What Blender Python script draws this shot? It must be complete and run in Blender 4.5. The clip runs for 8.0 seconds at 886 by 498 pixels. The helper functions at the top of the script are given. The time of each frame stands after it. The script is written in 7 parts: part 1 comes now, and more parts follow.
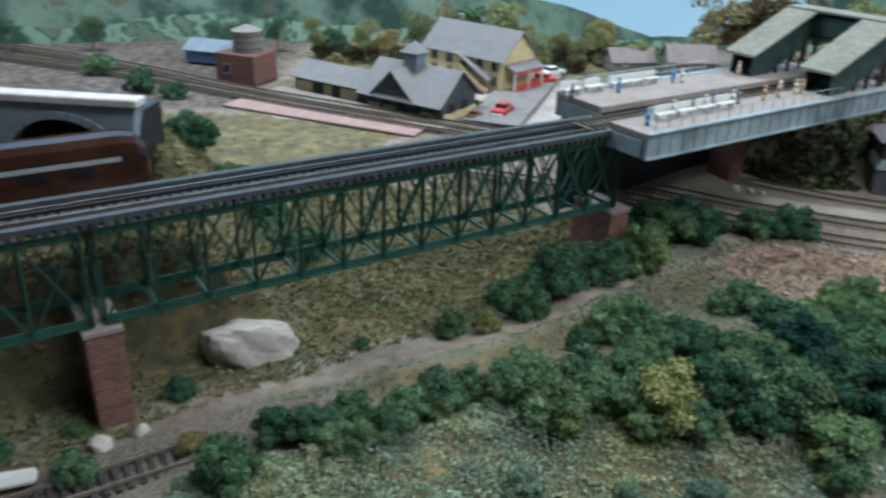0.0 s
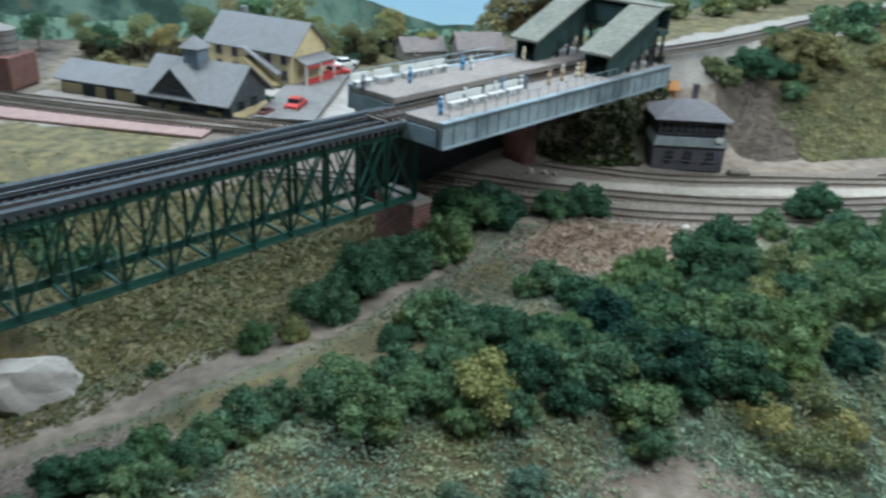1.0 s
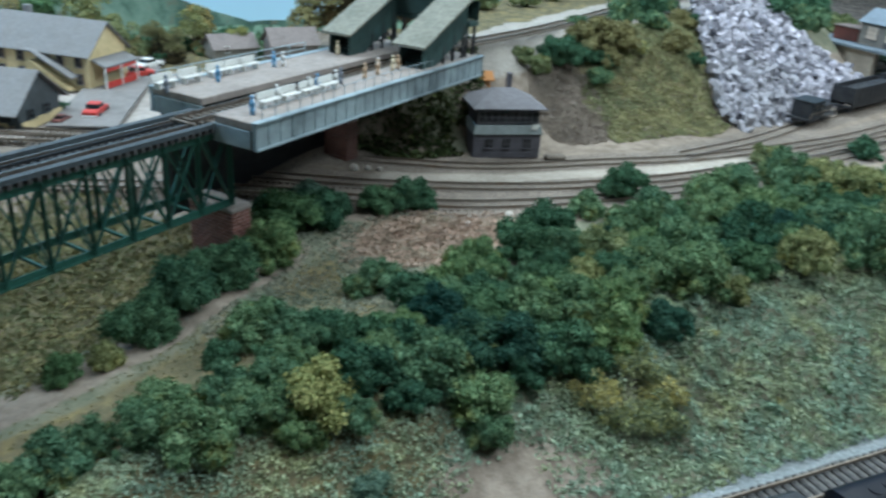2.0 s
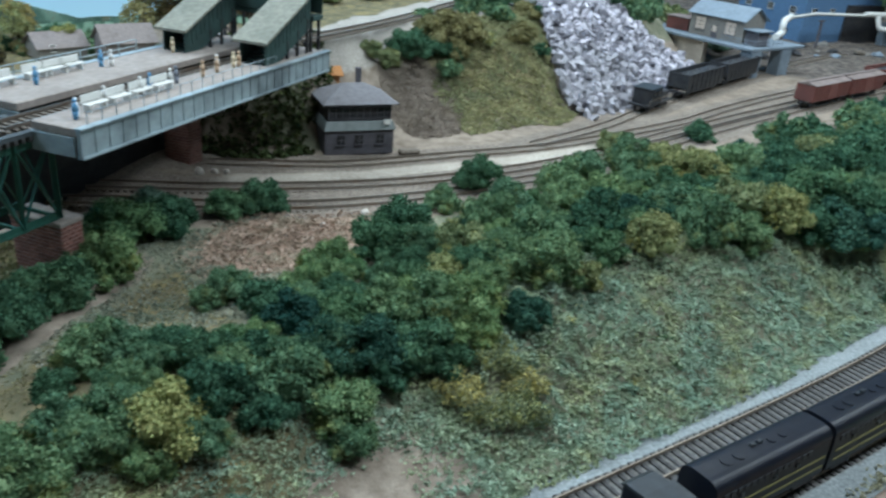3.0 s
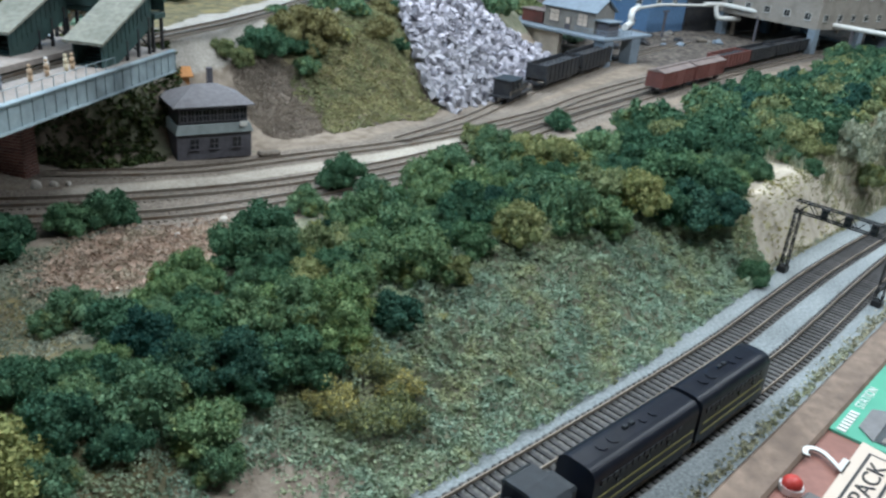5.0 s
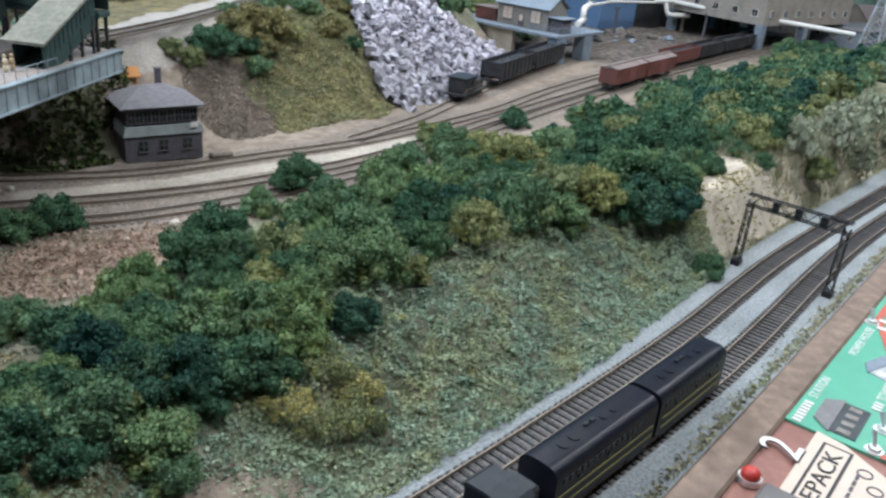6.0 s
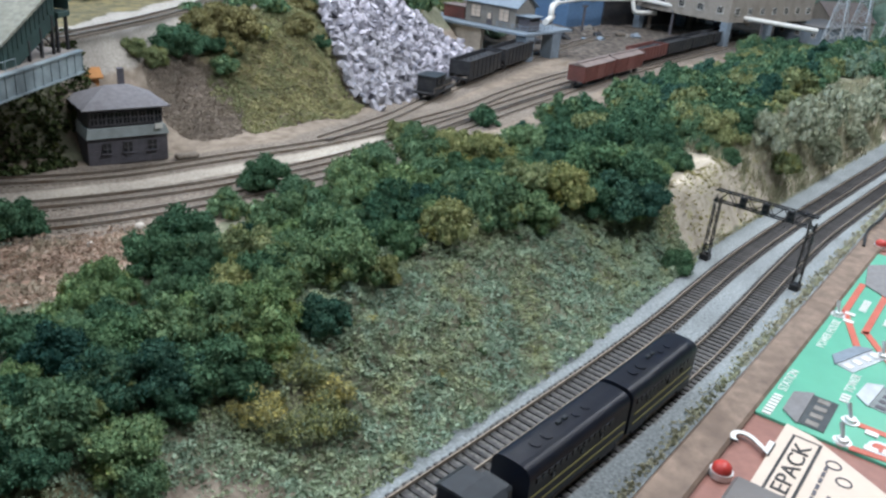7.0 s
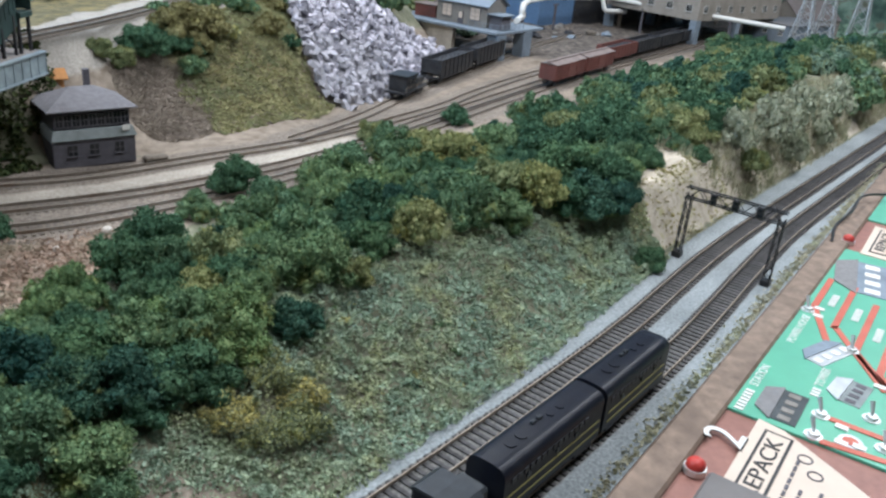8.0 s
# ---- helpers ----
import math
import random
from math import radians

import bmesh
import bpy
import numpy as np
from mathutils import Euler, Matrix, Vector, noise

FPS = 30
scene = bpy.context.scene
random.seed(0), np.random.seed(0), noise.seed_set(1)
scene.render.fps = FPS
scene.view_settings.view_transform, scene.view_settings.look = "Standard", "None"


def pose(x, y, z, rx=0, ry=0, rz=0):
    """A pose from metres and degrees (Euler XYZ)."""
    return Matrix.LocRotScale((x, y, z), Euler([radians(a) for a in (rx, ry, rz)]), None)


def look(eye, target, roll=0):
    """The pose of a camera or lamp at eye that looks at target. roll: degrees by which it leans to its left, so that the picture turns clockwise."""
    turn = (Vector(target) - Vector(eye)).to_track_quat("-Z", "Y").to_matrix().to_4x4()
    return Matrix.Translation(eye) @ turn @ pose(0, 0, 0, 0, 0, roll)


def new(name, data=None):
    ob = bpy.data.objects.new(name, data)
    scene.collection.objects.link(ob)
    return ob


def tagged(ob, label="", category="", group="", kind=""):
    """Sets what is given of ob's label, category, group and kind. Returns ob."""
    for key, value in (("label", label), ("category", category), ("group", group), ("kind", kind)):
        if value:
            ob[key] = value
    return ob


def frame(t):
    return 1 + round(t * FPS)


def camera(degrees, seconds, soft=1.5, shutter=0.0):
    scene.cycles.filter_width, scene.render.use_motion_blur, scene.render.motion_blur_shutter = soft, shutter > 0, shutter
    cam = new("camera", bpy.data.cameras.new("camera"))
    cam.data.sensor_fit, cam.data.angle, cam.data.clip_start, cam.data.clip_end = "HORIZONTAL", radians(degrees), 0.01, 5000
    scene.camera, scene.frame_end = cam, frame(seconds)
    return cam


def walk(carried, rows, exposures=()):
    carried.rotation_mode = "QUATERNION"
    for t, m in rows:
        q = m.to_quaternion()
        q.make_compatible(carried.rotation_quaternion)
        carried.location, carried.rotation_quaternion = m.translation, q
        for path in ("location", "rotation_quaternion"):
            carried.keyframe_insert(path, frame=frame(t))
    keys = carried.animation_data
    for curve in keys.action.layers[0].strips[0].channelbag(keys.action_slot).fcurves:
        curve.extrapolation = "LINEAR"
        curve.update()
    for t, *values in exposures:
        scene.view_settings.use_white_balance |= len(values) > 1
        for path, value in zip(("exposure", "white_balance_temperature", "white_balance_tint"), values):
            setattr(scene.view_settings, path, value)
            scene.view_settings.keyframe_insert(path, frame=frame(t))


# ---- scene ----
cam = camera(58.2, 8.0, 2.5, 0.5)
PATH = [
    (0, (0.067, 0.038, 0.324), (-0.022, 1.848, -0.523), 2.0),
    (0.5, (0.071, 0.051, 0.322), (0.221, 1.857, -0.526), 2.6),
    (1, (0.076, 0.062, 0.319), (0.452, 1.835, -0.526), 3.2),
    (1.5, (0.08, 0.069, 0.318), (0.651, 1.792, -0.522), 3.7),
    (2, (0.086, 0.074, 0.316), (0.854, 1.723, -0.517), 4.1),
    (3.3, (0.104, 0.086, 0.312), (1.219, 1.532, -0.503), 5.1),
    (3.5, (0.106, 0.087, 0.31), (1.25, 1.513, -0.5), 5.0),
    (4, (0.11, 0.089, 0.309), (1.309, 1.472, -0.498), 5.1),
    (4.5, (0.114, 0.09, 0.309), (1.369, 1.424, -0.495), 5.2),
    (6, (0.121, 0.095, 0.308), (1.494, 1.312, -0.489), 5.5),
    (6.5, (0.124, 0.096, 0.307), (1.532, 1.273, -0.487), 5.5),
    (7, (0.125, 0.096, 0.307), (1.543, 1.261, -0.486), 5.5),
    (7.5, (0.126, 0.096, 0.307), (1.565, 1.238, -0.485), 5.5),
    (8, (0.128, 0.097, 0.307), (1.587, 1.213, -0.483), 5.6),
]
EXPOSURES = [(0.0, 0.36, 6500, 10), (1.0, 0.36, 6300, 6), (2.0, 0.35, 6200, 3), (3.5, 0.40, 6300, 5), (4.5, 0.41, 6350, 6), (6.0, 0.42, 6750, 15), (8.0, 0.42, 6750, 15)]
walk(cam, [(t, look(eye, target, roll)) for t, eye, target, roll in PATH], EXPOSURES)

# ---- light ----
world = bpy.data.worlds.new("room_air")
world.use_nodes = True
world.node_tree.nodes["Background"].inputs[0].default_value = (0.7, 0.85, 1.0, 1)
world.node_tree.nodes["Background"].inputs[1].default_value = 0.025
scene.world = world


def area_lamp(name, place, target, sx, sy, watts, colour):
    d = bpy.data.lights.new(name, "AREA")
    d.shape, d.size, d.size_y, d.energy, d.color = "RECTANGLE", sx, sy, watts, colour
    ob = new(name, d)
    ob.matrix_world = look(place, target)
    return ob


LAMPS = [(-0.3, 1.15, 18), (1.3, 1.15, 12), (0.85, 0.10, 13), (2.1, 0.15, 13)]
for lx, ly, watts in LAMPS:
    area_lamp("ceiling_lamp", (lx, ly, 1.27), (lx, ly, 0), 1.15, 0.28, watts, (0.9, 1.0, 1.09))


# ---- materials ----
def ramp(nt, src, stops):
    n = nt.nodes.new("ShaderNodeValToRGB")
    e = n.color_ramp.elements
    while len(e) < len(stops):
        e.new(0.5)
    for k, (p, c) in zip(e, stops):
        k.position, k.color = p, (*c, 1)
    nt.links.new(src, n.inputs[0])
    return n.outputs[0]


def noise_out(nt, scale, detail=4.0, rough=0.6, kind="Object"):
    tc = nt.nodes.new("ShaderNodeTexCoord")
    n = nt.nodes.new("ShaderNodeTexNoise")
    n.inputs["Scale"].default_value, n.inputs["Detail"].default_value, n.inputs["Roughness"].default_value = scale, detail, rough
    nt.links.new(tc.outputs[kind], n.inputs["Vector"])
    return n.outputs[0]


def mixed(nt, fac, a, b, mode="MIX"):
    n = nt.nodes.new("ShaderNodeMix")
    n.data_type, n.blend_type = "RGBA", mode
    for sock, v in ((n.inputs[0], fac), (n.inputs[6], a), (n.inputs[7], b)):
        if isinstance(v, (int, float)):
            sock.default_value = v
        elif isinstance(v, tuple):
            sock.default_value = (*v, 1)
        else:
            nt.links.new(v, sock)
    return n.outputs[2]


def base_mat(name, rough=0.8, metal=0.0):
    m = bpy.data.materials.new(name)
    m.use_nodes = True
    b = m.node_tree.nodes["Principled BSDF"]
    b.inputs["Roughness"].default_value, b.inputs["Metallic"].default_value = rough, metal
    b.inputs["Specular IOR Level"].default_value = 0.35
    return m, m.node_tree, b


def add_bump(nt, b, src, strength, dist):
    n = nt.nodes.new("ShaderNodeBump")
    n.inputs["Strength"].default_value, n.inputs["Distance"].default_value = strength, dist
    nt.links.new(src, n.inputs["Height"])
    nt.links.new(n.outputs[0], b.inputs["Normal"])


def mat(name, col, rough=0.75, metal=0.0, vary=0.25, scale=120.0, dirt=None, dirt_scale=25.0, bump=0.25, dist=0.0006, per_object=0.0, cover=0.48):
    """A surface with grain at one scale, stains at a larger one, and a little relief."""
    m, nt, b = base_mat(name, rough, metal)
    lo, hi = tuple(c * (1 - vary) for c in col), tuple(min(1, c * (1 + vary)) for c in col)
    grain = noise_out(nt, scale, 5)
    out = ramp(nt, grain, [(0.3, lo), (0.7, hi)])
    stain = noise_out(nt, dirt_scale, 3)
    d = dirt or tuple(c * 0.6 for c in col)
    mask = ramp(nt, stain, [(cover, (0, 0, 0)), (cover + 0.5 * (0.96 - cover), (0.75, 0.75, 0.75))])
    out = mixed(nt, mask, out, d)
    if per_object:
        info = nt.nodes.new("ShaderNodeObjectInfo")
        out = mixed(nt, 1.0, out, ramp(nt, info.outputs["Random"], [(0, (1 - per_object,) * 3), (1, (1 + per_object,) * 3)]), "MULTIPLY")
    nt.links.new(out, b.inputs["Base Color"])
    add_bump(nt, b, grain, bump, dist)
    return m


def dull(m, level):
    """Takes the sheen off a dusty painted model."""
    m.node_tree.nodes["Principled BSDF"].inputs["Specular IOR Level"].default_value = level
    return m


def leaf_mat(name, cols, yellow=0.0):
    """Ground foam foliage: the shade varies from tuft to tuft and from bush to bush."""
    m, nt, b = base_mat(name, 0.95)
    geo = nt.nodes.new("ShaderNodeNewGeometry")
    info = nt.nodes.new("ShaderNodeObjectInfo")
    c = ramp(nt, geo.outputs["Random Per Island"], [(0, cols[0]), (0.5, cols[1]), (1, cols[2])])
    tint = ramp(nt, info.outputs["Random"], [(0, (0.62, 0.74, 0.82)), (0.35, (0.85, 0.92, 0.95)), (0.7, (1.05, 1.03, 0.98)), (1, (1.22, 1.16, 0.95))])
    c = mixed(nt, 1.0, c, tint, "MULTIPLY")
    if yellow:
        mask = ramp(nt, noise_out(nt, 70, 4, 0.7), [(0.53, (0, 0, 0)), (0.66, (yellow,) * 3)])
        c = mixed(nt, mask, c, (0.36, 0.31, 0.075))
    nt.links.new(c, b.inputs["Base Color"])
    b.inputs["Specular IOR Level"].default_value = 0.05
    return m


M = dict(
    green_steel=mat("green_steel", (0.022, 0.082, 0.062), 0.5, 0.1, 0.3, 200, (0.02, 0.06, 0.045)),
    rail=mat("rail_steel", (0.3, 0.27, 0.24), 0.32, 0.85, 0.2, 300, (0.2, 0.12, 0.07)),
    rusty_rail=mat("rusty_rail", (0.27, 0.225, 0.18), 0.55, 0.35, 0.25, 300, (0.17, 0.13, 0.10)),
    tie=mat("creosote_tie", (0.05, 0.048, 0.048), 0.8, 0, 0.4, 300, (0.09, 0.085, 0.085), 60, per_object=0.3),
    tie_brown=mat("weathered_tie", (0.16, 0.135, 0.11), 0.85, 0, 0.4, 300, (0.16, 0.14, 0.12), 60, per_object=0.3),
    deck_timber=mat("deck_timber", (0.05, 0.062, 0.07), 0.7, 0, 0.35, 180, (0.04, 0.045, 0.05), 40),
    girder=mat("girder_plate", (0.33, 0.4, 0.43), 0.5, 0.15, 0.15, 150, (0.03, 0.042, 0.05), 13, cover=0.40),
    concrete_deck=mat("platform_concrete", (0.27, 0.235, 0.212), 0.85, 0, 0.2, 200, (0.19, 0.162, 0.147), 30),
    dark_green=mat("dark_green_paint", (0.03, 0.06, 0.055), 0.6, 0, 0.3, 120, (0.018, 0.03, 0.03), 30),
    grey_roof=mat("grey_felt_roof", (0.3, 0.3, 0.3), 0.85, 0, 0.15, 260, (0.22, 0.22, 0.23), 35),
    stair_roof=mat("weathered_stair_roof", (0.2, 0.2, 0.165), 0.85, 0, 0.25, 200, (0.13, 0.135, 0.11), 35),
    brick=mat("red_brick", (0.22, 0.105, 0.085), 0.85, 0, 0.3, 220, (0.2, 0.12, 0.1), 50, per_object=0.25),
    mortar=mat("pale_mortar", (0.42, 0.33, 0.30), 0.9),
    white_paint=mat("white_paint", (0.66, 0.66, 0.63), 0.6, 0, 0.06, 200, (0.6, 0.6, 0.57)),
    tower_wall=mat("tower_siding", (0.105, 0.1, 0.115), 0.75, 0, 0.2, 160, (0.075, 0.07, 0.08), 30),
    tower_band=mat("tower_band", (0.22, 0.25, 0.25), 0.75, 0, 0.15, 160),
    tower_roof=mat("tower_shingle", (0.16, 0.155, 0.165), 0.85, 0, 0.2, 260, (0.12, 0.115, 0.12), 30),
    glass=mat("dark_window", (0.015, 0.017, 0.02), 0.12, 0, 0.1, 50),
    wood_edge=mat("worn_fascia_wood", (0.2, 0.145, 0.11), 0.65, 0, 0.35, 90, (0.12, 0.085, 0.065), 16),
    rock=mat("cut_rock", (0.4, 0.36, 0.31), 0.9, 0, 0.3, 90, (0.28, 0.24, 0.19), 18, 0.5, 0.002),
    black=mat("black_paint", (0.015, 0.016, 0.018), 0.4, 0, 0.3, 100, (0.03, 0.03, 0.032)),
)


# ---- mesh helpers ----
def part(name, bm, material, parent=None, label="", smooth=False):
    """One mesh object under a thing or under a part."""
    me = bpy.data.meshes.new(name)
    if smooth:
        for f in bm.faces:
            f.smooth = True
    bm.to_mesh(me)
    bm.free()
    for mm in (material if isinstance(material, (list, tuple)) else [material]):
        me.materials.append(mm)
    ob = new(name, me)
    if parent:
        ob.parent = parent
    if label:
        ob["label"] = label
    return ob


def share(name, me, parent, m):
    ob = new(name, me)
    ob.parent = parent
    ob.matrix_basis = m
    return ob


def thing(name, m, label, category, group="", kind=""):
    ob = new(name)
    ob.empty_display_size = 0.01
    ob.matrix_world = m
    return tagged(ob, label, category, group, kind)


def box(bm, c, s, rz=0.0, bevel=0.0, m=None):
    """A box with centre c and sizes s, turned by rz degrees, with its edges eased."""
    r = bmesh.ops.create_cube(bm, size=1.0)
    vs = r["verts"]
    t = Matrix.Translation(c) @ Matrix.Rotation(radians(rz), 4, "Z") @ Matrix.Diagonal((*s, 1))
    bmesh.ops.transform(bm, matrix=t if m is None else m @ t, verts=vs)
    if bevel:
        es = list({e for v in vs for e in v.link_edges})
        bmesh.ops.bevel(bm, geom=es, offset=bevel, segments=1, affect="EDGES")
    return vs


def beam(bm, p, q, w, h, up=(0, 0, 1)):
    """A bar from p to q, w wide and h deep."""
    p, q = Vector(p), Vector(q)
    d = q - p
    x = d.normalized()
    y = Vector(up).cross(x)
    y = y.normalized() if y.length > 1e-4 else Vector((0, 1, 0))
    z = x.cross(y)
    m = Matrix((x, y, z)).transposed().to_4x4()
    m.translation = (p + q) / 2
    r = bmesh.ops.create_cube(bm, size=1.0)
    bmesh.ops.transform(bm, matrix=m @ Matrix.Diagonal((d.length, w, h, 1)), verts=r["verts"])


def rod(bm, p, q, r, n=8, r2=None):
    p, q = Vector(p), Vector(q)
    d = q - p
    c = bmesh.ops.create_cone(bm, cap_ends=True, segments=n, radius1=r, radius2=r if r2 is None else r2, depth=d.length)
    m = d.to_track_quat("Z", "Y").to_matrix().to_4x4()
    m.translation = (p + q) / 2
    bmesh.ops.transform(bm, matrix=m, verts=c["verts"])


def prism(bm, outline, axis_vec, m=None):
    """A plane outline (points in 3D) pushed along axis_vec."""
    a = [bm.verts.new(Vector(p)) for p in outline]
    b = [bm.verts.new(Vector(p) + Vector(axis_vec)) for p in outline]
    bm.faces.new(a[::-1])
    bm.faces.new(b)
    n = len(a)
    for i in range(n):
        bm.faces.new((a[i], a[(i + 1) % n], b[(i + 1) % n], b[i]))
    if m is not None:
        bmesh.ops.transform(bm, matrix=m, verts=a + b)
    bmesh.ops.recalc_face_normals(bm, faces=bm.faces)


def frame_to(p, q, z=0.0):
    """A pose at p whose x axis points to q in plan."""
    a = math.atan2(q[1] - p[1], q[0] - p[0])
    return Matrix.Translation((p[0], p[1], z)) @ Matrix.Rotation(a, 4, "Z")


# ---- the lie of the land ----
YARD, UPPER = 0.03, 0.145


def sst(a, b, v):
    t = np.clip((np.asarray(v, float) - a) / (b - a), 0, 1)
    return t * t * (3 - 2 * t)


def foot(x):
    return np.interp(x, [-0.6, 0.3, 0.6, 0.88, 1.2, 3.2], [0.345, 0.345, 0.35, 0.374, 0.38, 0.40])


def ridge(x):
    return np.interp(x, [-0.3, -0.1, 0.0, 0.1, 0.2, 0.35, 0.5, 0.7, 0.85, 1.2, 1.6, 3.2], [0.34, 0.38, 0.42, 0.45, 0.47, 0.49, 0.50, 0.50, 0.47, 0.50, 0.56, 0.62])


def ridge_top(x):
    return np.interp(x, [-0.4, -0.15, -0.05, 0.1, 0.3, 0.5, 0.8, 1.1, 1.6, 3.2], [0.0, 0.0, 0.012, 0.03, 0.045, 0.055, 0.062, 0.066, 0.07, 0.07])


def valley(x):
    return np.interp(x, [-0.6, -0.05, 0.1, 0.3, 0.45], [0.0, 0.0, 0.012, 0.028, YARD])


def hill_foot(x):
    return np.interp(x, [0.25, 0.4, 0.6, 0.87, 1.0, 1.4, 1.6, 2.0, 3.2], [1.0, 0.885, 0.87, 0.885, 0.96, 1.10, 1.25, 1.36, 1.4])


def lie(x, y):
    """Height of the ground at a place of the plan."""
    x, y = np.asarray(x, float), np.asarray(y, float)
    f, r, top = foot(x), ridge(x), ridge_top(x)
    cliff = sst(0.78, 0.9, x)
    w = (r - f) * (1 - 0.62 * cliff)
    z = top * sst(0, 1, (y - f) / w)
    z = z + (valley(x) - z) * sst(0, 1, (y - r) / 0.16)
    back = sst(0.78, 0.93, y) * (1 - sst(0.3, 0.42, x))
    z = z + back * (0.0385 - z)
    beside = -(x + 0.4) * 0.578 + (y - 0.272) * 0.816
    mound = 0.088 * (1 - sst(-0.165, -0.065, x + 0.25 * (y - 0.6))) * sst(0.036, 0.056, beside) * (1 - sst(0.62, 0.95, y))
    fill = 0.048 * (1 - sst(-0.19, -0.12, x + 0.25 * (y - 0.6))) * sst(0.586, 0.60, y) * (1 - sst(0.64, 0.84, y))
    z = z + mound + fill
    wide = np.interp(x, [0.4, 0.5, 0.62], [0.05, 0.07, 0.17])
    h = sst(0, 1, (y - hill_foot(x)) / wide) * sst(0.0, 0.06, x - 0.30 - 0.95 * np.maximum(0, y - 0.92)) * (1 - 0.45 * sst(1.2, 1.6, x))
    return z + h * (UPPER - 0.004 - YARD)


def lie1(x, y):
    return float(lie(x, y)) + ground_rough(x, y)


def ground_rough(x, y):
    flat = 1.0 if y > float(foot(x)) + 0.01 else 0.0
    flat *= 1 - 0.85 * float(sst(0.78, 0.93, y) * (1 - sst(0.3, 0.42, x)))
    cut = float(sst(0.84, 0.9, x)) * (1 - float(sst(0.07, 0.12, y - float(foot(x))))) * flat
    crag = cut * (0.006 * noise.noise(Vector((x * 22, y * 40, 7.1))) + 0.004 * noise.noise(Vector((x * 60, y * 90, 1.7))))
    return crag + flat * 0.006 * noise.noise(Vector((x * 14, y * 14, 0.3))) + flat * 0.0016 * noise.noise(Vector((x * 70, y * 70, 5.3)))


# ---- ground ----
def edge_y(x):
    return 0.238 + (x - 0.5) * 0.06


def smooth_path(pts, step=0.012):
    """A smooth line through some places of the plan, in even steps."""
    p = [Vector(q) for q in pts]
    p = [2 * p[0] - p[1], *p, 2 * p[-1] - p[-2]]
    out = []
    for i in range(1, len(p) - 2):
        n = max(2, int((p[i + 1] - p[i]).length / step))
        for k in range(n):
            t = k / n
            a, b, c, d = p[i - 1], p[i], p[i + 1], p[i + 2]
            out.append(0.5 * ((2 * b) + (c - a) * t + (2 * a - 5 * b + 4 * c - d) * t * t + (3 * b - a - 3 * c + d) * t ** 3))
    out.append(p[-2])
    return out


NEAR_L = [(-0.7, 0.324), (0.2, 0.323), (0.45, 0.3225), (0.6, 0.324), (0.7, 0.3275), (0.8, 0.335), (0.9, 0.3415), (1.05, 0.345), (1.3, 0.345), (1.7, 0.345), (2.3, 0.35), (3.0, 0.36)]
NEAR_R = [(x, y - 0.0455 + 0.008 * float(sst(0.8, 1.1, x))) for x, y in NEAR_L]
YARD_1 = [(0.02, 1.01), (0.16, 0.965), (0.29, 0.908), (0.383, 0.869), (0.485, 0.828), (0.62, 0.813), (0.782, 0.802), (1.031, 0.828), (1.2, 0.868), (1.43, 0.91), (2.0, 0.99), (2.6, 1.06)]
YARD_2 = [(0.0, 0.93), (0.2, 0.87), (0.32, 0.815), (0.405, 0.784), (0.482, 0.762), (0.573, 0.748), (0.715, 0.748), (0.85, 0.768), (1.0, 0.795), (1.3, 0.845), (1.75, 0.91), (2.6, 1.0)]
YARD_3 = [(0.0, 0.89), (0.2, 0.825), (0.32, 0.765), (0.405, 0.73), (0.5, 0.713), (0.6, 0.71), (0.75, 0.72), (0.95, 0.76), (1.2, 0.805), (1.6, 0.86), (2.6, 0.96)]
COAL_SPUR = [(0.75, 0.815), (0.9, 0.85), (1.05, 0.905), (1.2, 0.955), (1.45, 1.03), (1.7, 1.10), (2.0, 1.16)]
STATION_1 = [(-0.9, 1.33), (-0.5, 1.20), (-0.3, 1.115), (-0.1, 1.03), (0.1, 0.96), (0.3, 0.93)]
STATION_2 = [(-0.9, 1.40), (-0.5, 1.25), (-0.3, 1.145), (-0.08, 1.05), (0.08, 0.985)]
VALLEY_TRACK = [(-0.45, 0.20), (-0.25, 0.305), (-0.155, 0.372), (-0.08, 0.42), (-0.02, 0.44)]
UPPER_LINE = [(0.44, 0.86), (0.60, 0.995), (0.711, 1.068), (0.985, 1.262), (1.4, 1.5)]
PATHWAY = [(-0.3, 0.36), (-0.14, 0.435), (-0.09, 0.476), (-0.02, 0.513), (0.072, 0.56), (0.17, 0.64), (0.22, 0.69)]


def near_line(x, y, pts):
    p = np.array([(q[0], q[1]) for q in smooth_path([(*a, 0) for a in pts], 0.02)])
    d = np.full(x.shape, 9.0)
    for a, b in zip(p[:-1], p[1:]):
        ab = b - a
        t = np.clip(((x - a[0]) * ab[0] + (y - a[1]) * ab[1]) / (ab @ ab), 0, 1)
        d = np.minimum(d, np.hypot(x - a[0] - t * ab[0], y - a[1] - t * ab[1]))
    return d


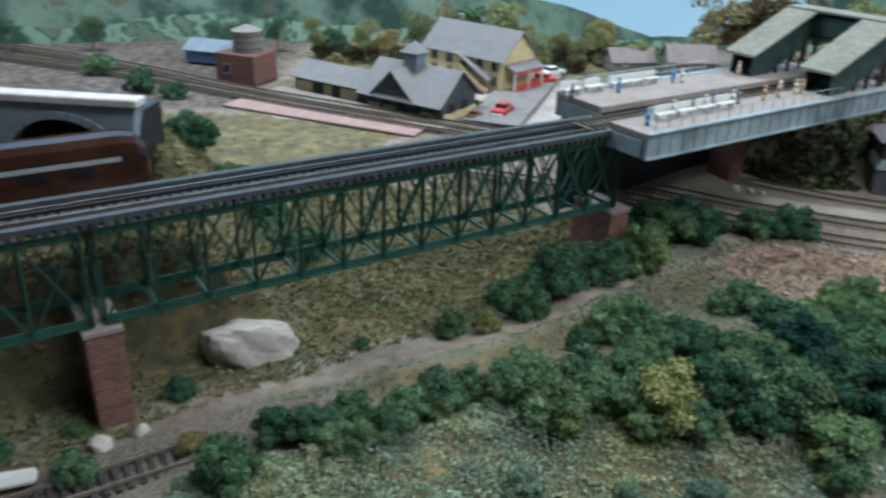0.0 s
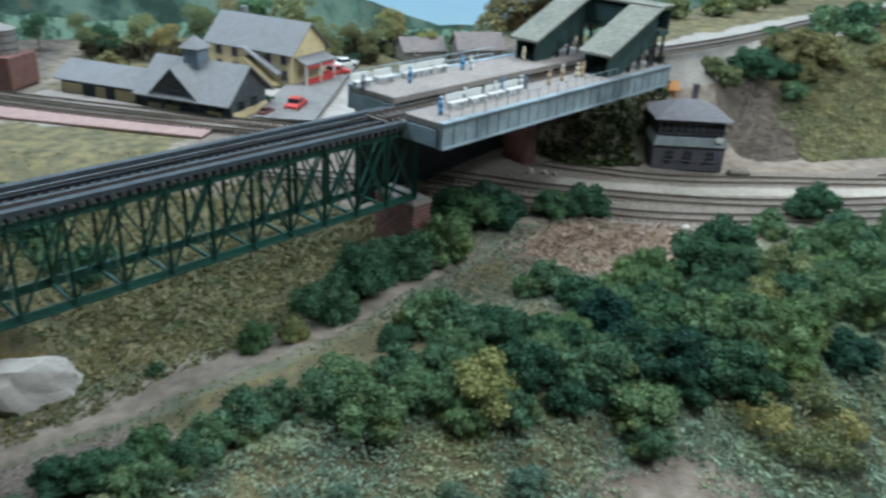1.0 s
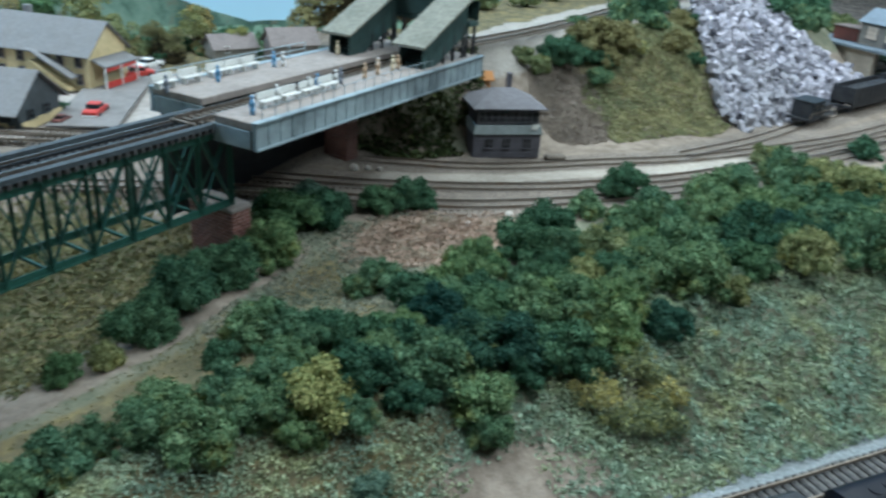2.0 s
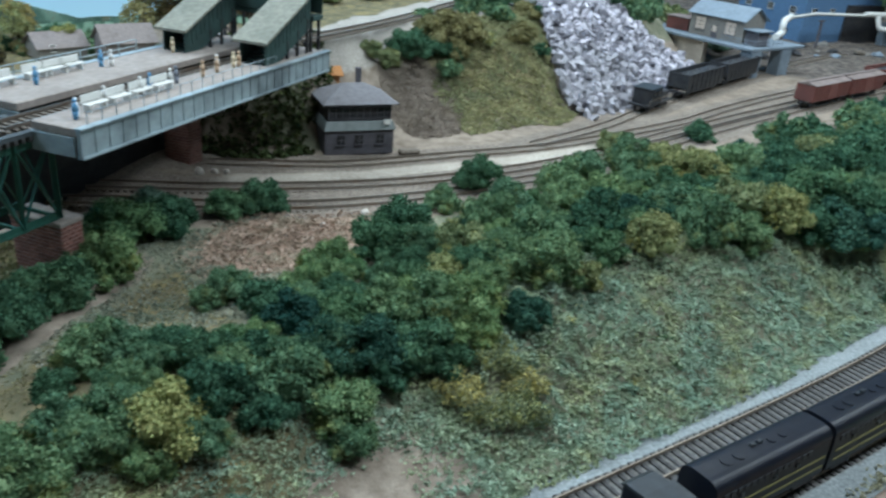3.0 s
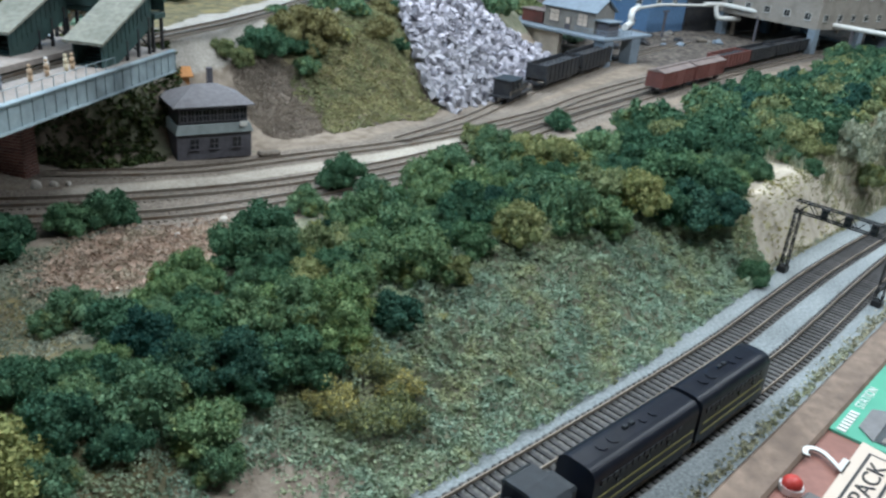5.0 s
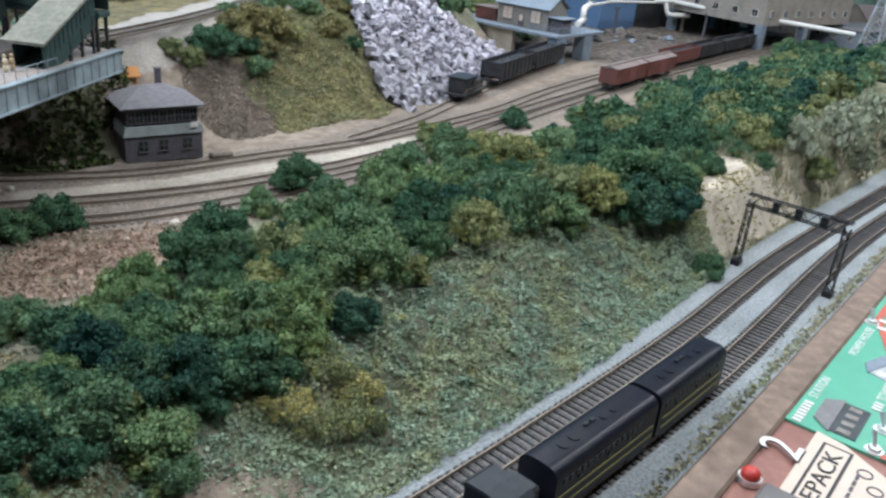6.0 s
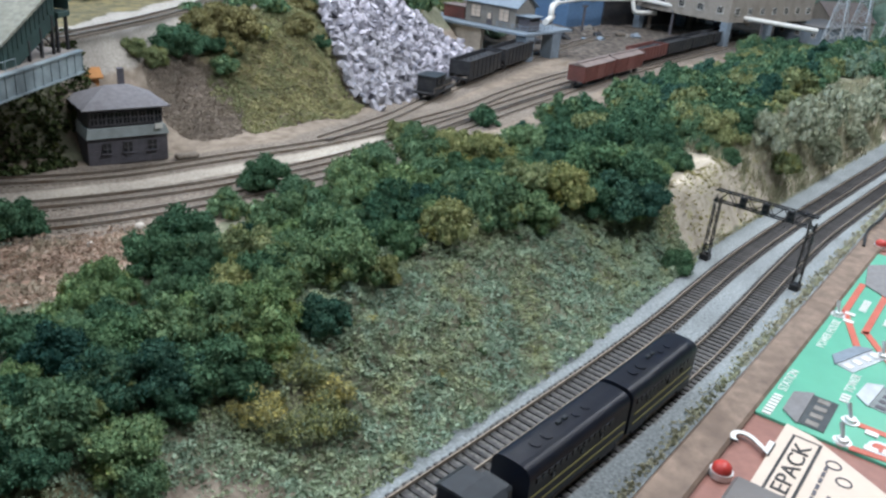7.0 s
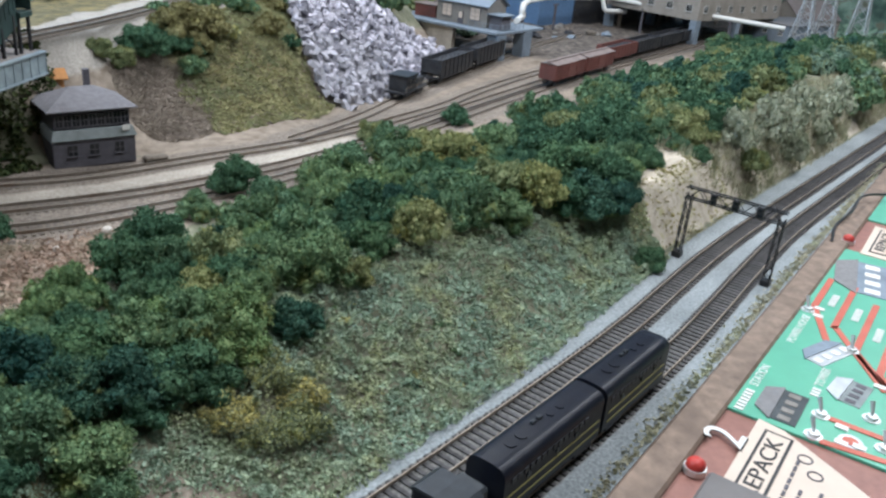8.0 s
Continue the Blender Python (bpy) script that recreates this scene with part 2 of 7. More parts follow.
def build_ground():
    nx, ny = 420, 250
    u = np.linspace(0, 1, nx)
    xs = -0.75 + 3.75 * (0.55 * u + 0.45 * u ** 2)
    v = np.linspace(0, 1, ny)
    X, V = np.meshgrid(xs, v, indexing="ij")
    E = edge_y(X) + 0.0
    Y = E + (1.95 - E) * (0.45 * V + 0.55 * V ** 2)
    Z = lie(X, Y)
    rough = np.array([[ground_rough(a, b) for a, b in zip(ra, rb)] for ra, rb in zip(X, Y)])
    yards = np.minimum.reduce([near_line(X, Y, l) for l in (YARD_1, YARD_2, YARD_3, COAL_SPUR)])
    stations = np.minimum.reduce([near_line(X, Y, l) for l in (STATION_1, STATION_2, VALLEY_TRACK)])
    path = near_line(X, Y, PATHWAY)
    bed = 1 - sst(0.02, 0.045, np.minimum(yards, stations))
    Z = Z + rough * (1 - bed)
    near = 1 - sst(-0.004, 0.006, Y - foot(X) - rough)
    red = sst(0.09, 0.02, np.hypot((X - 0.355) / 1.5, Y - 0.665))
    dirt = np.maximum(sst(0.035, 0.012, path + rough), np.maximum(sst(0.06, 0.035, yards), 0.0))
    yard_dirt = sst(0.8, 0.95, X) * sst(0.0, 0.03, Y - 0.70) * (1 - sst(0.0, 0.05, Y - hill_foot(X) - 0.06))
    dirt = np.maximum(dirt, yard_dirt)
    dirt = np.maximum(dirt, sst(0.07, 0.03, np.hypot((X - 0.60) / 1.15, (Y - 0.905) / 0.85)))
    dirt = np.maximum(dirt, sst(0.055, 0.02, np.hypot((X - 0.29) / 1.5, Y - 0.375)))
    dirt = np.maximum(dirt, sst(0.56, 0.60, X) * (1 - sst(0.98, 1.04, X)) * sst(-0.07, -0.04, Y - hill_foot(X)) * (1 - sst(0.01, 0.04, Y - hill_foot(X))))
    dirt = np.maximum(dirt, sst(0.46, 0.50, X) * (1 - sst(0.66, 0.70, X)) * sst(0.0, 0.02, Y - hill_foot(X)) * (1 - sst(0.1, 0.12, Z)))
    grass = sst(0.0, 0.03, path - 0.02) * (1 - sst(0.22, 0.3, X))
    hillgrass = sst(0.0, 0.03, Y - hill_foot(X) - 0.01) * sst(0.62, 0.68, X) * (1 - sst(0.95, 1.0, X))
    cliff = sst(0.80, 0.87, X) * sst(0.0, 0.01, Y - foot(X)) * (1 - sst(0.08, 0.10, Y - foot(X)))
    ash = sst(0.02, 0.005, np.abs(Y - np.interp(X, [0.3, 0.5, 0.7, 0.85], [0.845, 0.79, 0.775, 0.785]))) * sst(0.3, 0.4, X) * (1 - sst(0.85, 0.9, X))
    street = sst(0.99, 1.03, Y) * (1 - sst(0.3, 0.36, X)) * sst(-0.26, -0.16, X + rough * 4) * (1 - sst(1.27, 1.33, Y))
    waste = 0.62 * sst(0.99, 1.03, Y) * (1 - sst(-0.26, -0.16, X))
    dirt = np.maximum(dirt, waste)
    shoulder = sst(0.075, 0.05, near_line(X, Y, UPPER_LINE)) * sst(0.09, 0.12, Z)
    coal = np.maximum(sst(1.45, 1.7, X) * sst(0.84, 0.92, Y), 0.7 * sst(1.0, 1.06, Y) * (1 - sst(-0.3, -0.2, X)))
    sleepers = 1 - sst(0.011, 0.0165, np.minimum(near_line(X, Y, NEAR_L), near_line(X, Y, NEAR_R)))
    me = bpy.data.meshes.new("ground")
    verts = np.stack([X, Y, Z], -1).reshape(-1, 3)
    idx = np.arange(nx * ny).reshape(nx, ny)
    faces = np.stack([idx[:-1, :-1], idx[1:, :-1], idx[1:, 1:], idx[:-1, 1:]], -1).reshape(-1, 4)
    me.from_pydata(verts.tolist(), [], faces.tolist())
    for name, val in (("ballast", near), ("bed", bed), ("dirt", dirt), ("dry", np.maximum.reduce([grass, hillgrass, sst(0.10, 0.12, Z)])), ("rock", cliff), ("red", red), ("ash", ash), ("street", street), ("shoulder", shoulder), ("coal", coal), ("sleepers", sleepers)):
        a = me.attributes.new(name, "FLOAT", "POINT")
        a.data.foreach_set("value", np.ascontiguousarray(val.reshape(-1), dtype=np.float32))
    for p in me.polygons:
        p.use_smooth = True
    m, nt, b = base_mat("scenic_ground", 0.95)
    b.inputs["Specular IOR Level"].default_value = 0.1
    fine, mid, big = noise_out(nt, 420, 3), noise_out(nt, 70, 5), noise_out(nt, 14, 4)

    def zone(n):
        a = nt.nodes.new("ShaderNodeAttribute")
        a.attribute_name = n
        s = nt.nodes.new("ShaderNodeMath")
        s.operation = "ADD"
        nt.links.new(a.outputs["Fac"], s.inputs[0])
        k = nt.nodes.new("ShaderNodeMath")
        k.operation = "MULTIPLY_ADD"
        nt.links.new(mid, k.inputs[0])
        k.inputs[1].default_value, k.inputs[2].default_value = 0.9, -0.45
        nt.links.new(k.outputs[0], s.inputs[1])
        return ramp(nt, s.outputs[0], [(0.35, (0, 0, 0)), (0.65, (1, 1, 1))])

    c = ramp(nt, mid, [(0.3, (0.10, 0.112, 0.075)), (0.5, (0.165, 0.168, 0.118)), (0.7, (0.225, 0.21, 0.155))])
    c = mixed(nt, zone("dry"), c, ramp(nt, mid, [(0.3, (0.075, 0.075, 0.045)), (0.5, (0.13, 0.115, 0.07)), (0.72, (0.23, 0.185, 0.085))]))
    c = mixed(nt, zone("dirt"), c, ramp(nt, mid, [(0.3, (0.145, 0.115, 0.09)), (0.7, (0.29, 0.245, 0.2))]))
    c = mixed(nt, zone("red"), c, ramp(nt, mid, [(0.3, (0.27, 0.17, 0.12)), (0.7, (0.42, 0.32, 0.26))]))
    c = mixed(nt, zone("rock"), c, ramp(nt, mid, [(0.3, (0.3, 0.26, 0.2)), (0.55, (0.46, 0.41, 0.34)), (0.75, (0.32, 0.3, 0.12))]))
    c = mixed(nt, zone("bed"), c, ramp(nt, fine, [(0.35, (0.105, 0.086, 0.072)), (0.65, (0.25, 0.215, 0.18))]))
    c = mixed(nt, zone("ash"), c, ramp(nt, fine, [(0.35, (0.25, 0.22, 0.185)), (0.65, (0.38, 0.345, 0.295))]))
    c = mixed(nt, zone("street"), c, ramp(nt, mid, [(0.3, (0.25, 0.225, 0.205)), (0.7, (0.37, 0.335, 0.305))]))
    c = mixed(nt, zone("shoulder"), c, ramp(nt, fine, [(0.35, (0.24, 0.22, 0.195)), (0.65, (0.36, 0.335, 0.30))]))
    c = mixed(nt, zone("coal"), c, ramp(nt, mid, [(0.35, (0.05, 0.045, 0.042)), (0.65, (0.17, 0.145, 0.125))]))
    c = mixed(nt, zone("ballast"), c, ramp(nt, fine, [(0.33, (0.14, 0.16, 0.167)), (0.67, (0.275, 0.30, 0.305))]))
    c = mixed(nt, zone("sleepers"), c, ramp(nt, fine, [(0.33, (0.075, 0.075, 0.072)), (0.67, (0.17, 0.165, 0.155))]))
    c = mixed(nt, 0.35, c, ramp(nt, big, [(0.3, (0.35, 0.35, 0.35)), (0.7, (0.9, 0.9, 0.9))]), "OVERLAY")
    nt.links.new(c, b.inputs["Base Color"])
    add_bump(nt, b, fine, 0.6, 0.0012)
    me.materials.append(m)
    return tagged(new("ground", me), "sculpted layout ground with grey ballast, dirt and dry grass", "ground", kind="structure")


build_ground()


# ---- tracks ----
def sweep(bm, pts, off, w, h, z0):
    """A rail of w by h at the side offset off of a line."""
    rings = []
    for i, p in enumerate(pts):
        a, b = pts[max(0, i - 1)], pts[min(len(pts) - 1, i + 1)]
        d = (b - a).normalized()
        n = Vector((-d.y, d.x, 0))
        c = p + n * off
        rings.append([bm.verts.new(c + n * s * w / 2 + Vector((0, 0, z0 + t))) for s, t in ((-1, 0), (1, 0), (1, h), (-1, h))])
    for r, s in zip(rings[:-1], rings[1:]):
        for k in range(4):
            bm.faces.new((r[k], s[k], s[(k + 1) % 4], r[(k + 1) % 4]))
    bm.faces.new(rings[0])
    bm.faces.new(rings[-1][::-1])
    bmesh.ops.recalc_face_normals(bm, faces=bm.faces)


def tie_mesh(name, length, material):
    bm = bmesh.new()
    box(bm, (0, 0, 0), (0.0032, length, 0.0022), bevel=0.0003)
    me = bpy.data.meshes.new(name)
    bm.to_mesh(me)
    bm.free()
    me.materials.append(material)
    return me


LATE = []


def track(name, pts, label, tie_mat, rail_mat, z=None, gauge=0.0172, tie_len=0.0265, pitch=0.0068, single=None, group="model railway tracks", rail_h=0.0024, sink=0.0001):
    """A length of flexible track: two rails on a row of ties. single: the stretch of x in which each tie is its own part."""
    line = smooth_path([(*p, 0) for p in pts], 0.015)
    for p in line:
        p.z = (lie1(p.x, p.y) if z is None else z) if z != "lie" else float(lie(p.x, p.y))
    t = tagged(new(name), label, "track", group, "structure")
    for s in (-1, 1):
        bm = bmesh.new()
        sweep(bm, line, s * gauge / 2, 0.0010, rail_h, 0.0014)
        part("rail", bm, rail_mat, t)
    ties, left = [], 0.0
    for a, b in zip(line[:-1], line[1:]):
        d = b - a
        while left < d.length:
            q = a + d * (left / d.length)
            ties.append(Matrix.Translation((q.x, q.y, q.z + sink)) @ Matrix.Rotation(math.atan2(d.y, d.x) + random.uniform(-0.03, 0.03), 4, "Z"))
            left += pitch
        left -= d.length
    bm = bmesh.new()
    me = tie_mesh("tie", tie_len, tie_mat)
    for m in ties:
        if single and single[0] < m.translation.x < single[1]:
            LATE.append(("tie", me, t, m))
        else:
            box(bm, (0, 0, 0), (0.0032, tie_len, 0.0022), m=m)
    if bm.verts:
        o = part("ties", bm, tie_mat, t)
        o["kind"] = "stuff"
    else:
        bm.free()
    return t


track("near_track", NEAR_L, "weathered flexible track on grey ballast below the bank", M["tie"], M["rusty_rail"], 0.0, single=(0.36, 1.25))
track("near_track", NEAR_R, "weathered flexible track on grey ballast beside the fascia", M["tie"], M["rusty_rail"], 0.0, single=(0.36, 1.25))
for line in (YARD_1, YARD_2, YARD_3, COAL_SPUR):
    track("yard_track", line, "dusty yard track sunk in pale cinders", M["tie_brown"], M["rail"], YARD - 0.0005, sink=-0.0003)
for line in (STATION_1, STATION_2):
    track("station_track", line, "brown track beside the station platform", M["tie_brown"], M["rusty_rail"], 0.043)
track("valley_track", VALLEY_TRACK, "dark track at the foot of the brick pier", M["tie"], M["rusty_rail"], 0.004)

# ---- truss bridge ----
BR_P, BR_Q = (-0.40, 0.272), (0.180, 0.683)
BR = frame_to(BR_P, BR_Q)
BR_LEN = math.hypot(BR_Q[0] - BR_P[0], BR_Q[1] - BR_P[1])
BR_W, Z_BOT, Z_TOP = 0.036, 0.072, 0.134


def truss_bridge():
    pier_s = 0.295
    for s0, s1, n in ((0.0, pier_s - 0.004, 9), (pier_s + 0.004, BR_LEN, 13)):
        t = thing("truss_bridge", BR, "green riveted steel deck truss span with crossed braces", "bridge", "green truss spans")
        step = (s1 - s0) / n
        for y, side in ((0.0, "near"), (BR_W, "far")):
            for z in (Z_BOT, Z_TOP):
                bm = bmesh.new()
                beam(bm, (s0, y, z), (s1, y, z), 0.0036, 0.0012)
                beam(bm, (s0, y, z + (0.0025 if z == Z_BOT else -0.0025)), (s1, y, z + (0.0025 if z == Z_BOT else -0.0025)), 0.0012, 0.005)
                part("chord", bm, M["green_steel"], t)
            for i in range(n + 1):
                x = s0 + i * step
                w = 0.0042 if i in (0, n) else 0.0024
                bm = bmesh.new()
                beam(bm, (x, y - 0.001, Z_BOT), (x, y - 0.001, Z_TOP), w, 0.0008, (1, 0, 0))
                beam(bm, (x, y + 0.001, Z_BOT), (x, y + 0.001, Z_TOP), w, 0.0008, (1, 0, 0))
                beam(bm, (x, y, Z_BOT), (x, y, Z_TOP), 0.0008, 0.002, (1, 0, 0))
                part("post", bm, M["green_steel"], t)
            for i in range(n):
                a, b = s0 + i * step, s0 + (i + 1) * step
                for p, q in (((a, Z_BOT), (b, Z_TOP)), ((a, Z_TOP), (b, Z_BOT))):
                    bm = bmesh.new()
                    o = 0.0006 if p[1] == Z_BOT else -0.0006
                    beam(bm, (p[0], y + o, p[1]), (q[0], y + o, q[1]), 0.0009, 0.0022, (0, 1, 0))
                    part("brace", bm, M["green_steel"], t)
        for i in range(n + 1):
            x = s0 + i * step
            bm = bmesh.new()
            beam(bm, (x, 0, Z_BOT), (x, BR_W, Z_BOT), 0.002, 0.002)
            beam(bm, (x, 0, Z_TOP - 0.004), (x, BR_W, Z_TOP - 0.004), 0.002, 0.006)
            beam(bm, (x, 0, Z_BOT), (x, BR_W, Z_TOP), 0.001, 0.0016)
            beam(bm, (x, BR_W, Z_BOT), (x, 0, Z_TOP), 0.001, 0.0016)
            part("cross_frame", bm, M["green_steel"], t)
    deck = thing("bridge_track", BR, "open timber bridge deck carrying one track with guard timbers", "track")
    bm = bmesh.new()
    box(bm, (0, 0, 0), (0.0034, 0.046, 0.0036), bevel=0.0003)
    me = bpy.data.meshes.new("tie")
    bm.to_mesh(me)
    bm.free()
    me.materials.append(M["tie"])
    k = 0
    while k * 0.0064 < BR_LEN:
        LATE.append(("tie", me, deck, Matrix.Translation((k * 0.0064, BR_W / 2, Z_TOP + 0.0032))))
        k += 1
    for y in (-0.002, BR_W + 0.002):
        bm = bmesh.new()
        beam(bm, (0, y, Z_TOP + 0.0066), (BR_LEN, y, Z_TOP + 0.0066), 0.0055, 0.0032)
        part("guard_timber", bm, M["deck_timber"], deck, "blue-grey guard timber")
    for y in (BR_W / 2 - 0.0086, BR_W / 2 + 0.0086):
        bm = bmesh.new()
        beam(bm, (0, y, Z_TOP + 0.0064), (BR_LEN, y, Z_TOP + 0.0064), 0.0012, 0.0028)
        part("rail", bm, M["rail"], deck)
    for y in (BR_W / 2 - 0.0045, BR_W / 2 + 0.0045):
        bm = bmesh.new()
        beam(bm, (0, y, Z_TOP + 0.006), (BR_LEN, y, Z_TOP + 0.006), 0.001, 0.002)
        part("guard_rail", bm, M["black"], deck)


truss_bridge()


def brick_pier(place, along, sx, sy, z0, z1, cap, label):
    """A pier of small bricks round a mortar core, with a stone cap; the bricks of the front and the left side are parts."""
    t = thing("brick_pier", place @ Matrix.Rotation(radians(along), 4, "Z"), label, "pier", "bridge piers")
    bm = bmesh.new()
    box(bm, (0, 0, (z0 + z1) / 2), (sx - 0.0004, sy - 0.0004, z1 - z0))
    part("core", bm, M["mortar"], t, "pale mortar")
    bm = bmesh.new()
    box(bm, (0, 0, z1 + cap / 2), (sx + 0.003, sy + 0.003, cap), bevel=0.0008)
    part("cap", bm, M["concrete_deck"], t, "pale stone cap")
    n = int((z1 - z0) / 0.0031)
    h = (z1 - z0) / n
    rest = bmesh.new()
    made = 0
    for length, wide, turn, side in ((sx, sy, 0, -1), (sy, sx, 90, 1), (sx, sy, 0, 1), (sy, sx, 90, -1)):
        k = max(2, round(length / 0.0066))
        bw = length / k
        bm = bmesh.new()
        box(bm, (0, 0, 0), (bw - 0.0008, 0.0012, h - 0.0008), bevel=0.0001)
        me = bpy.data.meshes.new("brick")
        bm.to_mesh(me)
        bm.free()
        me.materials.append(M["brick"])
        for r in range(n):
            for i in range(k + (r % 2)):
                x = -length / 2 + (i + 0.5 - 0.5 * (r % 2)) * bw
                w = 1.0
                if abs(x) > length / 2 - bw * 0.4:
                    w, x = 0.5, math.copysign(length / 2 - bw * 0.25, x)
                m = Matrix.Rotation(radians(turn), 4, "Z") @ Matrix.Translation((x, side * wide / 2, z0 + (r + 0.5) * h)) @ Matrix.Diagonal((w, 1, 1, 1))
                if made < 290 and turn == 0 and side == -1 or made < 290 and turn == 90 and side == 1:
                    LATE.append(("brick", me, t, m))
                    made += 1
                else:
                    box(rest, (0, 0, 0), (bw - 0.0008, 0.0012, h - 0.0008), m=m)
    o = part("brickwork", rest, M["brick"], t)
    o["kind"] = "stuff"
    return t


ang = math.degrees(math.atan2(BR_Q[1] - BR_P[1], BR_Q[0] - BR_P[0]))
mid = BR @ Vector((0.295, BR_W / 2, 0))
brick_pier(Matrix.Translation((mid.x, mid.y, 0)), ang, 0.021, 0.044, -0.004, 0.0655, 0.0045, "tall red brick bridge pier with stone cap")
mid = BR @ Vector((BR_LEN + 0.004, BR_W / 2, 0))
brick_pier(Matrix.Translation((mid.x, mid.y, 0)), ang, 0.02, 0.048, 0.01, 0.066, 0.004, "red brick abutment under the truss end")

# ---- station platform over the yard ----
PL_A, PL_B = (0.192, 0.640), (0.480, 0.856)
PL = frame_to(PL_A, PL_B)
PL_LEN = math.hypot(PL_B[0] - PL_A[0], PL_B[1] - PL_A[1])
PL_W, PL_Z = 0.135, 0.150


def railing(parent, pts, h, rails, r=0.0005, name="railing", material="white_paint", gap=0.022):
    bm = bmesh.new()
    for a, b in zip(pts[:-1], pts[1:]):
        a, b = Vector(a), Vector(b)
        n = max(1, int((b - a).length / gap))
        for i in range(n + 1):
            p = a.lerp(b, i / n)
            rod(bm, p, p + Vector((0, 0, h)), r * 1.3, 6)
        for k in range(rails):
            z = Vector((0, 0, h * (k + 1) / rails))
            rod(bm, a + z, b + z, r, 6)
    return part(name, bm, M[material], parent)


def platform():
    t = thing("station_platform", PL, "raised concrete station platform with riveted plate girder sides", "platform")
    gap0, gap1 = 0.040, 0.078
    for y0, y1 in ((0.0, gap0), (gap1, PL_W)):
        bm = bmesh.new()
        x0 = 0.0 if y0 == 0.0 else 0.026
        box(bm, ((PL_LEN + x0) / 2, (y0 + y1) / 2, PL_Z - 0.004), (PL_LEN - x0, y1 - y0, 0.006), bevel=0.0006)
        part("walkway", bm, M["concrete_deck"], t, "dusty pinkish concrete walkway")
    bm = bmesh.new()
    box(bm, (PL_LEN / 2, (gap0 + gap1) / 2, PL_Z - 0.012), (PL_LEN, gap1 - gap0 - 0.001, 0.006))
    part("track_bed", bm, M["concrete_deck"], t)
    for y in (0.0, PL_W):
        bm = bmesh.new()
        x0 = 0.0 if y == 0.0 else 0.026
        box(bm, ((PL_LEN + x0) / 2, y, PL_Z - 0.0115), (PL_LEN - x0, 0.002, 0.021))
        box(bm, ((PL_LEN + x0) / 2, y, PL_Z - 0.0212), (PL_LEN - x0, 0.006, 0.0014))
        box(bm, ((PL_LEN + x0) / 2, y, PL_Z - 0.0012), (PL_LEN - x0 + 0.001, 0.006, 0.0014))
        for i in range(27):
            box(bm, (x0 + (PL_LEN - x0) * i / 26, y, PL_Z - 0.0112), (0.0008, 0.0034, 0.019))
        part("girder", bm, M["girder"], t, "blue-grey stained plate girder")
    for x, va, vb in ((0.0, 0.004, gap0), (0.026, gap1, PL_W - 0.004), (PL_LEN, 0.004, PL_W - 0.004)):
        bm = bmesh.new()
        box(bm, (x, (va + vb) / 2, PL_Z - 0.0143), (0.002, vb - va, 0.0136))
        part("end_girder", bm, M["girder"], t)
    track_line = [(PL @ Vector((x, (gap0 + gap1) / 2, 0))) for x in (-0.012, PL_LEN * 0.5, PL_LEN + 0.02)]
    track("platform_track", [(p.x, p.y) for p in track_line], "single track between the two platform walkways", M["tie_brown"], M["rail"], PL_Z - 0.0088)
    railing(t, [(0.03, PL_W - 0.002, PL_Z - 0.001), (PL_LEN * 0.62, PL_W - 0.002, PL_Z - 0.001)], 0.012, 2, name="fence", material="girder")
    railing(t, [(0.012, 0.003, PL_Z - 0.001), (PL_LEN * 0.72, 0.003, PL_Z - 0.001)], 0.009, 1, 0.0003, name="fence", material="girder", gap=0.014)
    for x in (0.262,):
        p = PL @ Vector((x, 0.115, 0))
        brick_pier(Matrix.Translation((p.x, p.y, 0)), math.degrees(math.atan2(PL_B[1] - PL_A[1], PL_B[0] - PL_A[0])), 0.02, 0.03, 0.022, PL_Z - 0.0205, 0.0045, "brick pier under the platform girders")


platform()


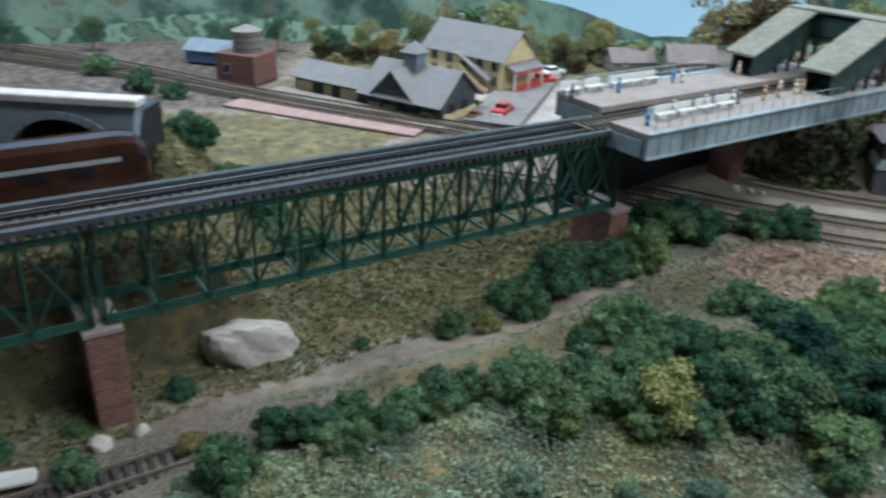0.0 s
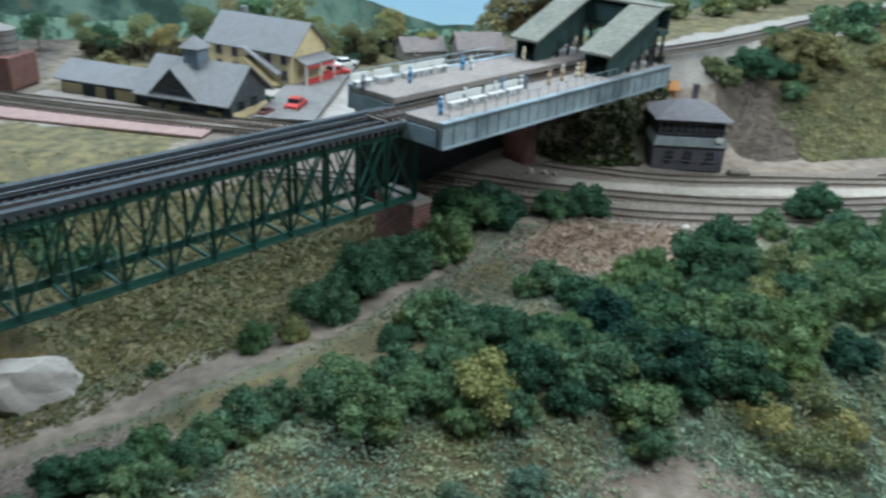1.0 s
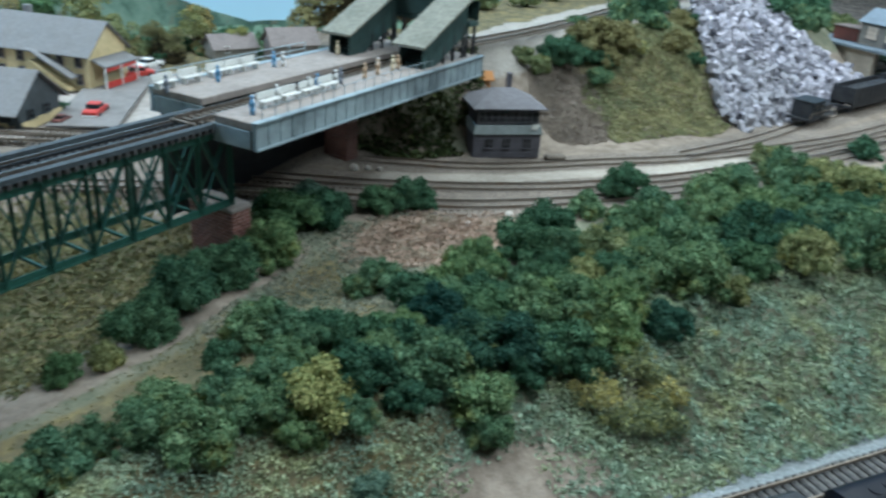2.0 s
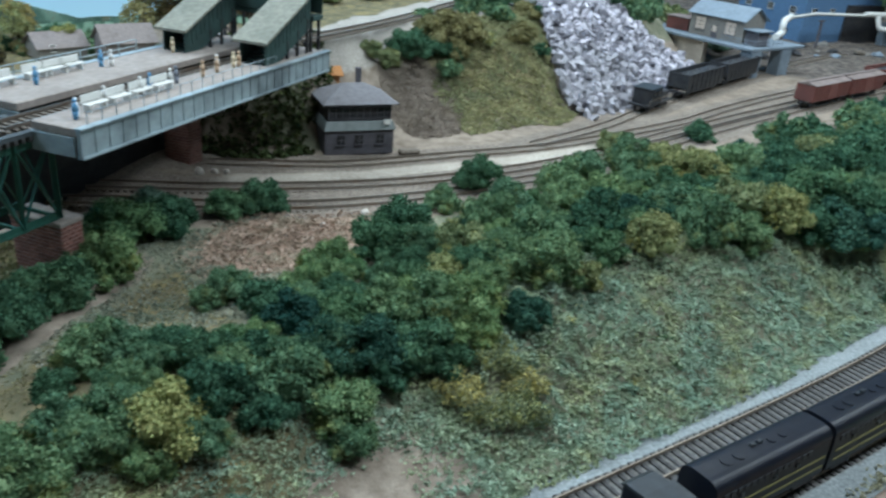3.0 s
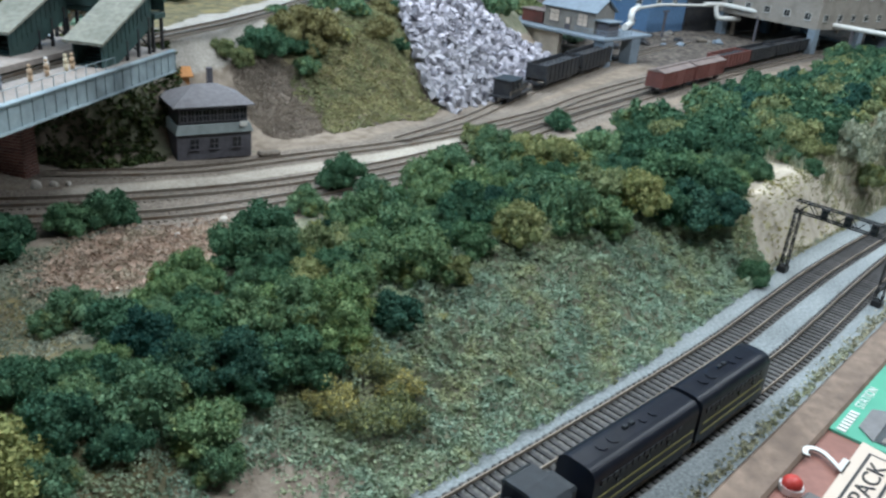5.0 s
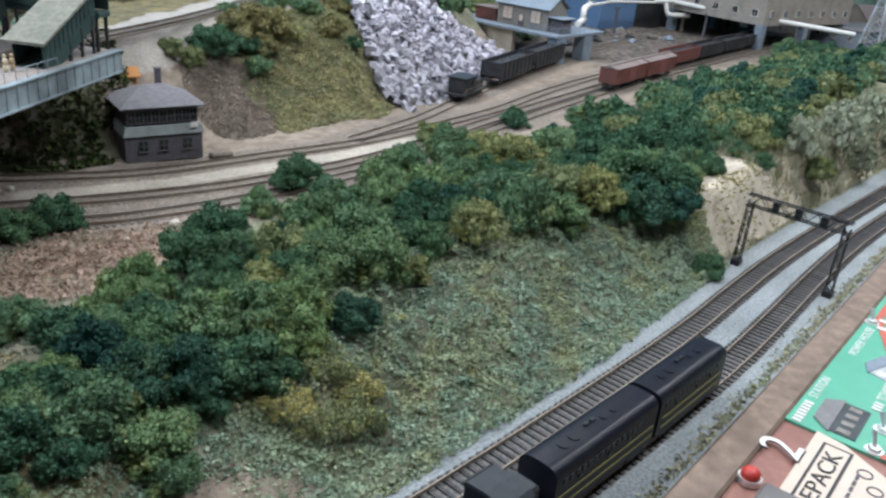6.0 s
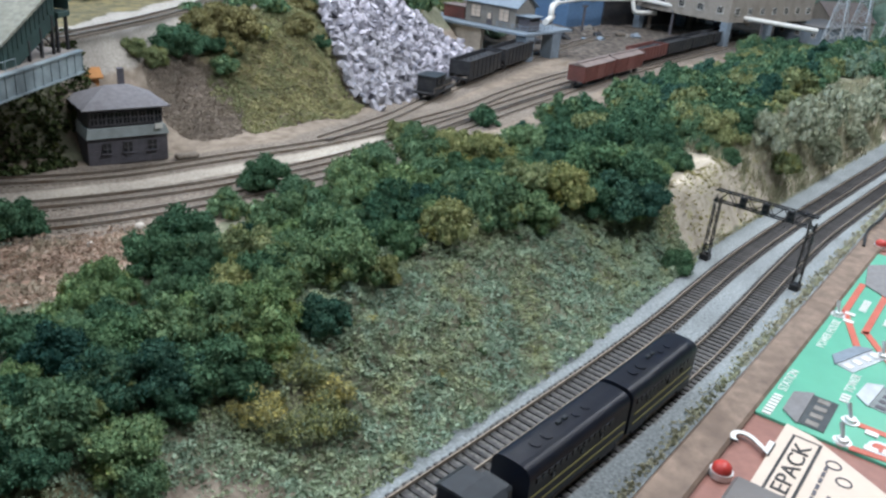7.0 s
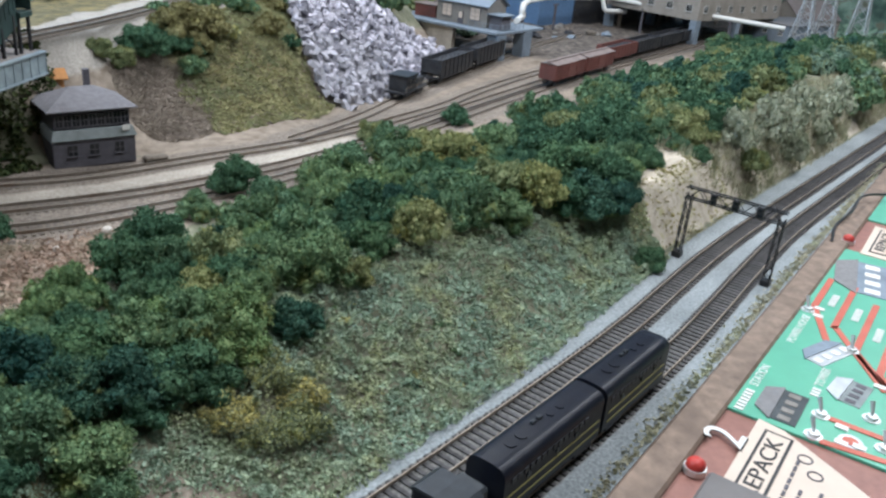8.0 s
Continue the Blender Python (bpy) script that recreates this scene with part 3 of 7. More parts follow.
# ---- signal tower ----
def signal_tower():
    m = Matrix.Translation((0.521, 0.854, YARD)) @ Matrix.Rotation(radians(-11.5), 4, "Z")
    t = thing("signal_tower", m, "dark two-storey wooden signal tower with hipped roof", "signal tower")
    w, d, h1 = 0.080, 0.062, 0.033
    bm = bmesh.new()
    box(bm, (0, d / 2, h1 / 2), (w, d, h1), bevel=0.0006)
    wall = part("lower_wall", bm, M["tower_wall"], t)
    for i in range(10):
        for c, sz in (((0, 0, 0.003 + i * 0.003), (w + 0.0006, 0.0008, 0.0022)), ((w / 2, d / 2, 0.003 + i * 0.003), (0.0008, d, 0.0022)), ((-w / 2, d / 2, 0.003 + i * 0.003), (0.0008, d, 0.0022))):
            bm = bmesh.new()
            box(bm, c, sz)
            part("clapboard", bm, M["tower_wall"], wall)
    bm = bmesh.new()
    vs = box(bm, (0, d / 2 - 0.0005, h1 + 0.001), (w + 0.004, d + 0.004, 0.010), bevel=0.0004)
    for v in bm.verts:
        if v.co.z > h1 + 0.003:
            v.co.x *= 0.93
            v.co.y = d / 2 + (v.co.y - d / 2) * 0.92
    part("skirt_roof", bm, M["tower_band"], t, "pale weathered skirt boards")
    bm = bmesh.new()
    box(bm, (0, d / 2, h1 + 0.016), (w - 0.006, d - 0.006, 0.022))
    part("upper_wall", bm, M["tower_wall"], t)
    for x in np.linspace(-w / 2 + 0.008, w / 2 - 0.008, 9):
        bm = bmesh.new()
        box(bm, (x, 0.0022, h1 + 0.0155), (0.0066, 0.001, 0.0125))
        win = part("window", bm, M["glass"], t)
        bm = bmesh.new()
        for q in (-0.0035, 0, 0.0035):
            box(bm, (x + q, 0.0014, h1 + 0.0155), (0.0006, 0.0008, 0.013))
        for q in (-0.0062, 0, 0.0062):
            box(bm, (x, 0.0014, h1 + 0.0155 + q), (0.0075, 0.0008, 0.0006))
        part("muntins", bm, M["tower_wall"], win)
    for x in (-0.022, -0.001, 0.024):
        bm = bmesh.new()
        box(bm, (x, -0.0008, 0.018), (0.0085, 0.0012, 0.011))
        win = part("window", bm, M["glass"], t)
        bm = bmesh.new()
        box(bm, (x, -0.0012, 0.0125), (0.011, 0.002, 0.0012))
        box(bm, (x, -0.0016, 0.018), (0.0085, 0.0006, 0.0006))
        box(bm, (x, -0.0016, 0.018), (0.0006, 0.0006, 0.011))
        part("window_frame", bm, M["tower_wall"], win)
    z0, z1, o = h1 + 0.0265, h1 + 0.043, 0.004
    bm = bmesh.new()
    c = [(-w / 2 - o, -o), (w / 2 + o, -o), (w / 2 + o, d + o), (-w / 2 - o, d + o)]
    lo = [bm.verts.new((x, y, z0 - 0.0012)) for x, y in c]
    ev = [bm.verts.new((x, y, z0)) for x, y in c]
    rd = [bm.verts.new((-0.012, d / 2, z1)), bm.verts.new((0.012, d / 2, z1))]
    bm.faces.new(lo[::-1])
    for i in range(4):
        bm.faces.new((lo[i], lo[(i + 1) % 4], ev[(i + 1) % 4], ev[i]))
    bm.faces.new((ev[0], ev[1], rd[1], rd[0]))
    bm.faces.new((ev[1], ev[2], rd[1]))
    bm.faces.new((ev[2], ev[3], rd[0], rd[1]))
    bm.faces.new((ev[3], ev[0], rd[0]))
    part("roof", bm, M["tower_roof"], t, "grey shingled hipped roof")
    bm = bmesh.new()
    box(bm, (0.012, d - 0.008, h1 + 0.042), (0.006, 0.006, 0.026), bevel=0.0004)
    part("chimney", bm, M["tower_wall"], t)
    bm = bmesh.new()
    box(bm, (0.031, -0.0030, h1 + 0.0055), (0.008, 0.001, 0.0055))
    part("sign_board", bm, M["white_paint"], t, "small white board")


signal_tower()


# ---- bushes ----
LEAF = dict(
    dark=leaf_mat("dark_foliage", ((0.042, 0.095, 0.055), (0.078, 0.155, 0.088), (0.125, 0.215, 0.12))),
    teal=leaf_mat("blue_green_foliage", ((0.026, 0.075, 0.056), (0.05, 0.118, 0.085), (0.083, 0.16, 0.112))),
    mid=leaf_mat("green_foliage", ((0.082, 0.145, 0.078), (0.135, 0.225, 0.122), (0.21, 0.30, 0.165)), 0.4),
    olive=leaf_mat("olive_foliage", ((0.135, 0.165, 0.078), (0.22, 0.25, 0.12), (0.33, 0.335, 0.17)), 0.5),
    gold=leaf_mat("ochre_foliage", ((0.16, 0.135, 0.06), (0.26, 0.22, 0.1), (0.37, 0.32, 0.16)), 0.2),
    straw=leaf_mat("straw_foliage", ((0.22, 0.24, 0.16), (0.40, 0.385, 0.19), (0.62, 0.54, 0.2)), 0.4),
    russet=leaf_mat("russet_foliage", ((0.05, 0.045, 0.03), (0.10, 0.08, 0.048), (0.17, 0.13, 0.075)), 0.2),
    pale=leaf_mat("pale_foliage", ((0.12, 0.18, 0.13), (0.19, 0.27, 0.19), (0.27, 0.35, 0.24)), 0.3),
    wispy=leaf_mat("feathery_pale_foliage", ((0.28, 0.285, 0.19), (0.4, 0.395, 0.28), (0.52, 0.5, 0.37)), 0.1),
)


def leaf_cloud(rng, centres, radii, count, size, flat=0.8, which=None):
    """Vertices and faces of many small folded leaf tufts laid over a few lumps; which: the lump of each tuft."""
    C, R, size = np.asarray(centres, float), np.asarray(radii, float), np.asarray(size, float)
    if which is None:
        which = rng.choice(len(C), size=count, p=R ** 2 / np.sum(R ** 2))
    else:
        size = size[which][:, None]
    d = rng.normal(size=(count, 3))
    d /= np.linalg.norm(d, axis=1)[:, None]
    d[:, 2] = np.where(d[:, 2] < -0.35, -d[:, 2], d[:, 2])
    p = C[which] + d * R[which][:, None] * (0.8 + 0.42 * rng.random((count, 1)) ** 1.5) * np.array([1, 1, flat])
    s = size * (0.6 + 0.8 * rng.random((count, 1)))
    n = d + rng.normal(size=(count, 3)) * 0.65
    n /= np.linalg.norm(n, axis=1)[:, None]
    u = np.cross(n, rng.normal(size=(count, 3)))
    u /= np.linalg.norm(u, axis=1)[:, None] + 1e-9
    w = np.cross(n, u)
    lift = n * s * rng.uniform(0.15, 0.5, (count, 1))
    v = np.stack([p - u * s * 0.7, p - w * s * 0.55 + lift, p + u * s * 0.7, p + w * s * 0.55 + lift], 1).reshape(-1, 3)
    b = np.arange(count)[:, None] * 4
    return v, np.concatenate([b + np.array([0, 1, 2]), b + np.array([0, 2, 3])], 1).reshape(-1, 3)


def leaf_mesh(name, v, f, material):
    me = bpy.data.meshes.new(name)
    me.from_pydata(v.tolist(), [], f.tolist())
    me.materials.append(material)
    return me


def bush_mesh(name, seed, material, lumps=24, count=3700, size=0.00128, r=0.022, tall=0.85, core=True):
    rng = np.random.default_rng(seed)
    cs, rs = [(0, 0, r * 0.4 * tall)], [r * 0.55]
    for i in range(lumps):
        a, q = rng.random() * 6.283, r * (0.2 + 0.62 * rng.random())
        cs.append((q * math.cos(a), q * math.sin(a), r * tall * (0.2 + 0.95 * rng.random() * (1.15 - q / r))))
        rs.append(r * (0.14 + 0.2 * rng.random()))
    v, f = leaf_cloud(rng, cs, rs, count, size)
    if core:
        g = bmesh.new()
        for c, rad in zip(cs, rs):
            k = bmesh.ops.create_icosphere(g, subdivisions=1, radius=rad * 0.86)
            for q in k["verts"]:
                q.co = Vector(c) + Vector((q.co.x, q.co.y, q.co.z * 0.8)) * (0.82 + 0.3 * rng.random())
        g.verts.index_update()
        f = np.concatenate([f, np.array([[q.index for q in p.verts] for p in g.faces]) + len(v)])
        v = np.concatenate([v, np.array([q.co[:] for q in g.verts])])
        g.free()
    return leaf_mesh(name, v, f, material)


BUSH = {k: [bush_mesh("bush", 17 * i + 101 * j, LEAF[k], count=1900 if k == "straw" else 3700, core=k != "straw") for i in range(4)] for j, k in enumerate(LEAF)}
SMALL = {k: [bush_mesh("bush", 23 * i + 91 * j, LEAF[k], 11, 800, 0.0024, core=k != "straw") for i in range(3)] for j, k in enumerate(LEAF)}
BUSH_LABEL = dict(dark="dense dark green lichen bush on the layout bank", teal="dense blue-green lichen bush on the layout bank", mid="leafy green foam bush on the layout bank", olive="olive green foam bush with yellow tips",
                  gold="ochre autumn-coloured foam bush", pale="pale grey-green foam bush", straw="airy yellow-green foam tuft on the bank", russet="brown autumn foam bush behind the station", wispy="feathery pale straw-coloured bush on the cutting")


def bush(kind, x, y, r, tall=1.0, z=None):
    """One bush; those that are small or far off are made of fewer, larger tufts."""
    ob = new("bush", random.choice((SMALL if r < 0.012 or math.hypot(x - 0.1, y - 0.1) > 1.1 else BUSH)[kind]))
    s = r / 0.022
    ob.matrix_world = Matrix.Translation((x, y, (lie1(x, y) if z is None else z) - 0.003)) @ Matrix.Rotation(random.random() * 6.28, 4, "Z") @ Matrix.Diagonal((s, s, s * tall * random.uniform(1.1, 1.4), 1))
    return tagged(ob, BUSH_LABEL[kind], "bush", "bushes on the layout")


def belt(x0, x1, lo, hi, gap, kinds, r0, r1):
    """Bushes spread unevenly over a belt between two lines of the plan."""
    x = x0
    while x < x1:
        y = lo(x) + gap * 0.3
        while y < hi(x):
            bush(random.choice(kinds), x + random.uniform(-0.4, 0.4) * gap, y + random.uniform(-0.35, 0.35) * gap, random.uniform(r0, r1))
            y += gap * random.uniform(0.85, 1.15)
        x += gap * random.uniform(0.85, 1.1)


def belt_lo(x):
    return float(np.interp(x, [-0.1, 0.0, 0.1, 0.25, 0.33, 0.42, 0.52, 0.62, 0.71, 0.82, 0.95, 1.19, 1.64, 2.4], [0.365, 0.395, 0.44, 0.455, 0.445, 0.45, 0.475, 0.495, 0.465, 0.405, 0.425, 0.465, 0.52, 0.55]))


def belt_hi(x):
    return float(np.interp(x, [-0.1, 0.0, 0.1, 0.2, 0.3, 0.42, 0.55, 0.75, 0.9, 1.1, 1.4, 1.8, 2.4], [0.385, 0.425, 0.47, 0.52, 0.57, 0.60, 0.65, 0.675, 0.69, 0.70, 0.74, 0.79, 0.86]))


belt(-0.05, 1.08, lambda x: belt_lo(x) + 0.012, lambda x: belt_hi(x) - 0.012, 0.033, ["dark", "teal", "dark", "mid", "mid"], 0.015, 0.021)
belt(1.06, 2.3, belt_lo, belt_hi, 0.044, ["dark", "mid", "teal", "mid", "olive", "dark"], 0.026, 0.040)
belt(1.78, 2.6, lambda x: float(foot(x)) + 0.03, lambda x: 0.56, 0.055, ["mid", "pale", "olive", "dark"], 0.03, 0.042)
RIDGE_BUSHES = [
    ("dark", 0.584, 0.709, 0.024), ("mid", 0.522, 0.677, 0.018), ("dark", 0.450, 0.640, 0.026), ("dark", 0.400, 0.593, 0.024), ("mid", 0.437, 0.587, 0.019),
    ("olive", 0.835, 0.769, 0.022), ("mid", 0.780, 0.678, 0.029), ("mid", 0.719, 0.688, 0.026), ("mid", 0.655, 0.660, 0.026), ("dark", 0.992, 0.755, 0.022),
    ("olive", 0.845, 0.688, 0.027), ("olive", 0.846, 0.636, 0.030), ("mid", 0.653, 0.592, 0.025), ("mid", 0.702, 0.593, 0.024), ("mid", 0.574, 0.651, 0.025),
    ("mid", 0.505, 0.584, 0.024), ("olive", 0.447, 0.541, 0.022), ("olive", 0.402, 0.512, 0.018), ("mid", 0.510, 0.524, 0.026), ("mid", 0.616, 0.600, 0.023),
]
CREST_BUSHES = [
    ("mid", 0.485, 0.478, 0.025), ("mid", 0.458, 0.498, 0.023), ("teal", 0.581, 0.529, 0.025), ("dark", 0.545, 0.488, 0.018), ("olive", 0.511, 0.470, 0.015),
    ("olive", 0.588, 0.476, 0.023), ("mid", 0.672, 0.519, 0.026), ("mid", 0.653, 0.476, 0.027), ("olive", 0.721, 0.499, 0.029), ("mid", 0.696, 0.458, 0.023),
    ("olive", 0.745, 0.464, 0.027), ("mid", 0.912, 0.622, 0.033), ("dark", 0.909, 0.567, 0.034), ("dark", 0.812, 0.474, 0.030), ("teal", 0.796, 0.440, 0.028),
    ("teal", 0.827, 0.421, 0.023), ("dark", 0.768, 0.446, 0.022), ("dark", 0.839, 0.440, 0.026), ("mid", 1.066, 0.679, 0.032), ("mid", 1.087, 0.640, 0.032),
]
SLOPE_BUSHES = [
    ("dark", 0.956, 0.527, 0.031), ("dark", 0.964, 0.484, 0.026), ("mid", 1.052, 0.497, 0.028), ("mid", 0.273, 0.593, 0.019), ("mid", 0.256, 0.588, 0.013),
    ("dark", 0.281, 0.542, 0.018), ("mid", 0.343, 0.570, 0.020), ("mid", 0.315, 0.548, 0.017), ("teal", 0.288, 0.504, 0.020), ("dark", 0.315, 0.489, 0.022),
    ("mid", 0.349, 0.485, 0.021), ("mid", 0.378, 0.476, 0.022), ("mid", 0.399, 0.467, 0.022), ("mid", 0.393, 0.447, 0.018), ("dark", 0.353, 0.449, 0.022),
    ("dark", 0.361, 0.435, 0.015), ("teal", 0.323, 0.454, 0.021), ("dark", 0.323, 0.440, 0.014), ("teal", 0.294, 0.464, 0.019), ("teal", 0.437, 0.451, 0.018),
]
FRONT_BUSHES = [
    ("olive", 0.341, 0.526, 0.011), ("mid", 0.260, 0.450, 0.023), ("mid", 0.284, 0.424, 0.021), ("mid", 0.282, 0.406, 0.014), ("dark", 0.251, 0.484, 0.016),
    ("dark", 0.225, 0.497, 0.019), ("dark", 0.221, 0.461, 0.018), ("dark", 0.211, 0.522, 0.016), ("mid", 0.189, 0.539, 0.018), ("dark", 0.175, 0.508, 0.015),
    ("dark", 0.242, 0.439, 0.015), ("olive", 0.186, 0.444, 0.024), ("mid", 0.165, 0.444, 0.016), ("mid", 0.202, 0.432, 0.014), ("mid", 0.189, 0.487, 0.012),
]
WEST_BUSHES = [
    ("mid", 0.120, 0.438, 0.020), ("mid", 0.105, 0.481, 0.018), ("mid", 0.143, 0.477, 0.018), ("mid", 0.090, 0.454, 0.017), ("mid", 0.171, 0.542, 0.021),
    ("mid", 0.174, 0.427, 0.015), ("mid", 0.049, 0.453, 0.019), ("mid", 0.029, 0.443, 0.015), ("dark", -0.007, 0.445, 0.013), ("mid", 0.017, 0.424, 0.015),
    ("dark", -0.025, 0.420, 0.015), ("dark", -0.047, 0.422, 0.014), ("mid", 0.001, 0.409, 0.014), ("mid", 0.065, 0.465, 0.013), ("mid", -0.011, 0.411, 0.012),
    ("mid", 0.179, 0.502, 0.014), ("dark", 0.144, 0.525, 0.013),
]
CUTTING_BUSHES = [
    ("wispy", 1.118, 0.414, 0.028), ("wispy", 1.235, 0.415, 0.034), ("wispy", 1.394, 0.417, 0.038), ("wispy", 1.550, 0.416, 0.039), ("olive", 1.141, 0.400, 0.023),
    ("wispy", 1.296, 0.398, 0.030), ("wispy", 1.464, 0.397, 0.030), ("mid", 1.706, 0.414, 0.045), ("mid", 0.948, 0.441, 0.010), ("dark", 0.821, 0.373, 0.017),
]
STRAW_TUFTS = [
    ("straw", 0.362, 0.416, 0.015), ("straw", 0.395, 0.425, 0.015), ("straw", 0.407, 0.408, 0.014), ("straw", 0.392, 0.393, 0.016), ("straw", 0.371, 0.398, 0.014),
    ("straw", 0.351, 0.422, 0.010),
]
for row in (RIDGE_BUSHES, CREST_BUSHES, SLOPE_BUSHES, FRONT_BUSHES, WEST_BUSHES, CUTTING_BUSHES, STRAW_TUFTS):
    for k, x, y, r in row:
        bush(k, x, y, r * (1.0 if k == "wispy" else 1.22), 1.35 if k == "wispy" else 1.0)
for k, x, y, r in (("dark", 0.100, 0.59, 0.026), ("dark", 0.132, 0.625, 0.030), ("dark", 0.168, 0.652, 0.028), ("mid", 0.205, 0.672, 0.030), ("dark", 0.262, 0.735, 0.032), ("dark", 0.236, 0.73, 0.032), ("dark", 0.225, 0.745, 0.026), ("dark", 0.15, 0.66, 0.026),
                   ("dark", 0.358, 0.735, 0.026), ("dark", 0.328, 0.738, 0.024), ("dark", 0.05, 0.555, 0.016), ("olive", 0.075, 0.56, 0.014), ("dark", -0.015, 0.535, 0.009),
                   ("dark", -0.128, 0.472, 0.013), ("mid", -0.156, 0.385, 0.018), ("dark", -0.182, 0.43, 0.012), ("dark", -0.22, 0.40, 0.015)):
    bush(k, x, y, r)

# ---- benchwork fascia and room ----
FACE = frame_to((0.5, edge_y(0.5)), (1.5, edge_y(1.5)))


def fascia():
    bm = bmesh.new()
    box(bm, (0.5, -0.013, -0.0415), (3.8, 0.024, 0.09), bevel=0.002)
    ob = part("bench_fascia", bm, M["wood_edge"])
    ob.matrix_world = FACE
    tagged(ob, "worn brown wooden edge of the layout bench", "bench edge", kind="structure")


fascia()


# ---- more materials ----
M.update(
    cream=mat("cream_plaster", (0.66, 0.53, 0.3), 0.8, 0, 0.12, 150, (0.45, 0.35, 0.18)),
    slate=mat("slate_roof", (0.20, 0.198, 0.2), 0.85, 0, 0.15, 250, (0.17, 0.165, 0.165), 40),
    brown_roof=mat("brown_roof", (0.2, 0.17, 0.16), 0.85, 0, 0.2, 250),
    station_wall=mat("station_boards", (0.06, 0.07, 0.075), 0.75, 0, 0.2, 180),
    red_paint=mat("red_paint", (0.5, 0.05, 0.04), 0.4, 0, 0.1, 200),
    portal_stone=mat("portal_stone", (0.24, 0.30, 0.34), 0.85, 0, 0.18, 60, (0.15, 0.19, 0.22), 18),
    coping=mat("pale_coping", (0.55, 0.52, 0.5), 0.8, 0, 0.12, 120),
    brown_car=mat("brown_coach", (0.032, 0.014, 0.009), 0.16, 0, 0.15, 90, (0.07, 0.03, 0.018), 20),
    silver=mat("silver_stripe", (0.55, 0.58, 0.6), 0.3, 0.5, 0.1, 150),
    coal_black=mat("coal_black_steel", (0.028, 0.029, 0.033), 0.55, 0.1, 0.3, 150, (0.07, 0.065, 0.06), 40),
    boxcar=mat("boxcar_red", (0.15, 0.055, 0.046), 0.7, 0, 0.25, 160, (0.10, 0.045, 0.04), 40),
    car_roof=mat("dusty_car_roof", (0.2, 0.16, 0.148), 0.8, 0, 0.2, 160),
    grey_wall=mat("grey_boards", (0.22, 0.205, 0.185), 0.8, 0, 0.2, 160, (0.19, 0.18, 0.165), 40),
    pale_wall=mat("pale_concrete_wall", (0.5, 0.46, 0.4), 0.85, 0, 0.15, 130, (0.36, 0.32, 0.27), 25),
    blue_grey=mat("blue_grey_paint", (0.19, 0.235, 0.28), 0.7, 0, 0.15, 130, (0.12, 0.15, 0.18), 25),
    blue_wall=mat("blue_corrugated", (0.09, 0.17, 0.29), 0.6, 0, 0.15, 130, (0.08, 0.16, 0.3), 20),
    beige_wall=mat("beige_plant_wall", (0.3, 0.27, 0.235), 0.8, 0, 0.12, 130, (0.17, 0.15, 0.13), 22),
    tan=mat("tan_panel", (0.35, 0.24, 0.13), 0.8),
    loco_green=dull(mat("dark_loco_paint", (0.008, 0.010, 0.016), 0.36, 0.0, 0.2, 140, (0.016, 0.018, 0.022), 40), 0.16),
    loco_grey=dull(mat("grey_hood_paint", (0.03, 0.035, 0.04), 0.4, 0.1, 0.2, 140, (0.03, 0.034, 0.04), 40), 0.2),
    yellow=mat("faded_yellow_stripe", (0.16, 0.145, 0.05), 0.5, 0, 0.2, 200),
    orange=mat("orange_shed", (0.4, 0.18, 0.06), 0.75, 0, 0.15, 150),
    chunk=mat("grey_rock_chunk", (0.33, 0.325, 0.355), 0.7, 0, 0.4, 260, (0.16, 0.155, 0.185), 90, per_object=0.4),
    panel_green=mat("panel_green", (0.095, 0.37, 0.25), 0.35, 0, 0.05, 40, (0.085, 0.33, 0.23)),
    panel_brown=mat("red_brown_hardboard", (0.26, 0.12, 0.095), 0.5, 0, 0.15, 120, (0.2, 0.09, 0.07), 18),
    panel_red=mat("track_diagram_red", (0.5, 0.115, 0.075), 0.45, 0, 0.08, 100),
    card=mat("cream_card", (0.6, 0.5, 0.415), 0.6, 0, 0.04, 60, (0.56, 0.46, 0.38)),
    chrome=mat("chrome", (0.78, 0.78, 0.77), 0.38, 0.75, 0.05, 100),
    plastic_grey=mat("grey_plastic", (0.14, 0.13, 0.125), 0.5, 0, 0.08, 100),
    pink_brick=mat("pink_brick_paving", (0.34, 0.225, 0.2), 0.85, 0, 0.2, 200, (0.27, 0.18, 0.16), 40),
    asphalt=mat("street_asphalt", (0.2, 0.187, 0.178), 0.85, 0, 0.2, 200),
    boulder=mat("boulder_plaster", (0.5, 0.46, 0.41), 0.85, 0, 0.15, 110, (0.36, 0.35, 0.34), 22, 0.5, 0.0015),
)


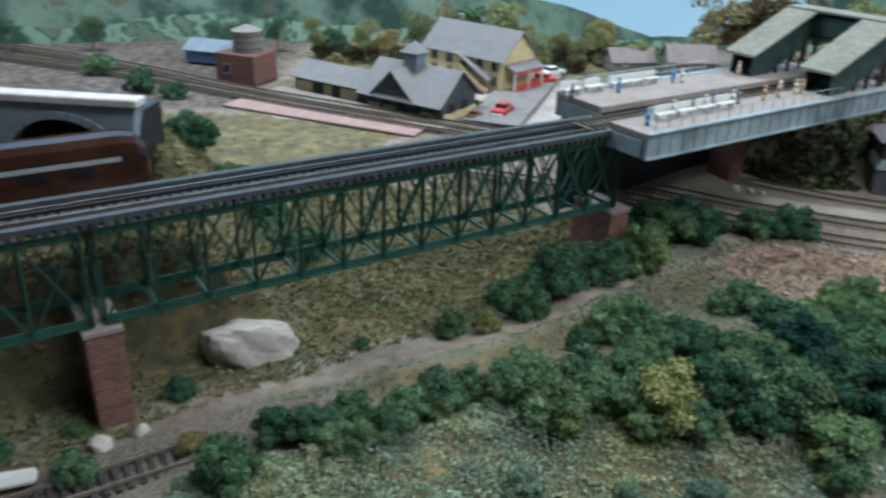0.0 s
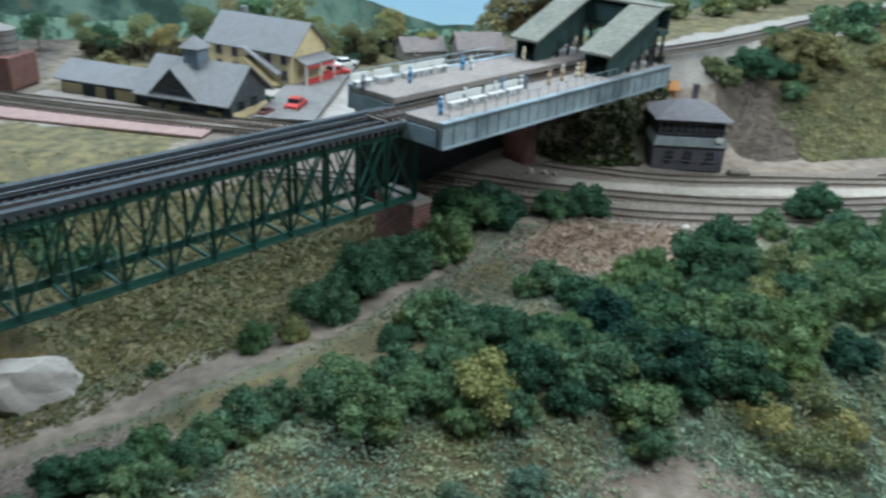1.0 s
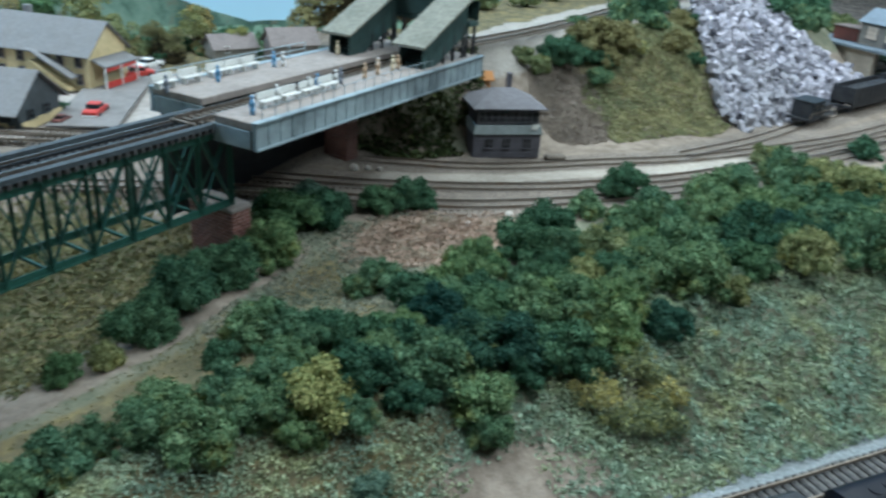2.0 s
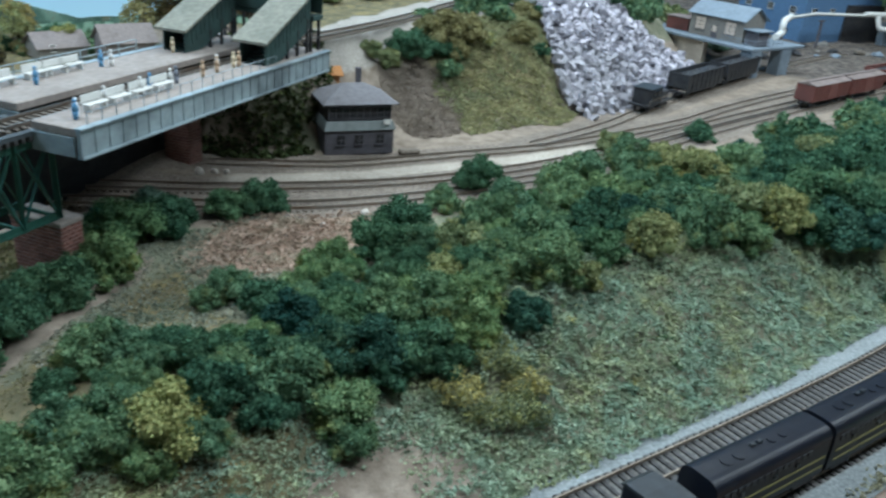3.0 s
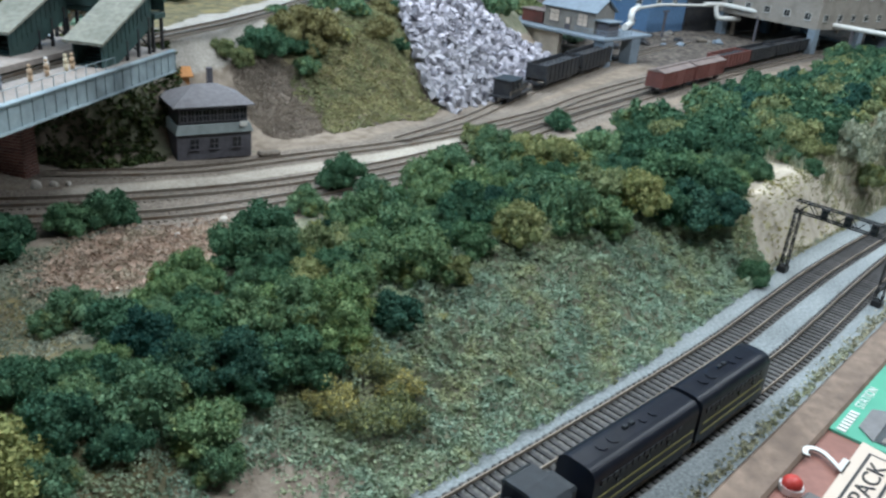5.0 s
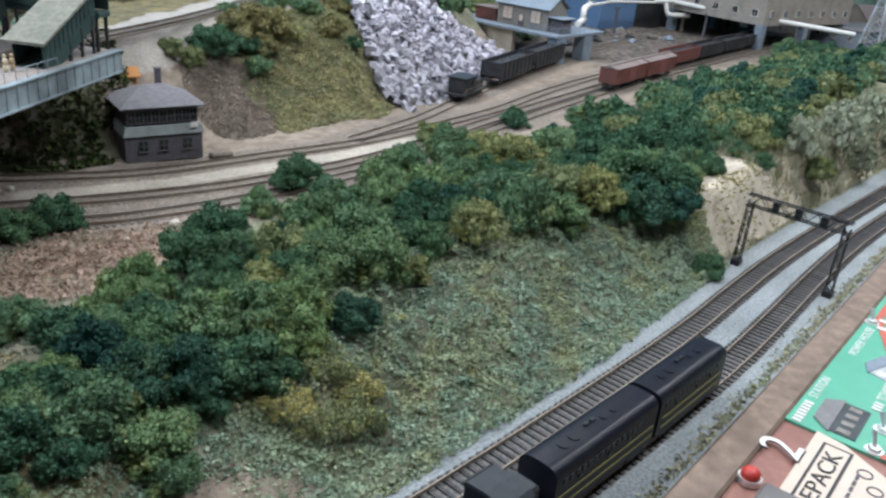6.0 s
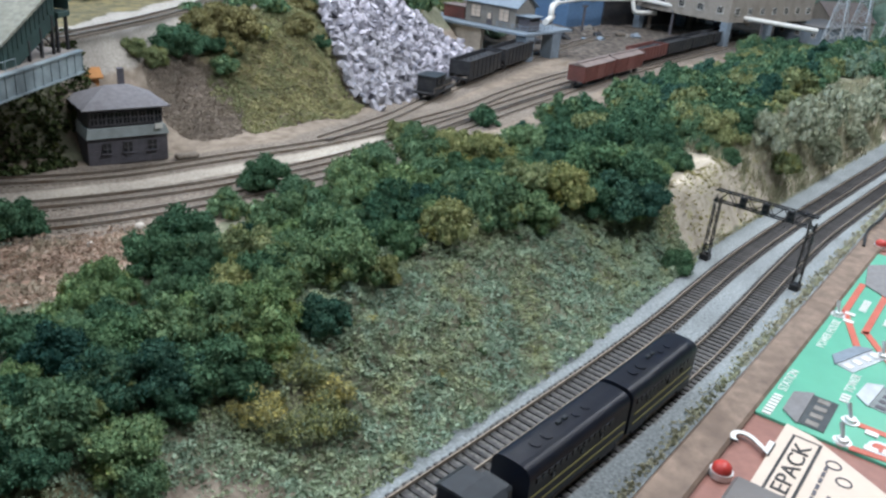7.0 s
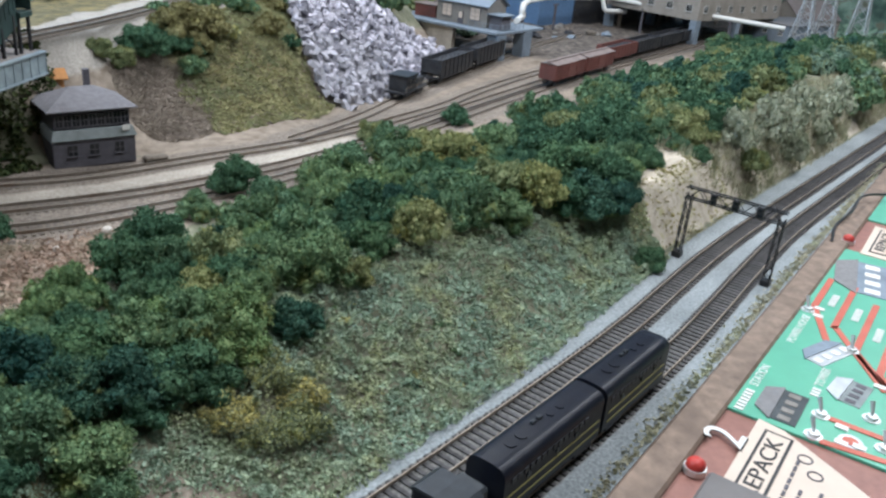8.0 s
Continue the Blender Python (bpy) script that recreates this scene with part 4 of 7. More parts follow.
def window_on(parent, m, w, h, frame_mat, bars=(1, 1), glass="glass", sill=True):
    """A pane with a frame and glazing bars; m puts it on a wall, x along, z up, y out of the wall (minus)."""
    bm = bmesh.new()
    box(bm, (0, -0.0004, 0), (w, 0.0008, h), m=m)
    pane = part("window", bm, M[glass], parent)
    bm = bmesh.new()
    t = 0.0007
    for s in (-1, 1):
        box(bm, (s * w / 2, -0.0006, 0), (t, 0.0016, h + t), m=m)
        box(bm, (0, -0.0006, s * h / 2), (w + t, 0.0016, t), m=m)
    for i in range(bars[0]):
        box(bm, (-w / 2 + w * (i + 1) / (bars[0] + 1), -0.001, 0), (t * 0.7, 0.0008, h), m=m)
    for i in range(bars[1]):
        box(bm, (0, -0.001, -h / 2 + h * (i + 1) / (bars[1] + 1)), (w, 0.0008, t * 0.7), m=m)
    if sill:
        box(bm, (0, -0.0012, -h / 2 - t), (w + 0.002, 0.0026, t), m=m)
    part("window_frame", bm, M[frame_mat], pane)
    return pane


def gable_roof(bm, x0, x1, y0, y1, z0, z1, over=0.004, thick=0.0014):
    """A roof with its ridge along x."""
    ym = (y0 + y1) / 2
    s = (z1 - z0) / (ym - y0)
    for a, sign in ((y0, 1), (y1, -1)):
        e = a - sign * over
        ze = z0 - over * s
        prism(bm, [(x0 - over, e, ze), (x0 - over, ym, z1), (x0 - over, ym, z1 + thick), (x0 - over, e, ze + thick)], (x1 - x0 + 2 * over, 0, 0))


def gable_walls(bm, x0, x1, y0, y1, zb, z0, z1):
    ym = (y0 + y1) / 2
    prism(bm, [(x0, y0, zb), (x0, y1, zb), (x0, y1, z0), (x0, ym, z1), (x0, y0, z0)], (x1 - x0, 0, 0))


FRONT = Matrix.Identity(4)


def face(x, y, z, turn=0.0):
    return Matrix.Translation((x, y, z)) @ Matrix.Rotation(radians(turn), 4, "Z")


# ---- station side ----
def station():
    m = frame_to((-0.212, 1.150), (0.012, 1.020), 0.040)
    t = thing("station_house", m, "slate-roofed wooden depot with gabled cross dormer and cupola", "station")
    L = 0.259
    w0 = 0.133
    bm = bmesh.new()
    gable_walls(bm, 0, w0, 0.008, 0.060, 0, 0.024, 0.038)
    part("freight_wing", bm, M["station_wall"], t)
    bm = bmesh.new()
    gable_walls(bm, w0, L, 0.0, 0.078, 0, 0.026, 0.058)
    part("main_hall", bm, M["station_wall"], t)
    bm = bmesh.new()
    gable_roof(bm, 0, w0 - 0.002, 0.004, 0.064, 0.0235, 0.040, 0.005)
    part("wing_roof", bm, M["slate"], t, "grey slate wing roof")
    bm = bmesh.new()
    gable_roof(bm, w0, L, -0.008, 0.086, 0.024, 0.060, 0.005)
    part("main_roof", bm, M["slate"], t, "grey slate main roof")
    c = w0 + 0.052
    bm = bmesh.new()
    prism(bm, [(c - 0.03, -0.008, 0.026), (c + 0.03, -0.008, 0.026), (c, -0.008, 0.056)], (0, 0.042, 0))
    part("cross_gable", bm, M["station_wall"], t, "dark gable front")
    bm = bmesh.new()
    for s in (-1, 1):
        prism(bm, [(c + s * 0.034, -0.012, 0.0228), (c, -0.012, 0.0568), (c, -0.012, 0.0585), (c + s * 0.034, -0.012, 0.0245)], (0, 0.05, 0))
    part("gable_roof", bm, M["slate"], t)
    bm = bmesh.new()
    box(bm, (c + 0.004, 0.036, 0.063), (0.022, 0.022, 0.026), bevel=0.0005)
    cup = part("cupola", bm, M["blue_grey"], t, "blue-grey cupola")
    bm = bmesh.new()
    r = bmesh.ops.create_cone(bm, cap_ends=True, segments=4, radius1=0.021, radius2=0.001, depth=0.014)
    bmesh.ops.transform(bm, matrix=Matrix.Translation((c + 0.004, 0.036, 0.083)) @ Matrix.Rotation(radians(45), 4, "Z"), verts=r["verts"])
    part("cupola_roof", bm, M["slate"], cup)
    for x in (0.018, 0.062, 0.10):
        bm = bmesh.new()
        box(bm, (x, 0.0074, 0.0085), (0.030 if x != 0.062 else 0.014, 0.0016, 0.015))
        part("wainscot_panel", bm, M["cream"], t, "cream lower panel")
    for x in (0.15, 0.175, 0.235):
        bm = bmesh.new()
        box(bm, (x, -0.0008, 0.005), (0.019, 0.0016, 0.010))
        part("wainscot_panel", bm, M["cream"], t, "cream lower panel")
    bm = bmesh.new()
    box(bm, (L + 0.0008, 0.04, 0.005), (0.0016, 0.076, 0.010))
    part("wainscot_panel", bm, M["cream"], t, "cream lower panel")
    for x in (0.148, 0.172, 0.196, 0.222, 0.244):
        window_on(t, face(x, -0.0006, 0.0165), 0.012, 0.010, "station_wall")
    for x in (-0.006, 0.0, 0.006):
        window_on(t, face(c + x, -0.0086, 0.035), 0.005, 0.006, "station_wall")
    for y in (0.02, 0.05):
        window_on(t, face(L + 0.0006, y, 0.0165, 90), 0.012, 0.010, "station_wall")
    bm = bmesh.new()
    box(bm, (0.13, -0.016, 0.0015), (0.30, 0.034, 0.005), bevel=0.0005)
    ob = part("station_pavement", bm, M["concrete_deck"])
    ob.matrix_world = m
    tagged(ob, "pale concrete station pavement beside the track", "pavement", kind="structure")


def hotel():
    m = frame_to((-0.032, 1.283), (0.087, 1.188), 0.040)
    t = thing("hotel", m, "cream two-storey inn with grey roof and outside stair", "house")
    w, d, h = 0.152, 0.078, 0.050
    bm = bmesh.new()
    gable_walls(bm, 0, w, 0, d, 0, h, h + 0.033)
    part("wall", bm, M["cream"], t)
    bm = bmesh.new()
    gable_roof(bm, 0, w, 0, d, h, h + 0.0345, 0.006)
    part("roof", bm, M["slate"], t, "grey shingled gable roof")
    for x in (0.02, 0.05, 0.08, 0.11, 0.138):
        for z in (0.016, 0.038):
            if (x, z) not in ((0.08, 0.016), (0.11, 0.016)):
                window_on(t, face(x, -0.0002, z), 0.010, 0.013, "brown_roof")
    bm = bmesh.new()
    prism(bm, [(0.072, -0.012, 0.035), (0.078, -0.012, 0.035), (0.132, -0.012, 0.002), (0.124, -0.012, 0.002)], (0, 0.011, 0))
    part("stair", bm, M["cream"], t, "cream outside stair")
    bm = bmesh.new()
    prism(bm, [(0.064, -0.015, 0.047), (0.078, -0.015, 0.047), (0.136, -0.015, 0.018), (0.136, -0.015, 0.020), (0.078, -0.015, 0.049), (0.064, -0.015, 0.049)], (0, 0.015, 0))
    part("stair_roof", bm, M["slate"], t, "sloping slate stair roof")
    bm = bmesh.new()
    prism(bm, [(w + 0.0005, 0.004, 0.040), (w + 0.022, 0.004, 0.033), (w + 0.022, 0.004, 0.035), (w + 0.0005, 0.004, 0.042)], (0, d - 0.008, 0))
    part("porch_roof", bm, M["slate"], t, "grey porch roof")
    for z, hh, name in ((0.030, 0.005, "valance"), (0.010, 0.008, "porch_rail")):
        bm = bmesh.new()
        box(bm, (w + 0.0195, d / 2, z), (0.001, d - 0.010, hh))
        part(name, bm, M["red_paint"], t, "red painted porch board")
    for y in (0.006, d / 2, d - 0.006):
        bm = bmesh.new()
        box(bm, (w + 0.0195, y, 0.017), (0.0022, 0.0022, 0.034))
        part("porch_post", bm, M["white_paint"], t)
    bm = bmesh.new()
    box(bm, (0.03, d * 0.6, h + 0.034), (0.009, 0.009, 0.020), bevel=0.0005)
    part("chimney", bm, M["slate"], t)


def water_tower():
    t = thing("water_tower", face(-0.292, 1.205, 0.040, -20), "round wooden water tank on a red brick base", "water tower")
    bm = bmesh.new()
    box(bm, (0, 0, 0.021), (0.068, 0.058, 0.042), bevel=0.0008)
    part("base", bm, M["brick"], t, "red brick base")
    bm = bmesh.new()
    rod(bm, (0.004, 0, 0.042), (0.004, 0, 0.073), 0.021, 20)
    tank = part("tank", bm, M["grey_wall"], t, "grey-brown wooden tank")
    for z in (0.048, 0.057, 0.066):
        bm = bmesh.new()
        rod(bm, (0.004, 0, z), (0.004, 0, z + 0.0008), 0.0216, 20)
        part("hoop", bm, M["coal_black"], tank)
    bm = bmesh.new()
    rod(bm, (0.004, 0, 0.073), (0.004, 0, 0.081), 0.023, 20, 0.003)
    part("tank_roof", bm, M["grey_wall"], t)
    window_on(t, face(-0.014, -0.029, 0.02), 0.011, 0.013, "blue_grey")


def plain_house(name, m, w, d, h, rise, wall, roof, label, wins=()):
    t = thing(name, m, label, "house", "small layout houses")
    bm = bmesh.new()
    gable_walls(bm, 0, w, 0, d, 0, h, h + rise)
    part("wall", bm, M[wall], t)
    bm = bmesh.new()
    gable_roof(bm, 0, w, 0, d, h, h + rise + 0.001, 0.004)
    part("roof", bm, M[roof], t)
    for x, z in wins:
        window_on(t, face(x, -0.0002, z), 0.007, 0.009, "white_paint")
    return t


def little_car(name, m, paint, label):
    """A small toy car: body, cabin, windows, bumpers and four wheels."""
    t = thing(name, m, label, "car", "model cars by the station")
    bm = bmesh.new()
    prism(bm, [(-0.021, -0.0085, 0.003), (0.021, -0.0085, 0.003), (0.022, -0.0085, 0.008), (0.012, -0.0085, 0.010), (-0.014, -0.0085, 0.010), (-0.022, -0.0085, 0.0085)], (0, 0.017, 0))
    bmesh.ops.bevel(bm, geom=list(bm.edges), offset=0.0008, segments=1, affect="EDGES")
    part("body", bm, paint, t)
    bm = bmesh.new()
    prism(bm, [(-0.012, -0.0072, 0.0098), (0.009, -0.0072, 0.0098), (0.005, -0.0072, 0.0145), (-0.009, -0.0072, 0.0145)], (0, 0.0144, 0))
    part("cabin", bm, M["glass"], t, "dark glazed cabin")
    bm = bmesh.new()
    box(bm, (-0.002, 0, 0.0149), (0.0135, 0.014, 0.001), bevel=0.0003)
    part("car_roof", bm, paint, t)
    for s in (-1, 1):
        bm = bmesh.new()
        box(bm, (s * 0.0222, 0, 0.0042), (0.001, 0.016, 0.0016), bevel=0.0002)
        part("bumper", bm, M["chrome"], t)
    for x in (-0.013, 0.013):
        for s in (-1, 1):
            bm = bmesh.new()
            rod(bm, (x, s * 0.0065, 0.0034), (x, s * 0.0090, 0.0034), 0.0034, 12)
            part("wheel", bm, M["black"], t)


station()
hotel()
water_tower()
little_car("toy_car", face(0.089, 1.072, 0.0425, 70), M["red_paint"], "red toy car parked on the grey street")
little_car("toy_car", face(0.150, 1.258, 0.0425, 20), M["red_paint"], "red and white toy car beside the inn porch")
little_car("toy_car", face(0.168, 1.312, 0.0425, 40), M["white_paint"], "white toy car beside the inn")
little_car("toy_car", face(0.052, 1.046, 0.0425, 60) @ Matrix.Scale(0.6, 4), M["boxcar"], "dark red toy car beside the station end")
plain_house("wooden_shed", face(0.355, 1.335, 0.042, 5), 0.075, 0.05, 0.028, 0.02, "brown_roof", "brown_roof", "low brown shed behind the platform fence")
plain_house("grey_barn", face(0.270, 1.36, 0.042, 12), 0.07, 0.05, 0.018, 0.016, "grey_wall", "brown_roof", "weathered grey barn among autumn trees", ((0.02, 0.016),))
plain_house("blue_shed", face(-0.42, 1.30, 0.042, -14), 0.11, 0.05, 0.02, 0.012, "blue_wall", "blue_grey", "long low blue-roofed shed behind the tracks")

bm = bmesh.new()
box(bm, (0.14, 0, 0.0015), (0.28, 0.040, 0.003), bevel=0.0005)
ob = part("station_platform_paving", bm, M["pink_brick"])
ob.matrix_world = frame_to((-0.275, 1.070), (-0.012, 0.975), 0.0395)
tagged(ob, "pink brick platform strip between the station tracks", "pavement", kind="structure")
bm = bmesh.new()
box(bm, (0.0, 0.0, 0), (0.075, 0.46, 0.002))
ob = part("street", bm, M["asphalt"])
ob.matrix_world = face(0.128, 1.24, 0.0445, -14)
tagged(ob, "grey asphalt street beside the inn", "road", kind="structure")


def figure(name, p, coat, turn=0.0):
    """A tiny painted figurine, one plain mesh."""
    bm = bmesh.new()
    rod(bm, (0, 0, 0), (0, 0, 0.0062), 0.0016, 8, 0.0022)
    rod(bm, (0, 0, 0.0062), (0, 0, 0.0112), 0.0024, 8, 0.0016)
    r = bmesh.ops.create_icosphere(bm, subdivisions=2, radius=0.0015)
    bmesh.ops.translate(bm, verts=r["verts"], vec=(0, 0, 0.0132))
    ob = part(name, bm, coat, smooth=True)
    ob.matrix_world = Matrix.Translation(p)
    return tagged(ob, "tiny painted figurine standing on the platform", "figurine", "figurines on the platform")


def bench(p, turn):
    t = thing("platform_bench", Matrix.Translation(p) @ Matrix.Rotation(turn, 4, "Z"), "small white slatted bench on the platform", "bench", "white platform benches")
    for y in (-0.002, 0.0005, 0.003):
        bm = bmesh.new()
        box(bm, (0, y, 0.0055), (0.021, 0.0018, 0.0009))
        part("slat", bm, M["white_paint"], t)
    bm = bmesh.new()
    box(bm, (0, 0.0045, 0.009), (0.021, 0.0009, 0.0055), bevel=0.0002)
    part("backrest", bm, M["white_paint"], t)
    for x in (-0.008, 0.008):
        bm = bmesh.new()
        box(bm, (x, 0.001, 0.0026), (0.0012, 0.0065, 0.0052))
        part("leg", bm, M["white_paint"], t)


COATS = [mat("coat_white", (0.7, 0.7, 0.68)), mat("coat_blue", (0.12, 0.3, 0.5)), mat("coat_orange", (0.5, 0.36, 0.24)), mat("coat_cream", (0.7, 0.6, 0.42)), mat("coat_grey", (0.2, 0.22, 0.26))]
PLA = math.atan2(PL_B[1] - PL_A[1], PL_B[0] - PL_A[0])
for u, v, c in ((0.018, 0.018, 1), (0.021, 0.020, 0), (0.058, 0.028, 0), (0.098, 0.028, 0), (0.112, 0.03, 1), (0.135, 0.028, 0), (0.145, 0.030, 4), (0.176, 0.026, 2), (0.206, 0.032, 0), (0.226, 0.028, 3), (0.232, 0.026, 2), (0.20, 0.028, 2),
                (0.075, 0.108, 1), (0.155, 0.115, 1), (0.162, 0.11, 0), (0.245, 0.108, 3), (0.02, 0.11, 4)):
    p = PL @ Vector((u, v, PL_Z - 0.001))
    figure("figurine", p, COATS[c])
for u, v in ((0.045, 0.024), (0.07, 0.024), (0.095, 0.024), (0.12, 0.024), (0.03, 0.122), (0.058, 0.122), (0.09, 0.122), (0.112, 0.122), (0.13, 0.122)):
    bench(PL @ Vector((u, v, PL_Z - 0.001)), PLA)


def covered_stair(v0, v1, label):
    """A roofed stair that climbs from the platform to the footbridge over the track."""
    t = thing("covered_stair", PL, label, "stair", "covered stairs")
    u0, u1 = 0.250, 0.338
    z0, z1 = PL_Z - 0.001, PL_Z + 0.036
    rise = (z1 - z0) / (u1 - u0)
    vm = (v0 + v1) / 2
    n = 14
    for i in range(n):
        bm = bmesh.new()
        a = u0 + (u1 - u0) * i / n
        box(bm, (a + 0.0042, vm, z0 + (i + 0.6) * (z1 - z0) / n - 0.002), ((u1 - u0) / n + 0.001, v1 - v0 - 0.003, 0.0022))
        part("step", bm, M["dark_green"], t)
    for v in (v0, v1):
        bm = bmesh.new()
        prism(bm, [(u0, v - 0.0006, z0), (u0 + 0.026, v - 0.0006, z0), (u1, v - 0.0006, z1 - 0.012), (u1, v - 0.0006, z1 + 0.022), (u0, v - 0.0006, z0 + 0.022)], (0, 0.0012, 0))
        side = part("side_wall", bm, M["dark_green"], t, "dark green boarded side")
        for i in range(12):
            bm = bmesh.new()
            a = u0 + (u1 - u0) * (i + 0.5) / 12
            zz = z0 + (a - u0) * rise
            box(bm, (a, v, zz + 0.012), (0.0012, 0.0022, 0.018))
            part("batten", bm, M["dark_green"], side)
    bm = bmesh.new()
    o = 0.006
    prism(bm, [(u0 - o, v0 - o, z0 + 0.0225 - o * rise), (u1, v0 - o, z1 + 0.0225), (u1, v0 - o, z1 + 0.025), (u0 - o, v0 - o, z0 + 0.025 - o * rise)], (0, v1 - v0 + 2 * o, 0))
    part("roof", bm, M["stair_roof"], t, "pale weathered roof")
    for i in range(9):
        bm = bmesh.new()
        a = u0 + 0.008 + (u1 - u0 - 0.01) * i / 9
        zz = z0 + 0.0215 + (a - u0) * rise
        box(bm, (a, vm, zz), (0.002, v1 - v0 + 2 * o - 0.001, 0.002))
        part("rafter", bm, M["dark_green"], t)
    for a in (u0 + 0.042, u0 + 0.062, u0 + 0.082):
        zz = z0 + (a - u0) * rise
        for v in (v0, v1):
            bm = bmesh.new()
            beam(bm, (a, v, z0), (a, v, zz), 0.0024, 0.0024, (1, 0, 0))
            part("post", bm, M["coal_black"], t)
        bm = bmesh.new()
        beam(bm, (a, v0, z0 + 0.2 * (zz - z0)), (a, v1, z0 + 0.9 * (zz - z0)), 0.0012, 0.0012)
        beam(bm, (a, v1, z0 + 0.2 * (zz - z0)), (a, v0, z0 + 0.9 * (zz - z0)), 0.0012, 0.0012)
        part("brace", bm, M["coal_black"], t)
    return z1


def footbridge(z1):
    t = thing("footbridge", PL, "roofed dark green footbridge crossing between the stairs", "footbridge")
    u0, u1, v0, v1 = 0.338, 0.359, 0.006, 0.128
    for name, zc, h, m_ in (("floor_beam", z1 - 0.003, 0.005, "dark_green"), ("roof", z1 + 0.024, 0.0025, "stair_roof")):
        bm = bmesh.new()
        box(bm, ((u0 + u1) / 2, (v0 + v1) / 2, zc), (u1 - u0 + (0.008 if name == "roof" else 0), v1 - v0, h), bevel=0.0004)
        part(name, bm, M[m_], t)
    for u in (u0, u1):
        bm = bmesh.new()
        box(bm, (u, 0.067, z1 + 0.0095), (0.0012, 0.064 if u == u0 else 0.12, 0.019))
        part("side_wall", bm, M["dark_green"], t)
    for u in (u0 + 0.002, u1 - 0.002):
        for v in (0.01, 0.036, 0.1, 0.124):
            bm = bmesh.new()
            beam(bm, (u, v, PL_Z - 0.001), (u, v, z1), 0.0026, 0.0026, (1, 0, 0))
            part("post", bm, M["coal_black"], t)


zt = covered_stair(0.010, 0.036, "dark green covered stair with pale roof beside the front girder")
covered_stair(0.098, 0.122, "dark green covered stair with pale roof beside the rear fence")
footbridge(zt)


def portal():
    m = face(-0.36, 0.575, 0.0, -2)
    t = thing("tunnel_portal", m, "blue-grey stone tunnel portal with pale coping", "tunnel portal")
    L, top, cx, r = 0.182, 0.170, 0.124, 0.044
    bm = bmesh.new()
    out = [(0, 0, 0.06), (cx - r, 0, 0.06)]
    for i in range(17):
        a = math.pi - math.pi * i / 16
        out.append((cx + r * math.cos(a), 0, 0.122 + 0.038 * math.sin(a)))
    out += [(cx + r, 0, 0.06), (L - 0.022, 0, 0.06), (L, 0, top), (0, 0, top)]
    prism(bm, out, (0, 0.012, 0))
    part("wall", bm, M["portal_stone"], t)
    bm = bmesh.new()
    box(bm, (L / 2, 0.005, top + 0.004), (L + 0.006, 0.016, 0.006), bevel=0.001)
    part("coping", bm, M["coping"], t, "pale coping slab")
    for i in range(16):
        bm = bmesh.new()
        a, b = math.pi - math.pi * (i + 0.04) / 16, math.pi - math.pi * (i + 0.96) / 16
        ri, ro = 1.0, 1.14
        prism(bm, [(cx + r * k * math.cos(q), -0.002, 0.122 + 0.038 * k * math.sin(q)) for k, q in ((ri, a), (ro, a), (ro, b), (ri, b))], (0, 0.003, 0))
        part("arch_stone", bm, M["portal_stone"], t)
    # shallow closed box; its black paint stands for the tunnel's darkness
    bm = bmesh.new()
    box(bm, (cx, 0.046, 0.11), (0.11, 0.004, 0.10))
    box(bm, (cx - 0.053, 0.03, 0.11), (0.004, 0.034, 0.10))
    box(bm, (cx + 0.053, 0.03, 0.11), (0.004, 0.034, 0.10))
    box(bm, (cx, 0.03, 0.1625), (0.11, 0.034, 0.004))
    part("bore", bm, M["black"], t, "shallow tunnel bore painted black for the darkness inside")


portal()


def boulder():
    bm = bmesh.new()
    bmesh.ops.create_icosphere(bm, subdivisions=4, radius=1.0)
    for v in bm.verts:
        n = noise.noise(v.co * 1.6) * 0.22 + noise.noise(v.co * 5) * 0.06
        v.co *= 1 + n
        v.co.z = min(v.co.z - 0.35 * v.co.x, 0.85 + 0.08 * noise.noise(v.co * 3))
    ob = part("boulder", bm, M["boulder"], smooth=False)
    ob.matrix_world = face(-0.092, 0.530, 0.002, 24) @ Matrix.Diagonal((0.037, 0.020, 0.028, 1))
    tagged(ob, "large pale plaster boulder beside the dirt path", "boulder")
    bm = bmesh.new()
    box(bm, (0, 0, 0), (0.032, 0.012, 0.006), bevel=0.002)
    for v in bm.verts:
        v.co += Vector((0, 0, 0.002 * noise.noise(v.co * 200)))
    ob = part("white_slab", bm, M["white_paint"])
    ob.matrix_world = face(-0.192, 0.374, 0.007, 25)
    tagged(ob, "white plaster slab beside the valley track", "slab")
    for x, y, r in ((-0.158, 0.417, 0.007), (-0.138, 0.43, 0.005), (0.335, 0.848, 0.005), (0.350, 0.846, 0.004), (0.362, 0.842, 0.003), (0.39, 0.675, 0.003), (0.42, 0.67, 0.003), (0.44, 0.69, 0.004)):
        bm = bmesh.new()
        bmesh.ops.create_icosphere(bm, subdivisions=2, radius=r)
        for v in bm.verts:
            v.co *= 1 + 0.35 * noise.noise(v.co * 160 + Vector((x * 50, 0, 0)))
        ob = part("stone", bm, M["boulder"])
        ob.matrix_world = Matrix.Translation((x, y, lie1(x, y) + r * 0.3))
        tagged(ob, "small pale plaster stone lying on the ground", "stone", "loose pale stones")


boulder()

